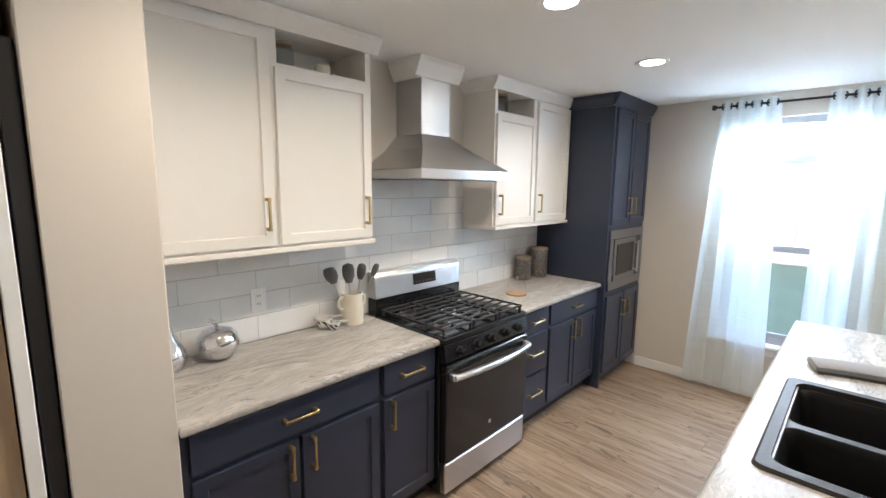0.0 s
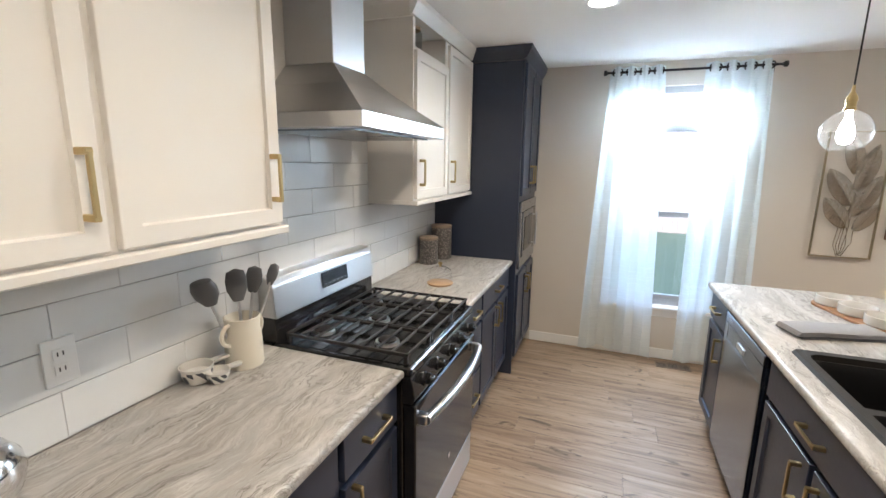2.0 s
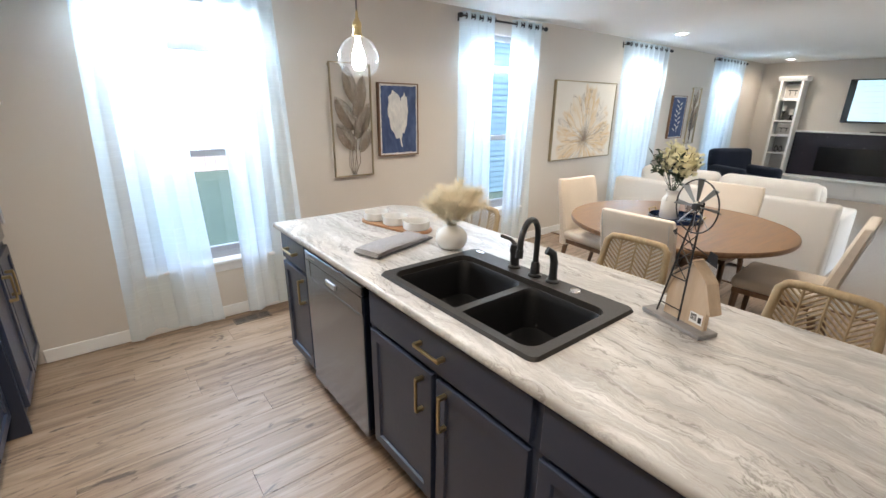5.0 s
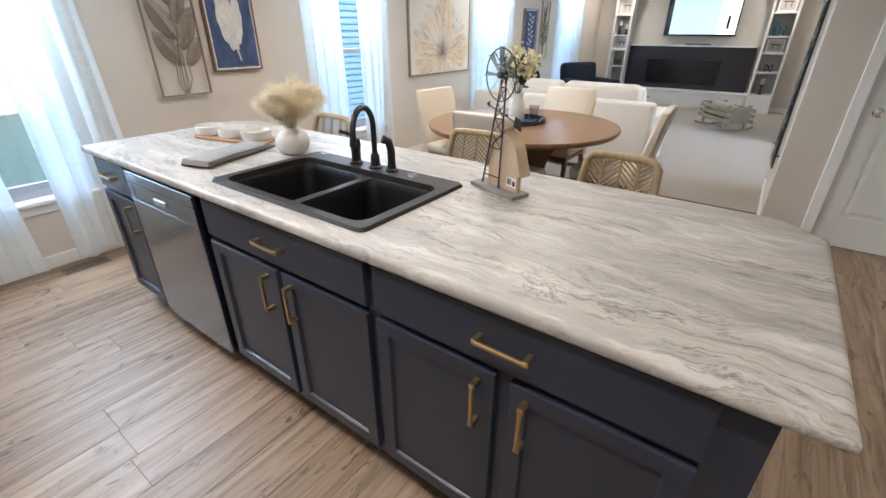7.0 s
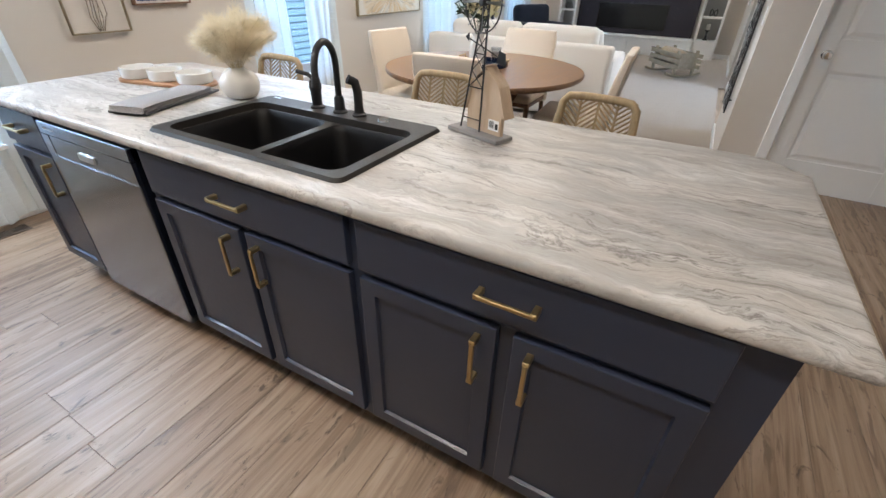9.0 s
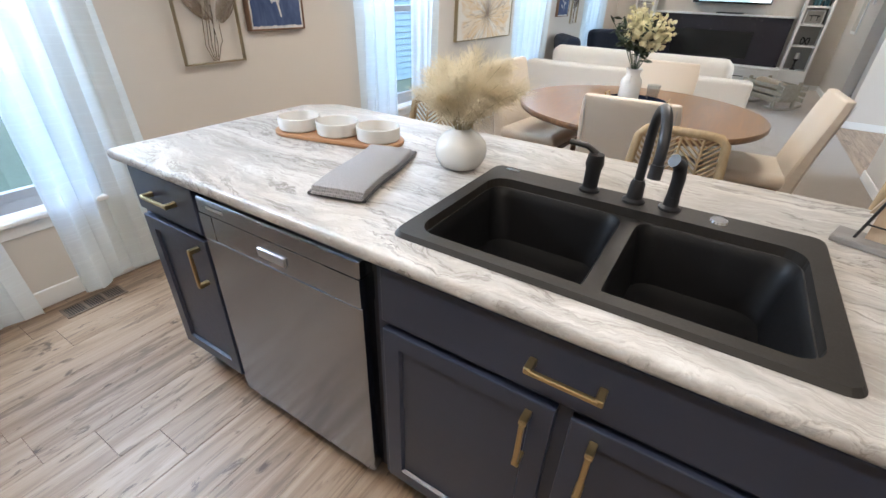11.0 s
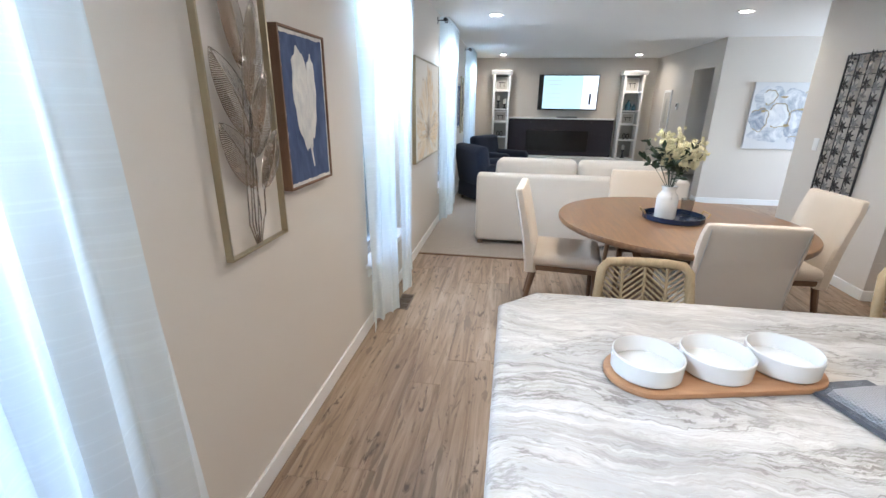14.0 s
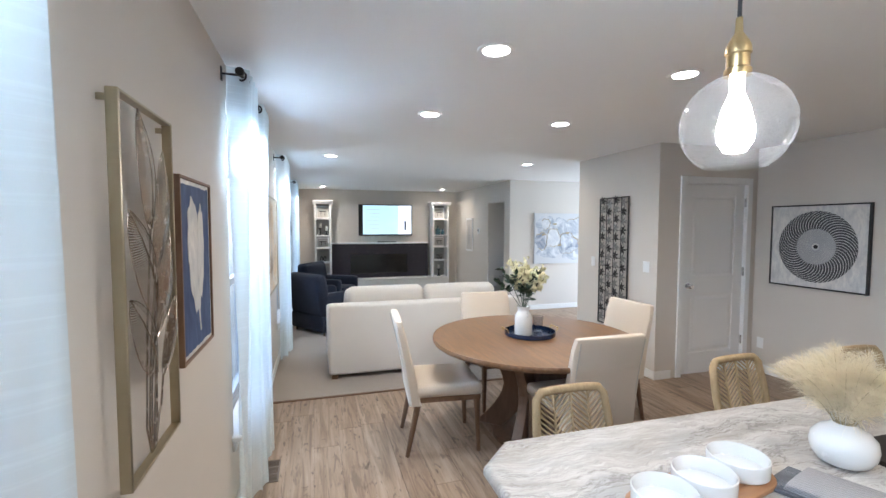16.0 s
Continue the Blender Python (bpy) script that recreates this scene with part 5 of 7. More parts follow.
def small_frame(x, y, z, w, h, label):
    f = thing("framed_print", label, "picture", (x, y, z), "prints on the shelves")
    part("frame", box(x, x + 0.02, y - w / 2, y + w / 2, z, z + h, 0.004), M_TRIM, f)
    part("print", box(x - 0.003, x, y - w / 2 + 0.02, y + w / 2 - 0.02, z + 0.02, z + h - 0.02), M_FRAMEART, f)
    part("motif", join(box(x - 0.006, x - 0.0035, y - w * 0.28, y + w * 0.28, z + h * 0.55, z + h * 0.62), box(x - 0.006, x - 0.0035, y - w * 0.2, y - w * 0.16, z + h * 0.25, z + h * 0.55), box(x - 0.006, x - 0.0035, y + w * 0.12, y + w * 0.16, z + h * 0.25, z + h * 0.55)), M_BLACK_METAL, f)


for k, (a, b) in enumerate(((3.68, 4.05), (0.87, 1.29))):
    yc, xc = tower_shelf(a, b)
    small_frame(xc + 0.05, yc, 1.752, 0.27, 0.27, "small whitewashed framed print on a shelf")
    small_frame(xc + 0.05, yc, 1.082, 0.27, 0.22, "small framed print of a table on a shelf")
    if k == 0:
        candlestick(xc, yc + 0.06, 1.362, 0.17)
        candlestick(xc - 0.02, yc - 0.08, 1.362, 0.10)
    else:
        v = thing("bottle", "dark teal glass bottle on a shelf", "bottle", (xc, yc + 0.04, 1.362))
        part("glass_body", lathe([(0, 0), (0.055, 0), (0.06, 0.02), (0.06, 0.12), (0.03, 0.16), (0.018, 0.18), (0.018, 0.22), (0.0, 0.22)], 20, (xc, yc + 0.04, 1.362)), M_VASE_BLUE, v, "", True)
        v = thing("bottle", "small dark teal glass bottle on a shelf", "bottle", (xc, yc - 0.08, 1.362))
        part("glass_body", lathe([(0, 0), (0.04, 0), (0.045, 0.02), (0.045, 0.08), (0.015, 0.11), (0.015, 0.14), (0.0, 0.14)], 20, (xc, yc - 0.08, 1.362)), M_VASE_BLUE, v, "", True)
        candlestick(xc, yc + 0.02, 0.342, 0.18)
    o = thing("twist_ornament", "dark twisted metal ornament on a shelf", "ornament", (xc, yc, 0.752))
    part("loop", tube([(xc + 0.02 * math.sin(3 * q), yc + 0.06 * math.cos(q), 0.815 + 0.055 * math.sin(2 * q)) for q in (2 * math.pi * i / 28 for i in range(28))], 0.009, 6, True), M_BLACK_METAL, o, "", True)


def television():
    t = thing("television", "wall-mounted flat television showing a pale screen", "television", (10.33, 2.41, 1.35))
    part("bezel", box(10.34, 10.40, 1.765, 3.05, 1.345, 2.085, 0.006), M_BLACK, t)
    part("wall_mount", box(10.40, 10.478, 2.2, 2.6, 1.55, 1.9), M_BLACK_METAL, t)
    part("screen", box(10.336, 10.340, 1.785, 2.95, 1.375, 2.065), M_SCREEN, t, "lit white screen")
    part("screen_tab", box(10.3345, 10.336, 1.785, 2.10, 1.375, 2.065), glow("screen_tab_glow", (0.9, 0.95, 1.0), 0.2), t)
    part("screen_text", join(*[box(10.3335, 10.3345, 2.55, 2.88 - 0.05 * (k % 3), 1.96 - k * 0.09, 1.975 - k * 0.09) for k in range(6)]), M_SCREEN_TEXT, t)
    part("remote_picture", box(10.333, 10.3345, 1.91, 1.955, 1.47, 1.70, 0.0004), M_NAVYCLOTH, t)
    b = thing("sound_bar", "slim black sound bar on the mantel", "sound bar", (10.38, 2.4, 1.18))
    part("case", box(10.345, 10.42, 2.15, 2.6, 1.18, 1.205, 0.005), M_BLACK_METAL, b)


M_SCREEN = glow("lit_screen", (0.62, 0.90, 0.98), 0.11)
M_SCREEN_TEXT = glow("screen_text_glow", (0.55, 0.66, 0.75), 0.10)
television()


# ---- things on the range-side counters ----
TOP = 0.9205


def chrome_fruit(name, label, x, y, profile, stem):
    f = thing(name, label, "ornament", (x, y, TOP))
    part("body", lathe(profile, 36, (x, y, TOP)), M_CHROME, f, "", True)
    part("stem", tube(stem, 0.007, 8, False, lambda q: 1.0 + 0.4 * q), M_CHROME, f, "", True)


chrome_fruit("apple_ornament", "polished chrome apple ornament on the countertop", -1.57, 0.90,
             [(0, 0.004), (0.03, 0.0), (0.055, 0.008), (0.078, 0.035), (0.088, 0.07), (0.083, 0.105), (0.064, 0.13), (0.04, 0.139), (0.018, 0.132), (0, 0.124)],
             [(-1.57, 0.90, TOP + 0.125), (-1.57, 0.90, TOP + 0.15), (-1.572, 0.888, TOP + 0.172), (-1.576, 0.868, TOP + 0.183)])
chrome_fruit("pear_ornament", "polished chrome pear ornament on the countertop", -1.575, 0.70,
             [(0, 0.003), (0.035, 0.0), (0.062, 0.014), (0.076, 0.045), (0.072, 0.08), (0.052, 0.12), (0.034, 0.155), (0.026, 0.185), (0.014, 0.198), (0, 0.20)],
             [(-1.575, 0.70, TOP + 0.195), (-1.575, 0.70, TOP + 0.22), (-1.57, 0.692, TOP + 0.235)])
M_UTENSIL = paint("grey_nylon", (0.12, 0.12, 0.125), 0.45, 60.0, 0.04, 0.1)


def utensil_crock():
    x, y = -1.585, 1.625
    c = thing("utensil_crock", "cream two-handled stoneware utensil crock", "crock", (x, y, TOP))
    part("body", lathe([(0, 0), (0.062, 0), (0.064, 0.006), (0.062, 0.09), (0.057, 0.14), (0.06, 0.175), (0.056, 0.177), (0.052, 0.14), (0.055, 0.03), (0, 0.028)], 36, (x, y, TOP)), M_CREAMWARE, c, "", True)
    for s in (-1, 1):
        pts = [(x, y + s * (0.057 + 0.033 * math.sin(q)), TOP + 0.16 - 0.055 * (1 - math.cos(q)) / 2 * 1.3) for q in (math.pi * i / 10 for i in range(11))]
        part("handle", tube(pts, 0.007, 8), M_CREAMWARE, c, "", True)
    for k, (dx, dy, lean, w, h, nm) in enumerate(((-0.01, -0.025, -0.10, 0.042, 0.095, "ladle"), (0.012, -0.008, -0.03, 0.034, 0.115, "slotted_turner"), (0.0, 0.012, 0.06, 0.028, 0.095, "serving_spoon"), (-0.005, 0.028, 0.16, 0.02, 0.085, "spatula"))):
        u = thing(nm, "dark grey nylon %s standing in the crock" % nm.replace("_", " "), "utensil", (x + dx, y + dy, TOP + 0.03))
        b, t = Vector((x + dx, y + dy, TOP + 0.03)), Vector((x + dx * 2, y + dy + lean * 0.8, TOP + 0.255))
        part("shaft", rod(b, t, 0.0055, 8), M_STEEL, u)
        d = (t - b).normalized()
        head = lathe([(0, -h * 0.55), (w * 0.5, -h * 0.5), (w * 0.95, -h * 0.15), (w, h * 0.15), (w * 0.8, h * 0.4), (0.0, h * 0.5)], 16)
        head = moved(head, Matrix.Diagonal((0.35 if k else 0.7, 1.0, 1.0, 1.0)))
        part("head", moved(head, Matrix.Translation(t + d * h * 0.4) @ d.to_track_quat("Z", "Y").to_matrix().to_4x4() @ pose(0, 0, 0, 0, 0, -60)), M_UTENSIL, u, "", True)


utensil_crock()


def make_pattern():
    n = Nodes("patterned_glaze", 0.3)
    v = n.map((1, 1, 1))
    w = n.maths("GREATER_THAN", n.maths("ADD", n.wave(16.0, v, "DIAGONAL"), n.wave(16.0, n.map((-1, 1, 1)), "DIAGONAL")), 1.18)
    return n.done(n.mix(w, (0.74, 0.71, 0.66), (0.055, 0.06, 0.075)))


M_PATTERN = make_pattern()
for x, y, r, h in ((-1.625, 1.465, 0.05, 0.058), (-1.565, 1.49, 0.037, 0.04)):
    b = thing("measuring_cup", "patterned ceramic measuring cup with a handle", "cup", (x, y, TOP), "ceramic measuring cups")
    part("bowl", lathe([(0, 0), (r * 0.6, 0), (r * 0.72, 0.006), (r * 0.95, h * 0.6), (r, h * 0.82)], 30, (x, y, TOP)), M_PATTERN, b, "black and white patterned bowl", True)
    part("rim", lathe([(r, h * 0.82), (r * 1.03, h), (r * 0.95, h), (r * 0.86, h * 0.55), (0, h * 0.25)], 30, (x, y, TOP)), M_CERAMIC, b, "", True)
    part("handle", moved(prism(rounded(0.0, r * 1.3, -0.012, 0.012, 0.011), 0, 0.008), pose(x, y, TOP + h - 0.008, 0, 0, 75) @ Matrix.Translation((r * 0.92, 0, 0))), M_CERAMIC, b)


def make_dimple():
    n = Nodes("dimpled_bronze", 0.4, 0.35)
    d = n.voronoi(95.0)
    n.bump(d, 0.9, 0.004)
    return n.done(n.ramp(d, [(0.1, (0.42, 0.38, 0.34)), (0.5, (0.11, 0.10, 0.095))]))


M_DIMPLE = make_dimple()
M_LIDWOOD = wood("taupe_lid_wood", (0.20, 0.15, 0.11), (0.36, 0.28, 0.21), "Y", 2.0, 0.6)
for x, y, r, h in ((-1.59, 3.36, 0.068, 0.195), (-1.57, 3.57, 0.076, 0.255)):
    c = thing("canister", "dark hammered metal canister with a wooden lid", "canister", (x, y, TOP), "kitchen canisters")
    part("body", lathe([(0, 0), (r - 0.004, 0), (r, 0.006), (r, h - 0.02), (0, h - 0.02)], 40, (x, y, TOP)), M_DIMPLE, c, "", True)
    part("lid", lathe([(0, h - 0.02), (r + 0.002, h - 0.02), (r + 0.003, h - 0.004), (r - 0.004, h), (0, h)], 40, (x, y, TOP)), M_LIDWOOD, c, "taupe wooden lid", True)
dome = thing("glass_cloche", "clear glass cloche with brass knob on a round wooden base", "cloche", (-1.315, 2.87, TOP))
part("base", lathe([(0, 0), (0.074, 0), (0.077, 0.004), (0.077, 0.010), (0.073, 0.013), (0, 0.013)], 40, (-1.315, 2.87, TOP)), wood("cork_wood", (0.36, 0.22, 0.12), (0.52, 0.36, 0.22), "X", 3.0, 0.6), dome, "round wooden base", True)
g = part("dome", lathe([(0.068, 0.013), (0.068, 0.072), (0.06, 0.092), (0.03, 0.105), (0.0, 0.108)], 36, (-1.315, 2.87, TOP)), M_GLASS, dome, "clear glass", True)
g.visible_shadow = False
part("knob", lathe([(0, 0.107), (0.008, 0.108), (0.006, 0.114), (0.013, 0.122), (0.012, 0.132), (0, 0.136)], 20, (-1.315, 2.87, TOP)), M_BRASS, dome, "brass knob", True)


M_JAR = make_glass("jar_glass", 0.05, (0.80, 0.82, 0.84), 1.2)


def cubby_jar(x, y, z, r, h, lid):
    j = thing("glass_jar" if lid else "mug", "clear glass jar with a wooden lid in a cubby" if lid else "grey ceramic mug in a cubby", "jar" if lid else "mug", (x, y, z))
    b = part("body", lathe([(0, 0), (r, 0), (r, h * 0.75), (r * 0.8, h * 0.85), (r * 0.8, h * 0.9)], 28, (x, y, z)), M_JAR if lid else M_CREAMWARE, j, "", True)
    if lid:
        b.visible_shadow = False
        part("lid", lathe([(0, h * 0.88), (r * 0.85, h * 0.88), (r * 0.85, h), (0, h)], 28, (x, y, z)), M_RATTAN, j, "cork lid", True)


cubby_jar(-1.52, 1.24, 2.2155, 0.045, 0.125, True)
cubby_jar(-1.52, 1.44, 2.2155, 0.042, 0.075, False)
cubby_jar(-1.475, 2.83, 2.2155, 0.05, 0.128, True)


def plate(name, label, category, axis, at, w, h, kind, group=""):
    """A switch or outlet plate on a wall; the wall's outside looks along axis."""
    x, y, z = at
    p = thing(name, label, category, at, group)
    if axis == "+x":
        part("cover", box(x, x + 0.006, y - w / 2, y + w / 2, z - h / 2, z + h / 2, 0.002), M_TRIM, p)
    elif axis == "+y":
        part("cover", box(x - w / 2, x + w / 2, y, y + 0.006, z - h / 2, z + h / 2, 0.002), M_TRIM, p)
    for dz in ((-0.02, 0.02) if kind == "outlet" else (0.0,)):
        hh = 0.014 if kind == "outlet" else 0.03
        if axis == "+x":
            part("socket" if kind == "outlet" else "rocker", box(x + 0.006, x + 0.009, y - 0.016, y + 0.016, z + dz - hh, z + dz + hh, 0.001), M_TRIM, p)
            if kind == "outlet":
                part("slot", join(*[box(x + 0.009, x + 0.0096, y + s - 0.0015, y + s + 0.0015, z + dz - 0.005, z + dz + 0.006) for s in (-0.006, 0.006)]), M_BLACK_METAL, p)
        else:
            part("socket" if kind == "outlet" else "rocker", box(x - 0.016, x + 0.016, y + 0.006, y + 0.009, z + dz - hh, z + dz + hh, 0.001), M_TRIM, p)


plate("wall_outlet", "white duplex outlet on the tile backsplash", "outlet", "+x", (-1.676, 1.133, 1.13), 0.075, 0.12, "outlet")
plate("wall_outlet", "white duplex outlet low on the wall", "outlet", "+y", (3.45, -0.62, 0.32), 0.072, 0.116, "outlet")
plate("light_switch", "white light switch on the greige wall", "switch", "+y", (4.61, 0.69, 1.15), 0.072, 0.116, "switch", "light switches")
plate("light_switch", "white light switch beside the closet door", "switch", "+y", (3.70, 0.69, 1.16), 0.09, 0.116, "switch", "light switches")


# ---- things on the island ----
def pampas_vase():
    x, y = 0.76, 2.60
    v = thing("vase", "round white ceramic vase on the island", "vase", (x, y, TOP))
    part("body", lathe([(0, 0), (0.04, 0), (0.061, 0.011), (0.074, 0.034), (0.077, 0.055), (0.073, 0.078), (0.055, 0.10), (0.032, 0.112), (0.028, 0.119), (0.024, 0.117), (0.028, 0.10), (0, 0.09)], 40, (x, y, TOP)), M_CERAMIC, v, "", True)
    p = thing("pampas_grass", "cream dried pampas grass bunch in the vase", "dried grass", (x, y, TOP + 0.11))
    rnd = random.Random(5)
    for k in range(30):
        a = 2.39996 * k + 0.5 * rnd.random()
        out = 0.145 * math.sqrt((k + 0.5) / 30)
        tall = 0.20 - 0.55 * out + 0.05 * rnd.random()
        bot = Vector((x + 0.012 * math.cos(a), y + 0.012 * math.sin(a), TOP + 0.09))
        top = bot + Vector((0.012 + out * math.cos(a), -0.02 + out * math.sin(a), tall))
        bend = bot + Vector((0.22 * out * math.cos(a), 0.22 * out * math.sin(a), tall * 0.62))

        def along(f):
            return bot * (1 - f) ** 2 + bend * (2 * f * (1 - f)) + top * f * f

        part("stalk", tube([along(i / 6) for i in range(7)], 0.0013, 4), M_STRAW, p)
        bm = bmesh.new()
        for _ in range(500):
            f = 0.30 + 0.70 * rnd.random() ** 0.8
            go = (along(min(1.0, f + 0.05)) - along(f - 0.05)).normalized()
            c = along(f) + Vector((rnd.gauss(0, 0.007), rnd.gauss(0, 0.007), rnd.gauss(0, 0.005)))
            d = (go * 1.0 + Vector((rnd.gauss(0, 0.62), rnd.gauss(0, 0.62), rnd.gauss(0, 0.55)))).normalized()
            ln = (0.028 + 0.05 * rnd.random()) * (0.5 + 0.5 * math.sin(math.pi * min(1.0, f * 0.85)))
            w = d.cross(Vector((rnd.random(), rnd.random(), rnd.random()))).normalized() * 0.00045
            m = c + d * ln * 0.55
            e = c + d * ln - Vector((0, 0, 0.016 * rnd.random()))
            q = [bm.verts.new(c - w), bm.verts.new(c + w), bm.verts.new(m + w), bm.verts.new(m - w), bm.verts.new(e)]
            bm.faces.new(q[:4])
            bm.faces.new((q[3], q[2], q[4]))
        part("plume", bm, M_PLUME, p)


def make_plume():
    """Fine dry fluff: light passes through each thread."""
    n = Nodes("cream_plume", 0.9)
    c = n.mix(n.noise(40.0, 3), (0.71, 0.615, 0.435), (0.84, 0.765, 0.60))
    n.done(c)
    tl, mx = n.t.nodes.new("ShaderNodeBsdfTranslucent"), n.t.nodes.new("ShaderNodeMixShader")
    n.t.links.new(c, tl.inputs["Color"])
    mx.inputs[0].default_value = 0.5
    n.t.links.new(n.b.outputs[0], mx.inputs[1])
    n.t.links.new(tl.outputs[0], mx.inputs[2])
    n.t.links.new(mx.outputs[0], n.t.nodes["Material Output"].inputs["Surface"])
    return n.m


M_STRAW = paint("dry_straw", (0.48, 0.40, 0.24), 0.8, 90.0, 0.1, 0.2)
M_PLUME = make_plume()
pampas_vase()


def serving_set():
    bx, by, turn = 0.760, 3.100, 13.0
    m = pose(bx, by, TOP, 0, 0, turn)
    b = single("serving_board", moved(prism(rounded(-0.085, 0.085, -0.245, 0.245, 0.084, 8), 0.0, 0.014, "z", 0.004), m), M_ACACIA, "rounded acacia wood serving board with three bowls", "board", (bx, by, TOP), smooth=True)
    for k in (-1, 0, 1):
        c = m @ Vector((0, k * 0.158, 0.0145))
        w = thing("bowl", "straight-sided white ceramic bowl on the wooden board", "bowl", c, "bowls on the board")
        part("body", lathe([(0, 0), (0.068, 0), (0.073, 0.005), (0.0745, 0.044), (0.0715, 0.046), (0.069, 0.042), (0.067, 0.010), (0, 0.008)], 44, c), M_CERAMIC, w, "", True)


serving_set()


def make_waffle():
    n = Nodes("grey_waffle_cotton", 0.95)
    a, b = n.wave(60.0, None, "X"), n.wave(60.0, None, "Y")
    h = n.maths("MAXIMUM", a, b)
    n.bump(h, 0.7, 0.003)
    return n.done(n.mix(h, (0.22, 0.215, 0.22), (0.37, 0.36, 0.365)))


M_WAFFLE = make_waffle()
M_TOWEL_DARK = cloth("charcoal_cotton", (0.055, 0.058, 0.07), 380.0, 0.2)


def folded_towel():
    m = pose(0.545, 2.775, TOP, 0, 0, 17)
    t = thing("dish_towel", "folded grey waffle-weave dish towel with charcoal towel beneath", "towel", (0.545, 2.775, TOP))

    def layer(x0, x1, y0, y1, z0, z1):
        bm = bmesh.new()
        n, rows = 24, []
        prof = [(y0, z0), (y0 - 0.004, (z0 + z1) / 2), (y0, z1), ((y0 + y1) / 2, z1 + 0.001), (y1, z1), (y1 + 0.005, (z0 + z1) / 2), (y1, z0)]
        for i in range(n + 1):
            f = i / n
            dz = 0.003 * math.sin(f * 5) * f
            rows.append([bm.verts.new((x0 + (x1 - x0) * f + 0.003 * math.sin(40 * y), y + 0.004 * math.sin(f * 7), max(z0, z + dz * (z > z0)))) for y, z in prof])
        for p, q in zip(rows, rows[1:]):
            for j in range(len(prof)):
                k = (j + 1) % len(prof)
                bm.faces.new((p[j], q[j], q[k], p[k]))
        bm.faces.new(rows[0])
        bm.faces.new(rows[-1][::-1])
        bmesh.ops.recalc_face_normals(bm, faces=bm.faces[:])
        return moved(bm, m)
    part("charcoal_layer", layer(-0.18, 0.228, -0.068, 0.088, 0.0, 0.011), M_TOWEL_DARK, t, "charcoal cotton layer", True)
    for k in range(3):
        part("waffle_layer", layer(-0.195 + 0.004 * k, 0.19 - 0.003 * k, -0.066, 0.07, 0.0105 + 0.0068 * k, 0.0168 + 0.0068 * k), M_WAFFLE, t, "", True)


folded_towel()
M_BARN = wood("raw_plywood", (0.42, 0.31, 0.21), (0.58, 0.46, 0.34), "Z", 1.0, 0.7)
M_GREYWOOD = wood("grey_stained_wood", (0.17, 0.16, 0.155), (0.30, 0.285, 0.275), "Y", 1.0, 0.7)
M_TIN = metal("galvanised_tin", (0.26, 0.28, 0.30), 0.35)


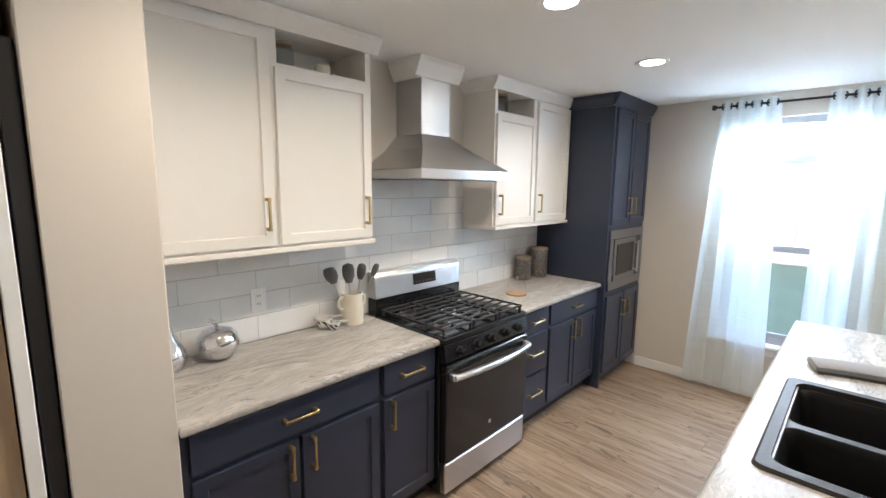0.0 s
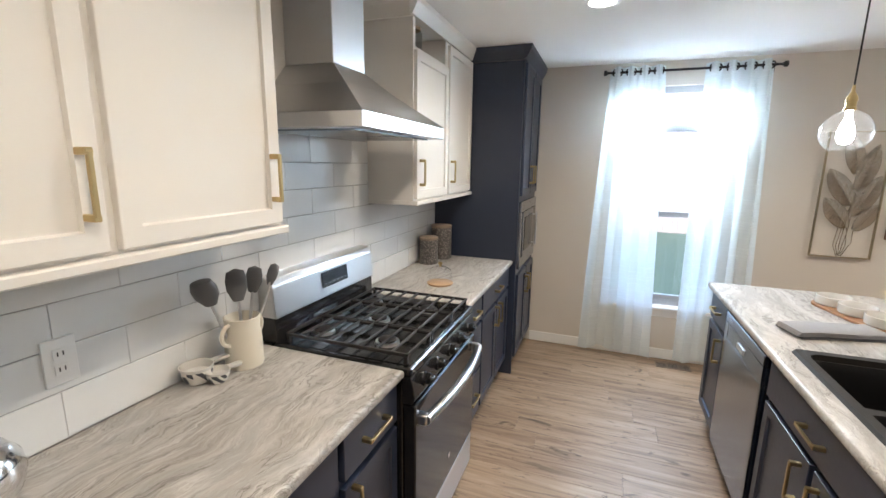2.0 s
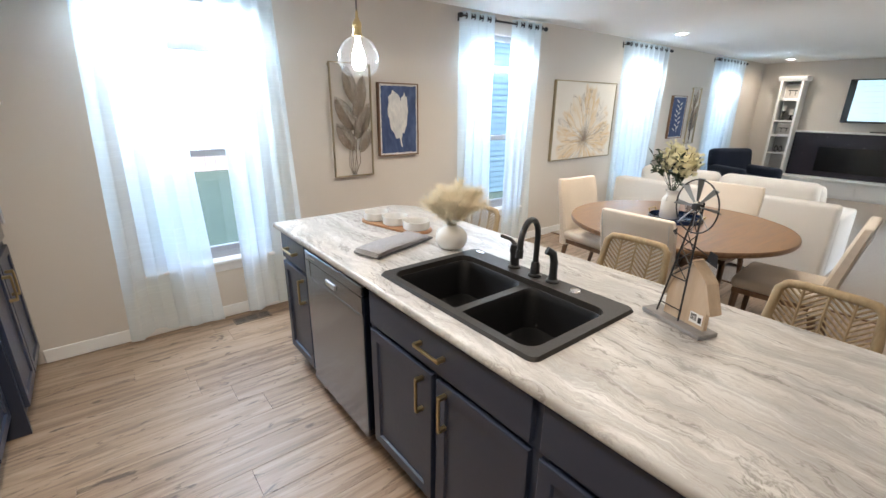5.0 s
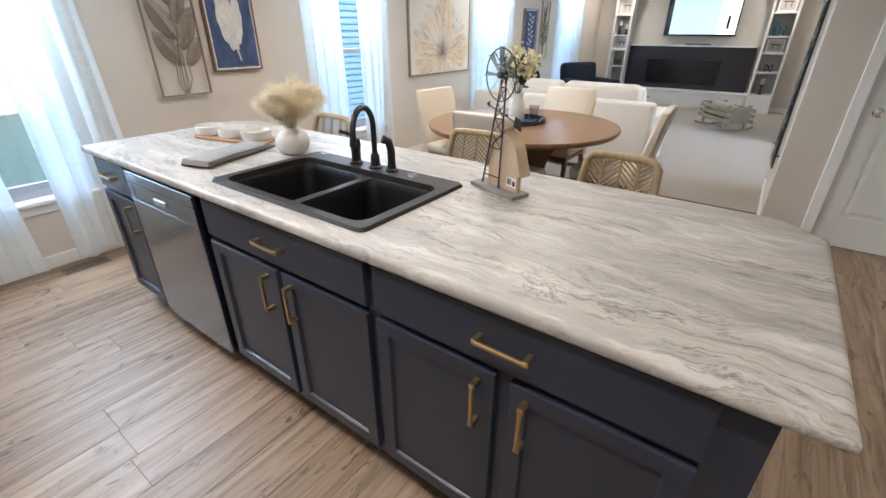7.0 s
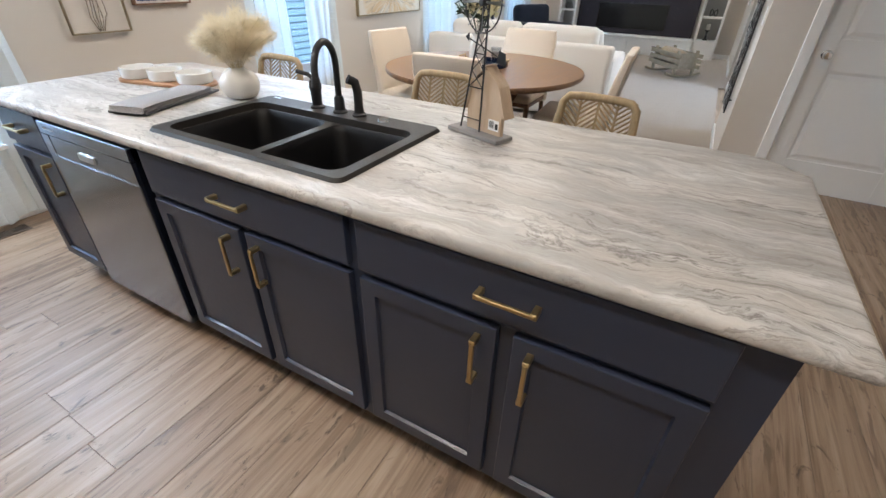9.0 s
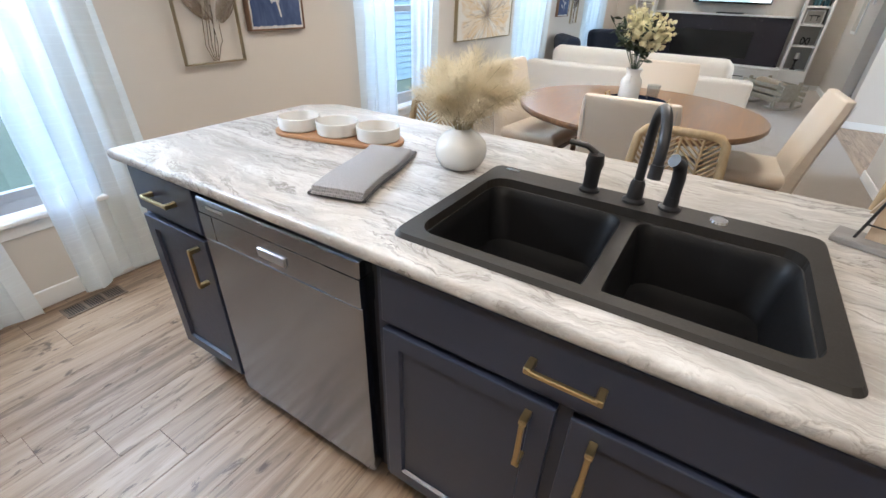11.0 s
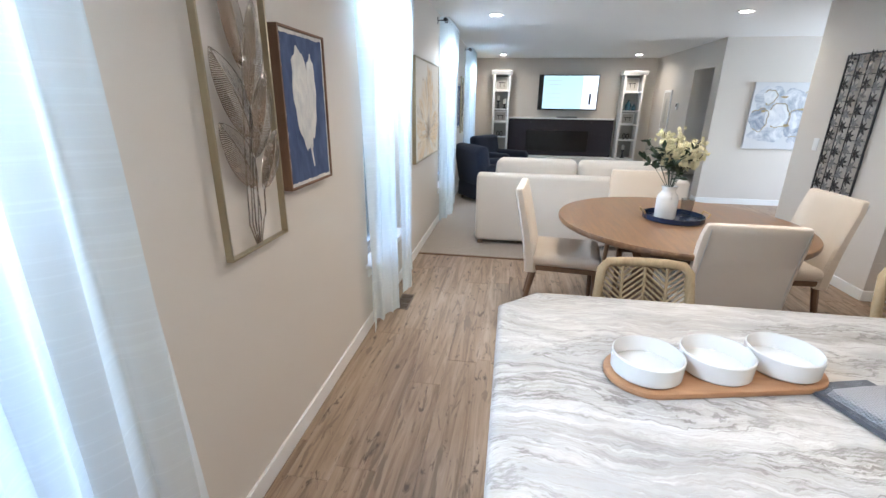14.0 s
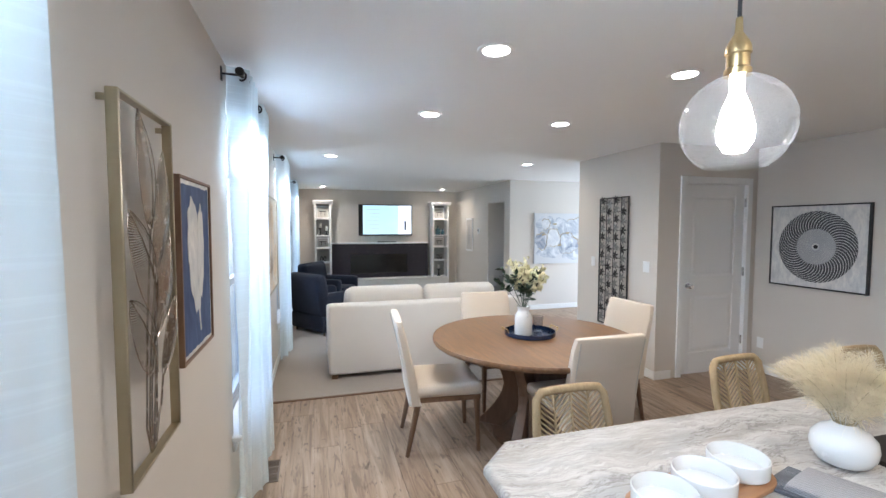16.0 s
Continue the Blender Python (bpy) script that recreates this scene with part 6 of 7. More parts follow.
def windmill_ornament():
    """A tabletop windmill before a barn-shaped board; local y runs along its base."""
    m = pose(0.855, 1.553, TOP, 0, 0, -18.5)
    w = thing("windmill_ornament", "black wire tabletop windmill on a barn-shaped wooden board", "ornament", (0.855, 1.553, TOP))
    part("base", moved(box(-0.04, 0.04, -0.097, 0.127, 0, 0.014, 0.002), m), M_GREYWOOD, w, "grey stained base")
    gable = [(-0.076, 0.014), (0.074, 0.014), (0.074, 0.095), (0.056, 0.16), (-0.001, 0.208), (-0.058, 0.16), (-0.076, 0.095)]
    part("barn_board", moved(prism(gable, 0.0, 0.016, "x", 0.001, 1), m), M_BARN, w, "raw plywood barn shape")
    ridge = [(0.089, 0.072), (0.059, 0.163), (-0.001, 0.213), (-0.061, 0.163), (-0.093, 0.072)]
    for (ya, za), (yb, zb) in zip(ridge, ridge[1:]):
        ln = math.hypot(yb - ya, zb - za)
        ny, nz = -(za - zb) / ln * -0.009, (ya - yb) / ln * 0.009
        part("barn_roof", moved(prism([(ya, za), (yb, zb), (yb + ny, zb + nz), (ya + ny, za + nz)], -0.006, 0.042, "x"), m), M_BARN, w, "slanting roof plank")
    feet = [(-0.012, 0.09), (-0.012, 0.004)]
    top = (-0.012, 0.004)
    bits = []
    for fx, fy in feet:
        bits.append(rod((fx, fy, 0.014), (top[0], top[1] + (0.008 if fy > 0.05 else -0.008), 0.40), 0.0032, 6))
    hs = [0.05 + 0.05 * i for i in range(7)]
    for i, z in enumerate(hs):
        f = z / 0.40
        a = 0.09 + (top[1] + 0.008 - 0.09) * f
        b = 0.004 - 0.008 * f
        f2 = min(1, (z + 0.05) / 0.40)
        a2 = 0.09 + (top[1] + 0.008 - 0.09) * f2
        b2 = 0.004 - 0.008 * f2
        if i % 2 == 0:
            bits.append(rod((-0.012, a, z), (-0.012, b, z), 0.002, 5))
        if i > 1:
            bits += [rod((-0.012, a, z), (-0.012, b2, z + 0.05), 0.0016, 5), rod((-0.012, b, z), (-0.012, a2, z + 0.05), 0.0016, 5)]
    part("tower", moved(join(*bits), m), M_BLACK_METAL, w, "black wire lattice tower")
    hub = m @ pose(-0.03, 0.004, 0.388, 0, 0, -6)
    ring = [(0.0, 0.078 * math.cos(q), 0.078 * math.sin(q)) for q in (2 * math.pi * i / 40 for i in range(40))]
    part("wheel_rim", moved(tube(ring, 0.0022, 5, True), hub), M_BLACK_METAL, w)
    part("hub", moved(lathe([(0, -0.01), (0.010, -0.008), (0.010, 0.012), (0, 0.014)], 14), hub @ pose(0, 0, 0, 0, 90, 0)), M_BLACK_METAL, w, "", True)
    for k in range(8):
        bm = prism([(-0.003, 0.015), (0.003, 0.015), (0.009, 0.082), (-0.009, 0.082)], -0.0008, 0.0008, "x")
        part("blade", moved(bm, hub @ pose(0, 0, 0, 45 * k, 0, 0) @ pose(0, 0, 0, 0, 0, 48)), M_TIN, w, "tin blade")
    part("vane", moved(join(rod((-0.012, 0.075, 0.29), (-0.012, -0.055, 0.25), 0.002, 5), prism([(-0.05, 0.235), (-0.085, 0.225), (-0.08, 0.262), (-0.055, 0.268)], -0.013, -0.011, "x"), prism([(0.07, 0.28), (0.085, 0.292), (0.07, 0.304)], -0.013, -0.011, "x")), m), M_BLACK_METAL, w)
    part("sticker", moved(box(-0.0015, -0.0003, -0.068, -0.024, 0.028, 0.062), m), M_TRIM, w, "white barcode sticker")
    part("barcode", moved(join(*[box(-0.0022, -0.0015, -0.030 - k * 0.0035, -0.0285 - k * 0.0035, 0.036, 0.058) for k in range(6)], box(-0.0022, -0.0015, -0.065, -0.054, 0.034, 0.052)), m), M_BLACK_METAL, w)


windmill_ornament()


# ---- on the dining table ----
def table_centre():
    x, y, z = 2.875, 2.475, 0.7655
    t = thing("serving_tray", "round navy tray with brass handles on the table", "tray", (x, y, z))
    part("pan", lathe([(0, 0), (0.185, 0), (0.19, 0.004), (0.19, 0.034), (0.184, 0.035), (0.182, 0.008), (0, 0.007)], 56, (x, y, z)), paint("navy_lacquer", (0.012, 0.022, 0.055), 0.2, 20.0, 0.01, 0.1), t, "", True)
    for s in (-1, 1):
        part("handle", tube([(x + 0.02 * s + dx, y + s * (0.186 + dy), z + 0.03 + dz) for dx, dy, dz in ((-0.05, 0, 0), (-0.05, 0.012, 0.026), (0.05, 0.012, 0.026), (0.05, 0, 0))], 0.0045, 6), M_BRASS, t, "brass handle", True)
    zt = z + 0.0075
    px, py = x + 0.0, y + 0.055
    p = thing("milk_can_vase", "white enamel milk-can vase on the tray", "vase", (px, py, zt))
    part("body", lathe([(r * 1.14, q * 1.15) for r, q in ((0, 0), (0.055, 0), (0.058, 0.005), (0.058, 0.115), (0.05, 0.135), (0.038, 0.15), (0.036, 0.165), (0.045, 0.185), (0.042, 0.186), (0.033, 0.165), (0.0, 0.15))], 36, (px, py, zt)), M_CERAMIC, p, "", True)
    for s in (-1, 1):
        part("ear", tube([(px + s * 0.060, py, zt + 0.135), (px + s * 0.078, py, zt + 0.15), (px + s * 0.073, py, zt + 0.17), (px + s * 0.045, py, zt + 0.172)], 0.004, 6), M_CERAMIC, p, "", True)
    f = thing("bouquet", "bouquet of cream blossoms and dark green leaves", "flowers", (px, py, zt + 0.175))
    rnd = random.Random(11)
    floret = bmesh.new()
    for i in range(6):
        bloom = leaf_shape(0.014, 0.0065, 0, 0.35)
        me = to_mesh("petal_shape", moved(bloom, pose(0, 0, 0, 0, 0, 60 * i) @ pose(0, 0, 0, 0, -30 - 25 * (i % 2), 0)), M_BLOSSOM)
        floret.from_mesh(me)
        bpy.data.meshes.remove(me)
    floret_mesh = to_mesh("blossom", floret, M_BLOSSOM)
    leaf_mesh = to_mesh("leaf", leaf_shape(0.055, 0.012), M_LEAF)
    base = Vector((px, py, zt + 0.175))
    for k in range(20):
        a, out = 2.4 * k + rnd.random() * 0.6, (0.04 + 0.13 * rnd.random()) if k % 5 < 3 else (0.12 + 0.15 * rnd.random())
        hgt = 0.39 - out * 0.85 + 0.08 * rnd.random()
        tip = base + Vector((out * math.cos(a), out * math.sin(a), hgt))
        mid = base.lerp(tip, 0.5) + Vector((0, 0, 0.03))
        path = [base.lerp(mid, i / 4) if i < 4 else mid.lerp(tip, (i - 4) / 4) for i in range(9)]
        part("stem", tube(path, 0.0018, 4), M_LEAF, f)
        if k % 5 < 3:
            for j in range(26):
                q = mid.lerp(tip, 0.0 + 1.05 * j / 25)
                o = new("blossom", floret_mesh)
                o.parent = f
                o.location = q + Vector((rnd.gauss(0, 0.017), rnd.gauss(0, 0.017), rnd.gauss(0, 0.008))) - f.location
                o.rotation_euler = (rnd.random() * 6, rnd.random() * 6, rnd.random() * 6)
                sc = 2.3 - 1.1 * j / 25
                o.scale = (sc, sc, sc)
        for j in range(16 if k % 5 >= 3 else 6):
            q = base.lerp(mid, 0.55 + 0.45 * rnd.random()) if k % 5 < 3 else mid.lerp(tip, rnd.random() * 1.05)
            o = new("leaf", leaf_mesh)
            o.parent = f
            o.location = q - f.location
            o.rotation_euler = (rnd.uniform(-0.9, 0.9), rnd.uniform(-1.2, 0.4), rnd.random() * 6.28)
    gx, gy = x + 0.03, y - 0.085
    c = thing("tumbler", "clear ribbed glass tumbler on the tray", "glass", (gx, gy, zt))
    b = part("glass_body", lathe([(0, 0.004), (0.03, 0.004), (0.034, 0.008), (0.042, 0.125), (0.04, 0.125), (0.031, 0.012), (0, 0.011)], 12, (gx, gy, zt)), M_TUMBLER, c)
    b.visible_shadow = False


def leaf_shape(length, width, ribs=0, lift=0.12):
    """A pointed leaf from the origin along +x, its face to +z."""
    bm = bmesh.new()
    n = max(8, ribs * 2)
    rows = []
    for i in range(n + 1):
        f = i / n
        hw = width * math.sin(math.pi * min(1, f * 0.97 + 0.03)) ** 0.8
        z = lift * length * math.sin(math.pi * f)
        r = (0.0022 if i % 2 else -0.0008) if ribs else 0.0
        rows.append([bm.verts.new((f * length - 0.25 * hw * s * s, s * hw, z - 0.25 * hw * s * s + r * (1 if s else 0))) for s in (-1, -0.5, 0, 0.5, 1)])
    for p, q in zip(rows, rows[1:]):
        for j in range(4):
            bm.faces.new((p[j], q[j], q[j + 1], p[j + 1]))
    return bm


M_BLOSSOM = paint("cream_blossom", (0.82, 0.77, 0.52), 0.7, 60.0, 0.05, 0.15)
M_LEAF = paint("dark_green_leaf", (0.035, 0.06, 0.032), 0.5, 60.0, 0.1, 0.3)
M_TUMBLER = make_glass("tumbler_glass", 0.03, (0.84, 0.86, 0.88), 1.6)
table_centre()


# ---- pictures ----
M_GOLD = metal("pale_gold_frame", (0.42, 0.365, 0.25), 0.34)
M_LEAFMETAL = metal("champagne_metal_leaf", (0.43, 0.385, 0.33), 0.26)
M_WOODFRAME = wood("walnut_frame", (0.13, 0.07, 0.04), (0.26, 0.15, 0.085), "Z", 1.0, 0.5)


def slotted_leaf(length, width):
    """A pressed metal leaf along +x: a midrib, an edge wire and a comb of fine ribs with slits between."""
    def half(f):
        return width * math.sin(math.pi * min(1.0, 0.04 + 0.96 * f)) ** 0.75

    def rise(f, u):
        return 0.05 * length * math.sin(math.pi * f) - 0.16 * half(f) * u * u

    bits = [tube([(length * f, 0, rise(f, 0) + 0.001) for f in (0, 0.25, 0.5, 0.75, 1.0)], 0.0018, 5)]
    for sd in (-1, 1):
        bits.append(tube([(length * f, sd * half(f), rise(f, 1)) for f in (i / 14 for i in range(15))], 0.0013, 4))
    bm = bmesh.new()
    n = int(length / 0.0062)
    for i in range(n):
        f = (i + 0.5) / n * 0.93
        g = min(1.0, f + 0.07)
        for sd in (-1, 1):
            rows = []
            for u in (0.0, 0.5, 1.0):
                e = f + (g - f) * u
                for t in (-0.0020, 0.0020):
                    rows.append(bm.verts.new((length * e + t, sd * half(e) * u, rise(e, u) + (0.0012 if t > 0 else 0.0))))
            bm.faces.new((rows[0], rows[1], rows[3], rows[2]))
            bm.faces.new((rows[2], rows[3], rows[5], rows[4]))
    return join(*bits, bm)


def leaf_art(x0, x1, z0, z1, flip=False):
    """Pressed metal leaves in a slim frame, standing off the north wall."""
    a = thing("leaf_wall_art", "champagne metal leaf sculpture in a slim gold frame", "wall art", ((x0 + x1) / 2, WALL_Y, z0), "metal leaf art")
    y0, y1, t = WALL_Y - 0.042, WALL_Y - 0.016, 0.008
    part("frame", join(box(x0, x0 + t, y0, y1, z0, z1, 0.002), box(x1 - t, x1, y0, y1, z0, z1, 0.002), box(x0 + t, x1 - t, y0, y1, z0, z0 + t, 0.002), box(x0 + t, x1 - t, y0, y1, z1 - t, z1, 0.002),
                       box(x0 + 0.001, x0 + 0.007, y1, WALL_Y, z1 - 0.03, z1 - 0.015), box(x1 - 0.007, x1 - 0.001, y1, WALL_Y, z1 - 0.03, z1 - 0.015)), M_GOLD, a, "slim pale gold frame")
    cx, w, h = (x0 + x1) / 2, x1 - x0, z1 - z0
    s = -1 if flip else 1
    # base (across, up) and tip (across, up) in parts of the frame, and half width
    specs = [(0.55, 0.66, 0.36, 0.985, 0.056), (0.58, 0.53, 0.80, 0.90, 0.056), (0.54, 0.42, 0.09, 0.71, 0.066), (0.58, 0.34, 0.93, 0.66, 0.062), (0.54, 0.24, 0.10, 0.48, 0.062), (0.64, 0.22, 0.97, 0.44, 0.05)]
    for k, (bx, bz, tx, tz, wd) in enumerate(specs):
        if flip:
            bx, tx = 1 - bx, 1 - tx
        px, pz = x0 + bx * w, z0 + bz * h
        qx, qz = x0 + tx * w, z0 + tz * h
        place = pose(px, y0 + 0.010 - 0.004 * (k % 3), pz, 90, 0, 0) @ pose(0, 0, 0, 0, 0, math.degrees(math.atan2(qz - pz, qx - px)))
        leaf = part("leaf", moved(slotted_leaf(math.hypot(qx - px, qz - pz), wd), place), M_LEAFMETAL, a)
        gx = cx + 0.012 * (k - 2.5) * 0.5
        curve = [(gx, y0 + 0.016, z0 + 0.012), (gx + s * 0.012 * (k - 2.5), y0 + 0.015, z0 + 0.10 * h), ((gx + px) / 2 + s * 0.010 * (k - 2.5), y0 + 0.014, z0 + 0.55 * bz * h), (px, y0 + 0.012 - 0.004 * (k % 3), pz)]
        part("stem", tube(curve, 0.0026, 6), M_LEAFMETAL, a)


leaf_art(1.025, 1.388, 0.992, 1.888)
leaf_art(7.37, 7.68, 0.992, 1.888, True)
def make_brushed(name, shade, light, scale):
    """Gouache laid on in uneven strokes."""
    n = Nodes(name, 0.7)
    a, b = n.noise(scale, 6, n.map((1.0, 1.0, 0.45)), 0.65, 1.2), n.noise(scale * 6, 4, n.map((1.0, 1.0, 0.3)))
    n.bump(b, 0.25, 0.002)
    return n.done(n.ramp(n.maths("ADD", n.maths("MULTIPLY", a, 0.75), n.maths("MULTIPLY", b, 0.25)), [(0.36, shade), (0.50, tuple((p + q) / 2 for p, q in zip(shade, light))), (0.62, light)]))


M_NAVYART = make_brushed("navy_painted_paper", (0.020, 0.042, 0.125), (0.075, 0.115, 0.235), 7.0)
M_WHITEART = make_brushed("white_painted_paper", (0.50, 0.50, 0.51), (0.74, 0.72, 0.68), 11.0)


def feather_picture(x0, x1, z0, z1, sprig=False):
    a = thing("feather_picture", "navy painting of a curling white sprig in a walnut frame" if sprig else "navy painting of a white feather in a walnut frame", "picture", ((x0 + x1) / 2, WALL_Y, z0), "feather pictures")
    y0 = WALL_Y - 0.04
    part("frame", join(box(x0, x0 + 0.01, y0, WALL_Y, z0, z1, 0.001), box(x1 - 0.01, x1, y0, WALL_Y, z0, z1, 0.001), box(x0 + 0.01, x1 - 0.01, y0, WALL_Y, z0, z0 + 0.01, 0.001), box(x0 + 0.01, x1 - 0.01, y0, WALL_Y, z1 - 0.01, z1, 0.001)), M_WOODFRAME, a)
    part("paper_edge", box(x0 + 0.01, x1 - 0.01, y0 + 0.008, WALL_Y, z0 + 0.01, z1 - 0.01), M_WHITEART, a, "deckled white paper edge")
    rnd = random.Random(3)
    cx, cz, w, h = (x0 + x1) / 2, (z0 + z1) / 2, x1 - x0, z1 - z0
    pts = []
    for i in range(80):
        f = i / 20
        k, u = int(f), f - int(f)
        p = [(-0.44 + 0.88 * u, -0.46), (0.44, -0.46 + 0.92 * u), (0.44 - 0.88 * u, 0.46), (-0.44, 0.46 - 0.92 * u)][k]
        pts.append((cx + p[0] * w + rnd.uniform(-1, 1) * 0.003, cz + p[1] * h + rnd.uniform(-1, 1) * 0.003))
    part("navy_field", prism(pts, y0 + 0.0065, y0 + 0.008, "y"), M_NAVYART, a)
    strokes = ((-0.03, 0.04, 0.078, 0.20, 8), (0.045, 0.05, 0.045, 0.165, -4))
    if sprig:
        strokes = [(0.022 * math.sin(0.9 * k) + (0.05 if k % 2 else -0.05), 0.24 - 0.036 * k, 0.05, 0.012, 28 if k % 2 else -28) for k in range(13)]
    for dx, dz, rx, rz, tilt in strokes:
        e = []
        for i in range(60):
            q = 2 * math.pi * i / 60
            j = 1 + 0.05 * math.sin(9 * q) + rnd.uniform(-0.03, 0.03)
            px, pz = rx * math.cos(q) * j, rz * math.sin(q) * j
            c, s = math.cos(radians(tilt)), math.sin(radians(tilt))
            e.append((cx + dx + c * px - s * pz, cz + dz + s * px + c * pz))
        part("feather", prism(e, y0 + 0.005 - 0.0006 * (dx > 0), y0 + 0.0063, "y"), M_WHITEART, a)
    part("quill", prism([(cx + 0.0, cz - 0.14), (cx + 0.015, cz - 0.14), (cx + 0.034, cz - 0.235), (cx + 0.024, cz - 0.235)], y0 + 0.005, y0 + 0.0063, "y"), M_WHITEART, a)


feather_picture(1.455, 1.865, 1.14, 1.752)
feather_picture(6.72, 7.20, 1.10, 1.752, True)


def flower_painting():
    x0, x1, z0, z1 = 3.82, 5.09, 0.935, 1.868
    y0 = WALL_Y - 0.035
    a = thing("flower_painting", "large canvas of a gold and grey flower in gold frame", "picture", ((x0 + x1) / 2, WALL_Y, z0))
    part("frame", join(box(x0, x0 + 0.012, y0, WALL_Y, z0, z1), box(x1 - 0.012, x1, y0, WALL_Y, z0, z1), box(x0 + 0.012, x1 - 0.012, y0, WALL_Y, z0, z0 + 0.012), box(x0 + 0.012, x1 - 0.012, y0, WALL_Y, z1 - 0.012, z1)), M_GOLD, a)
    part("canvas", box(x0 + 0.012, x1 - 0.012, y0 + 0.008, WALL_Y, z0 + 0.012, z1 - 0.012), make_flower_paint(4.47 - (x0 + x1) / 2, 1.16 - z0), a, "ivory canvas with brushed ochre and grey petals")


def make_flower_paint(cx, cz):
    """Brush strokes fanning out from a dark heart at (cx, cz) on an ivory ground."""
    n = Nodes("brushed_flower_paint", 0.75)
    sep = n.t.nodes.new("ShaderNodeSeparateXYZ")
    n.t.links.new(n.co, sep.inputs[0])
    wob = n.noise(5.0, 4)
    dx = n.maths("ADD", n.maths("SUBTRACT", sep.outputs["X"], cx), n.maths("MULTIPLY", n.maths("SUBTRACT", wob, 0.5), 0.10))
    dz = n.maths("ADD", n.maths("SUBTRACT", sep.outputs["Z"], cz), n.maths("MULTIPLY", n.maths("SUBTRACT", n.noise(4.0, 4), 0.5), 0.10))
    r = n.maths("SQRT", n.maths("ADD", n.maths("MULTIPLY", dx, dx), n.maths("MULTIPLY", dz, dz)))
    ang = n.maths("ARCTAN2", dx, dz)

    def polar(ka, kr):
        v = n.t.nodes.new("ShaderNodeCombineXYZ")
        n.put(v, "X", n.maths("MULTIPLY", ang, ka))
        n.put(v, "Y", n.maths("MULTIPLY", r, kr))
        return v.outputs[0]

    petals = n.noise(1.0, 4, polar(2.6, 1.6), 0.5, 0.6)
    streak = n.noise(1.0, 5, polar(16.0, 3.0), 0.6, 0.4)
    rim = n.maths("ABSOLUTE", n.maths("SUBTRACT", n.noise(1.0, 3, polar(3.4, 2.4), 0.5, 0.8), 0.5))
    c = n.ramp(petals, [(0.34, (0.46, 0.43, 0.40)), (0.43, (0.68, 0.63, 0.56)), (0.50, (0.62, 0.45, 0.25)), (0.56, (0.66, 0.54, 0.38)), (0.64, (0.70, 0.66, 0.60))])
    c = n.mix(n.ramp(streak, [(0.42, (0, 0, 0)), (0.62, (0.5, 0.5, 0.5))]), c, (0.72, 0.69, 0.63))
    c = n.mix(n.ramp(rim, [(0.0, (0.65, 0.65, 0.65)), (0.022, (0, 0, 0))]), c, (0.30, 0.26, 0.23))
    edge = n.maths("ADD", r, n.maths("ADD", n.maths("MULTIPLY", n.maths("SUBTRACT", n.noise(1.0, 3, polar(3.0, 0.6)), 0.5), 0.5), n.maths("MULTIPLY", n.maths("ABSOLUTE", ang), 0.055)))
    c = n.mix(n.ramp(edge, [(0.60, (0, 0, 0)), (0.66, (1, 1, 1))]), c, (0.70, 0.67, 0.61))
    heart = n.maths("ADD", n.maths("MULTIPLY", r, 1.5), n.maths("ADD", n.maths("MULTIPLY", n.noise(1.0, 4, polar(15.0, 1.2), 0.6), 0.55), n.maths("MULTIPLY", n.maths("ABSOLUTE", ang), 0.05)))
    c = n.mix(n.ramp(heart, [(0.36, (0.9, 0.9, 0.9)), (0.60, (0, 0, 0))]), c, (0.15, 0.105, 0.075))
    n.bump(streak, 0.3, 0.002)
    return n.done(c)


flower_painting()


def spiral_picture():
    x0, x1, z0, z1, y = 2.50, 3.36, 0.985, 1.80, -0.62
    a = thing("spiral_picture", "framed black and grey spiral disc on white canvas", "picture", ((x0 + x1) / 2, y, z0))
    y1 = y + 0.035
    part("frame", join(box(x0, x0 + 0.014, y, y1, z0, z1, 0.001), box(x1 - 0.014, x1, y, y1, z0, z1, 0.001), box(x0 + 0.014, x1 - 0.014, y, y1, z0, z0 + 0.014, 0.001), box(x0 + 0.014, x1 - 0.014, y, y1, z1 - 0.014, z1, 0.001)), M_BLACK_METAL, a)
    part("canvas", box(x0 + 0.014, x1 - 0.014, y, y1 - 0.008, z0 + 0.014, z1 - 0.014), M_WHITEART, a)
    cx, cz, n = (x0 + x1) / 2, (z0 + z1) / 2, 52
    dark, mid = paint("charcoal_ink", (0.085, 0.088, 0.096), 0.7, 30.0, 0.1, 0.4), paint("silver_ink", (0.40, 0.405, 0.42), 0.6, 30.0, 0.1, 0.2)
    for rad0, rad1, swirl, mat, name in ((0.17, 0.345, 0.55, dark, "outer_blade"), (0.035, 0.175, -0.75, mid, "inner_blade")):
        out = []
        for s, e in ((0.0, 1), (0.74, -1)):
            for i in (range(9) if e > 0 else range(8, -1, -1)):
                f = i / 8
                q = (2 * math.pi / n) * s + swirl * f * f
                r = rad0 + (rad1 - rad0) * f
                out.append((r * math.cos(q), r * math.sin(q)))
        me = to_mesh(name, prism([(p, q) for p, q in out], 0.0, 0.0015, "y"), mat)
        for k in range(n):
            o = new(name, me)
            o.parent = a
            o.matrix_basis = Matrix.Translation((cx - a.location.x, y1 - 0.0078 - a.location.y, cz - a.location.z)) @ pose(0, 0, 0, 0, -360 / n * k, 0)
    part("centre_dot", moved(lathe([(0, 0), (0.02, 0), (0.02, 0.002), (0, 0.002)], 20), pose(cx, y1 - 0.008, cz, -90, 0, 0)), M_BLACK_METAL, a)


spiral_picture()


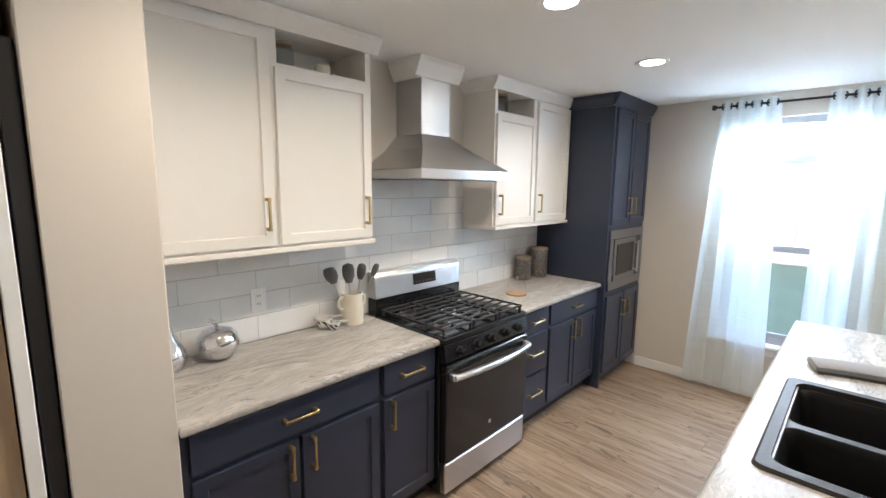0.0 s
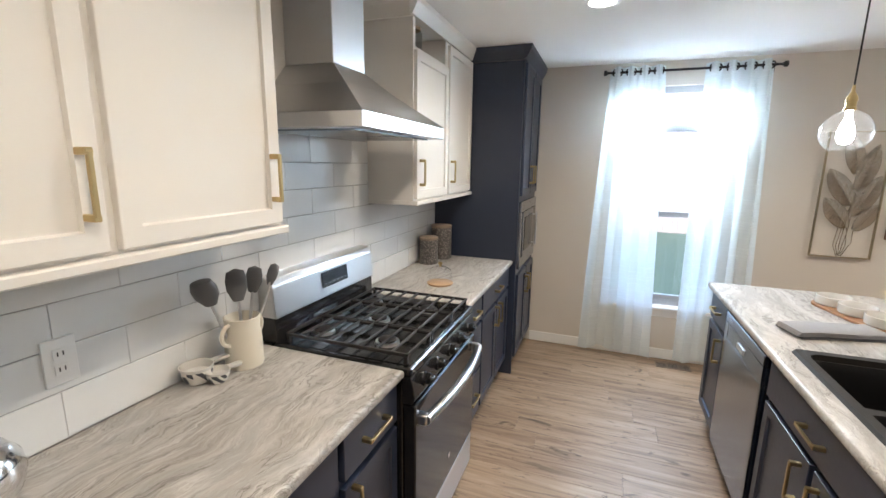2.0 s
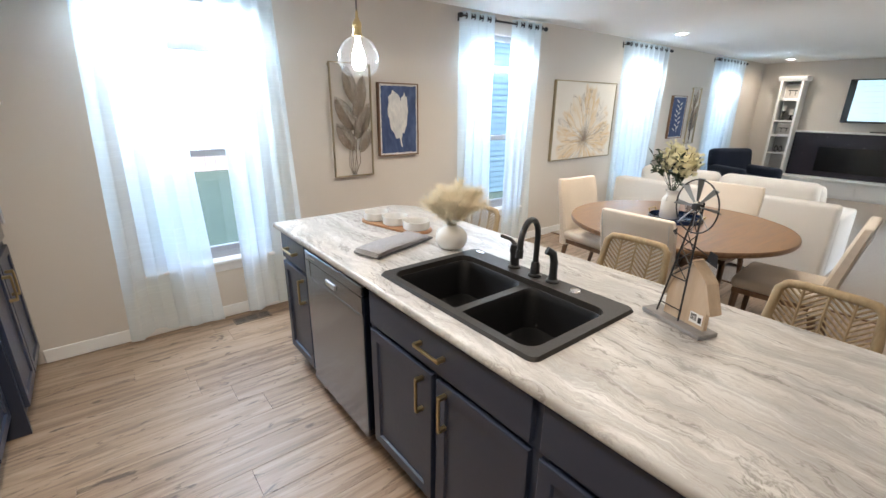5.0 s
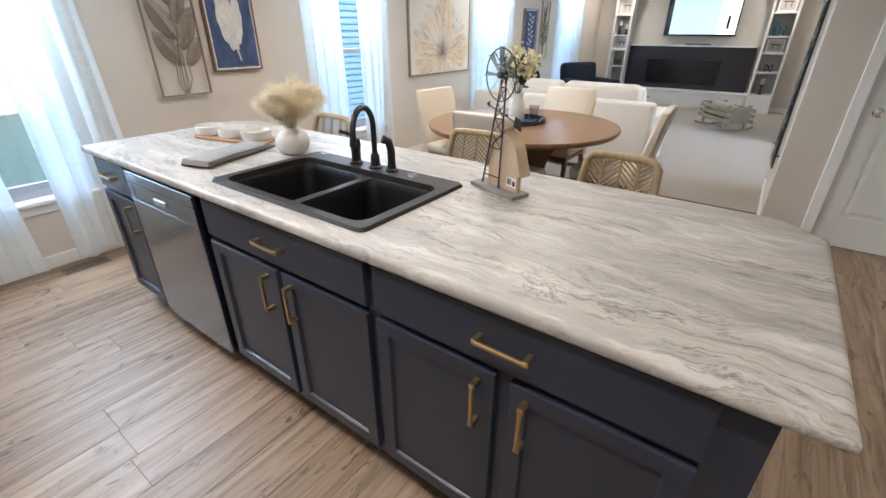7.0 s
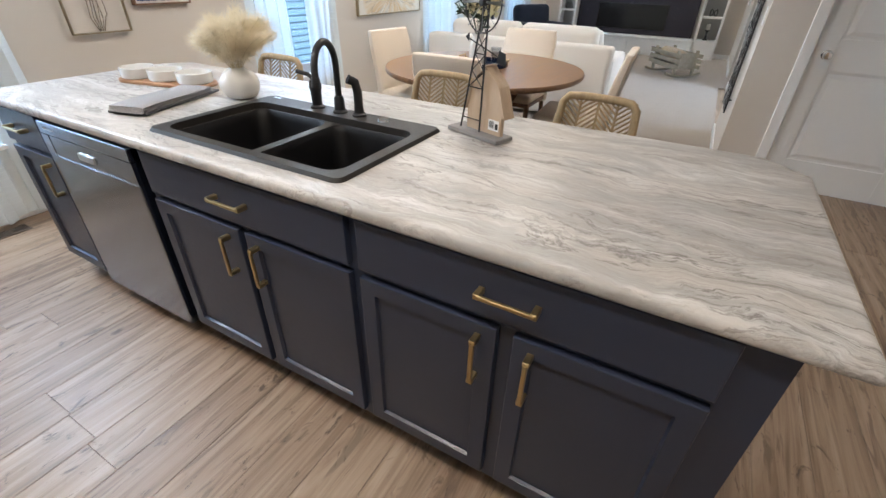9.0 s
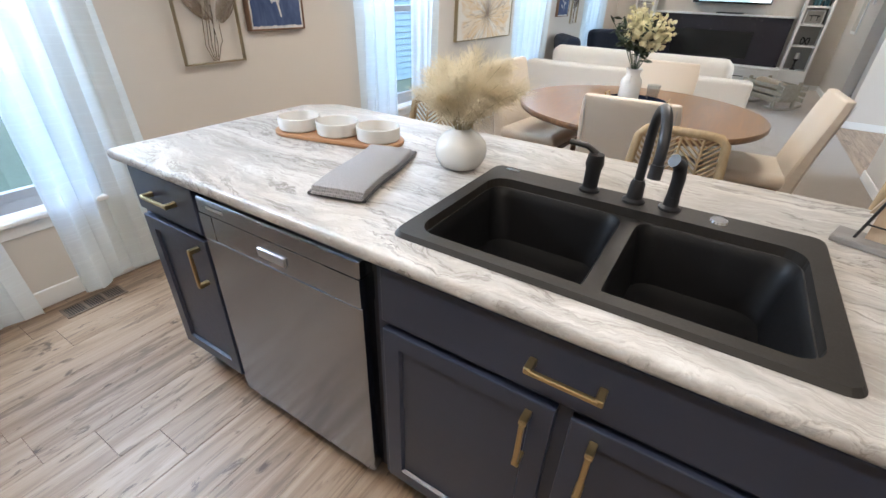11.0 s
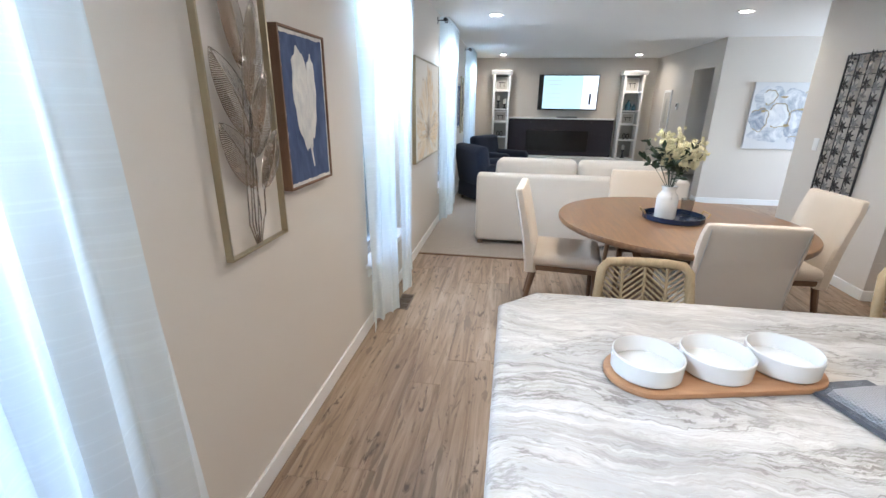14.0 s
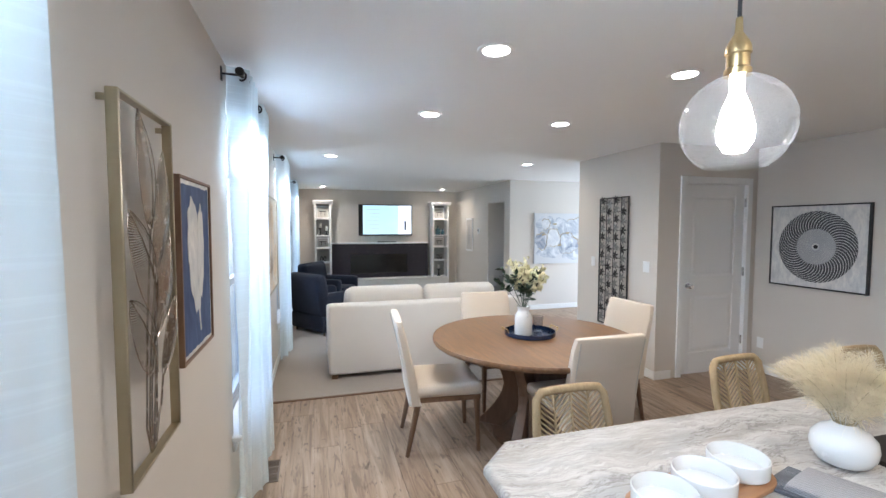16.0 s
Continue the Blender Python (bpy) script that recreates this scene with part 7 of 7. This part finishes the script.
def lattice_art():
    x0, x1, z0, z1, y = 3.955, 4.465, 0.42, 1.92, 0.69
    a = thing("lattice_wall_art", "tall black metal lattice wall sculpture with curled leaves", "wall art", ((x0 + x1) / 2, y, z0))
    yc = y + 0.03
    part("frame", join(box(x0, x0 + 0.014, yc - 0.012, yc, z0, z1), box(x1 - 0.014, x1, yc - 0.012, yc, z0, z1), box(x0 + 0.014, x1 - 0.014, yc - 0.012, yc, z0, z0 + 0.014), box(x0 + 0.014, x1 - 0.014, yc - 0.012, yc, z1 - 0.014, z1)), M_BLACK_METAL, a)
    for q in (0.002, 0.495):
        for z in (z0 + 0.1, z1 - 0.1):
            part("standoff", box(x0 + q, x0 + q + 0.01, y, yc - 0.012, z, z + 0.01), M_BLACK_METAL, a)
    for k in range(1, 4):
        x = x0 + (x1 - x0) * k / 4
        part("upright", box(x - 0.004, x + 0.004, yc - 0.01, yc - 0.004, z0 + 0.014, z1 - 0.014), M_BLACK_METAL, a)
    bursts = []
    for mat in (M_LATTICE, M_LATTICE_PALE):
        bits = [moved(leaf_shape(ln, wd, 0, 0.18), pose(0, 0, 0, -90, 0, 0) @ pose(0, 0, 0, 0, 0, ang)) for ang, ln, wd in ((90, 0.062, 0.013), (270, 0.062, 0.013), (35, 0.058, 0.012), (145, 0.058, 0.012), (215, 0.05, 0.011), (325, 0.05, 0.011))]
        bursts.append(to_mesh("leaf_burst", join(*bits), mat))
    for r in range(14):
        z = z0 + 0.06 + r * 0.106
        part("crossbar", box(x0 + 0.014, x1 - 0.014, yc - 0.008, yc - 0.004, z - 0.0025, z + 0.0025), M_BLACK_METAL, a)
        for k in range(4):
            x = x0 + 0.075 + (x1 - x0 - 0.15) * k / 3
            o = new("leaf_burst", bursts[(r + k) % 2])
            o.parent = a
            o.matrix_basis = Matrix.Translation((x - a.location.x, 0.030 + 0.003 * ((r + k) % 3), z + (0.03 if k % 2 else 0.0) - a.location.z)) @ pose(0, 0, 0, 0, 13 * ((3 * r + 5 * k) % 5 - 2), 0)


M_LATTICE_PALE = metal("pewter_leaf", (0.30, 0.29, 0.28), 0.35)
M_LATTICE = metal("dark_bronze_leaf", (0.07, 0.066, 0.064), 0.35)
lattice_art()


def abstract_painting():
    y0, y1, z0, z1, x = -1.25, 0.09, 0.872, 1.822, 7.3
    a = thing("abstract_painting", "large blue, grey and gold abstract flower canvas", "picture", (x, (y0 + y1) / 2, z0))
    part("canvas", box(x - 0.04, x, y0, y1, z0, z1, 0.003), paint("white_canvas", (0.66, 0.67, 0.69), 0.8, 5.0, 0.2, 0.2), a)
    rnd = random.Random(21)
    def swirl(name, c, d):
        n = Nodes("blot_" + name, 0.7)
        n.bump(n.noise(50.0, 4), 0.3, 0.002)
        return n.done(n.ramp(n.noise(2.6, 7, None, 0.6, 3.5), [(0.32, c), (0.5, tuple((p + q) / 2 for p, q in zip(c, d))), (0.64, d)]))

    pale = (0.68, 0.69, 0.71)
    cols = [swirl("slate", (0.15, 0.18, 0.25), (0.50, 0.52, 0.57)), swirl("mist", (0.30, 0.34, 0.41), pale), swirl("pale", (0.52, 0.54, 0.58), (0.74, 0.745, 0.75)), paint("blot_gold", (0.48, 0.37, 0.19), 0.45, 40.0, 0.3, 0.5)]
    for k, (cy, cz, ry, rz, c) in enumerate(((-0.15, 1.55, 0.20, 0.24, 1), (-0.05, 1.30, 0.13, 0.16, 0), (-0.42, 1.42, 0.26, 0.30, 1), (-0.30, 1.35, 0.17, 0.17, 2), (-0.62, 1.25, 0.22, 0.2, 0), (-0.58, 1.3, 0.14, 0.12, 1), (-0.14, 1.62, 0.09, 0.10, 2), (-0.8, 1.55, 0.24, 0.2, 1), (-0.20, 1.08, 0.24, 0.10, 1), (-0.75, 1.05, 0.25, 0.12, 1), (-1.0, 1.3, 0.16, 0.3, 0), (-0.09, 1.42, 0.03, 0.02, 3), (-0.44, 1.22, 0.04, 0.02, 3), (-0.33, 1.62, 0.05, 0.015, 3), (-0.6, 1.45, 0.05, 0.015, 3))):
        out = []
        for i in range(40):
            q = 2 * math.pi * i / 40
            j = 1 + 0.1 * math.sin(3 * q + k) + 0.06 * math.sin(7 * q + 2 * k) + rnd.uniform(-0.02, 0.02)
            out.append((min(max(cy + ry * math.cos(q) * j, y0 + 0.004), y1 - 0.004), min(max(cz + rz * math.sin(q) * j, z0 + 0.004), z1 - 0.004)))
        xx = x - 0.0402 - 0.0004 * k
        part("painted_blot", prism(out, xx - 0.0006, xx, "x"), cols[c], a)
        if k in (1, 3, 4, 6, 7):
            part("gold_line", tube([(xx - 0.001, *p) for p in out[4:34]], 0.006, 5), cols[3], a, "", True)


abstract_painting()
sp = thing("narrow_picture", "narrow framed sketch on the living room wall", "picture", (9.46, 0.58, 1.0))
part("frame", box(9.25, 9.68, 0.58, 0.60, 1.0, 1.76, 0.003), M_TRIM, sp)
part("print", box(9.29, 9.64, 0.60, 0.603, 1.04, 1.72), M_FRAMEART, sp)
part("motif", prism([(9.42, 1.15), (9.52, 1.15), (9.55, 1.35), (9.50, 1.6), (9.44, 1.6), (9.40, 1.35)], 0.603, 0.605, "y"), M_SHELF_BACK, sp)
th = thing("thermostat", "small white thermostat on the living room wall", "thermostat", (8.87, 0.58, 1.44))
part("case", box(8.83, 8.91, 0.58, 0.605, 1.41, 1.53, 0.006), M_TRIM, th)
part("screen", box(8.845, 8.895, 0.605, 0.607, 1.46, 1.51), M_BLACK, th)


# ---- floor registers, sled, side panels ----
def floor_register(x, y):
    """A stamped grille in three fields, a little proud of the planks."""
    v = thing("floor_register", "brown metal floor vent by the window", "floor vent", (x, y, 0), "floor vents")
    a, b, c, d = 0.131, 0.121, 0.052, 0.042
    bars = [box(x - a, x + a, y - c, y - d, 0, 0.006, 0.001), box(x - a, x + a, y + d, y + c, 0, 0.006, 0.001), box(x - a, x - b, y - d, y + d, 0, 0.006), box(x + b, x + a, y - d, y + d, 0, 0.006)]
    bars += [box(x + q - 0.007, x + q + 0.007, y - d, y + d, 0, 0.006) for q in (-0.042, 0.042)]
    part("frame", join(*bars), M_VENT, v)
    part("well", box(x - b, x + b, y - d, y + d, -0.0005, 0.0005), M_BLACK_METAL, v)
    for k in range(24):
        xx = x - 0.115 + k * 0.01
        part("louvre", box(xx - 0.0015, xx + 0.0015, y - d, y + d, 0.0006, 0.0055), M_VENT, v)


M_VENT = paint("taupe_enamel", (0.17, 0.13, 0.10), 0.45, 60.0, 0.05, 0.15)
floor_register(0.21, 4.325)
floor_register(2.86, 4.325)


def wooden_sled():
    s = thing("wooden_rocker", "whitewashed slatted wooden doll cradle with a cushion", "cradle", (8.15, 1.42, 0.008))
    m = pose(8.15, 1.42, 0.008, 0, 0, 38)
    M = wood("whitewashed_wood", (0.28, 0.255, 0.20), (0.44, 0.415, 0.34), "X", 1.0, 0.7)
    for x in (-0.3, 0.3):
        part("rocker", moved(tube([(x, -0.3 + 0.06 * i, 0.018 + 0.05 * ((i - 5) / 5) ** 2) for i in range(11)], 0.018, 6), m), M, s)
        for y in (-0.16, 0.16):
            part("post", moved(box(x - 0.02, x + 0.02, y - 0.02, y + 0.02, 0.02, 0.40, 0.003), m), M, s)
        part("end_board", moved(box(x - 0.012, x + 0.012, -0.14, 0.14, 0.14, 0.36, 0.003), m), M, s)
    for y in (-0.18, 0.18):
        for z in (0.14, 0.22, 0.30):
            part("slat", moved(box(-0.42, 0.42, y - 0.01, y + 0.01, z, z + 0.055, 0.003), m), M, s)
    part("floor_board", moved(box(-0.3, 0.3, -0.17, 0.17, 0.12, 0.14), m), M, s)
    single("cushion", moved(soft_box(0.4, 0.3, 0.16, 0.06, 4), m @ pose(0.05, 0, 0.30, 8, -6, 0)), cloth("tan_cushion_cloth", (0.48, 0.39, 0.27)), "tan cushion lying in the cradle", "cushion", smooth=True)


wooden_sled()
# dark slab, pale casing and tan panel in a row beside the stub wall
d2 = thing("door_2", "dark slab, pale casing and tan panel beside the kitchen wall", "door", (-1.3, 0.2, 0), "", "structure")
part("slab", box(-1.6, -1.075, 0.286, 0.326, 0.01, 2.05, 0.003), M_BLACK_METAL, d2, "dark upright slab")
part("casing", join(box(-1.6, -1.06, 0.245, 0.28, 0.0, 2.12, 0.003)), M_TRIM, d2)
part("panel", box(-1.6, -1.10, -0.62, 0.24, 0.0, CEIL), wood("tan_wood_panel", (0.40, 0.28, 0.17), (0.55, 0.42, 0.28), "Z", 1.0, 0.5), d2, "tan wooden panel")


# ---- tiles and planks ----
def backsplash():
    w = thing("backsplash", "glossy white handmade-look tile backsplash in running bond", "tile wall", (-1.69, 2.2, 0.92), "", "structure")
    part("grout", join(box(-1.69, -1.678, 0.601, 3.699, 0.921, 1.40), box(-1.69, -1.678, 1.645, 2.67, 1.40, 1.739)), M_GROUT, w)
    rows = [0.9215] + [1.0495 + 0.1145 * k for k in range(7)]
    L, gap, cache = 0.346, 0.0026, {}
    for k in range(len(rows) - 1):
        z0, z1 = rows[k] + gap / 2, rows[k + 1] - gap / 2
        spans = [(0.602, 3.698)] if z1 < 1.40 else ([(1.645, 2.668)] if k > 3 else [(0.602, 3.698)])
        if rows[k + 1] > 1.74:
            z1 = min(z1, 1.739)
        if z1 - z0 < 0.02:
            continue
        for a, b in spans:
            y = 0.780 - L * 4 + (L / 2 if k % 2 else 0.0)
            while y < b:
                p, q = max(a, y + gap / 5), min(b, y + L - gap / 5)
                if q - p > 0.015:
                    zz = min(z1, 1.399) if z0 < 1.39 < z1 and (q < 1.65 or p > 2.665) else z1
                    key = (round(q - p, 3), round(zz - z0, 3))
                    if key not in cache:
                        cache[key] = to_mesh("tile", box(-0.0, 0.009, -(q - p) / 2, (q - p) / 2, -(zz - z0) / 2, (zz - z0) / 2, 0.0014), M_TILE)
                    o = new("tile", cache[key])
                    o.parent = w
                    o.location = (0.006, (p + q) / 2 - 2.2, (z0 + zz) / 2 - 0.92)
                    o.rotation_euler = (0, random.uniform(-0.006, 0.006), random.uniform(-0.003, 0.003))
                y += L


backsplash()


def planks():
    floor_ob = thing("plank_floor", "greige oak-look vinyl plank floor", "floor", (1.0, 2.0, -0.006), "", "structure")
    rnd = random.Random(4)
    W, L, cache, far = 0.18, 1.22, {}, []
    regions = [(-1.69, 3.995, -0.62, WALL_Y), (3.995, 7.3, -3.0, 0.69)]
    for rx0, rx1, ry0, ry1 in regions:
        y = ry0
        while y < ry1 - 0.001:
            y2 = min(ry1, y + W)
            x = rx0 - rnd.random() * L
            while x < rx1:
                p, q = max(rx0, x), min(rx1, x + L)
                if q - p > 0.02:
                    if rx0 < 0:
                        key = (round(q - p, 2), round(y2 - y, 3))
                        ln = q - p - 0.0016
                        if key not in cache:
                            cache[key] = to_mesh("plank", box(-ln / 2, ln / 2, -(y2 - y) / 2 + 0.0006, (y2 - y) / 2 - 0.0006, 0.0, 0.006, 0.0012), M_PLANK)
                        o = new("plank", cache[key])
                        o.parent = floor_ob
                        o.location = ((p + q) / 2 - 1.0, (y + y2) / 2 - 2.0, 0.0)
                    else:
                        far.append(box(p + 0.0008, q - 0.0008, y + 0.0006, y2 - 0.0006, -0.006, 0.0))
                x += L
            y = y2
    tagged(part("hall_planks", join(*far), M_PLANK, floor_ob), kind="stuff")


planks()
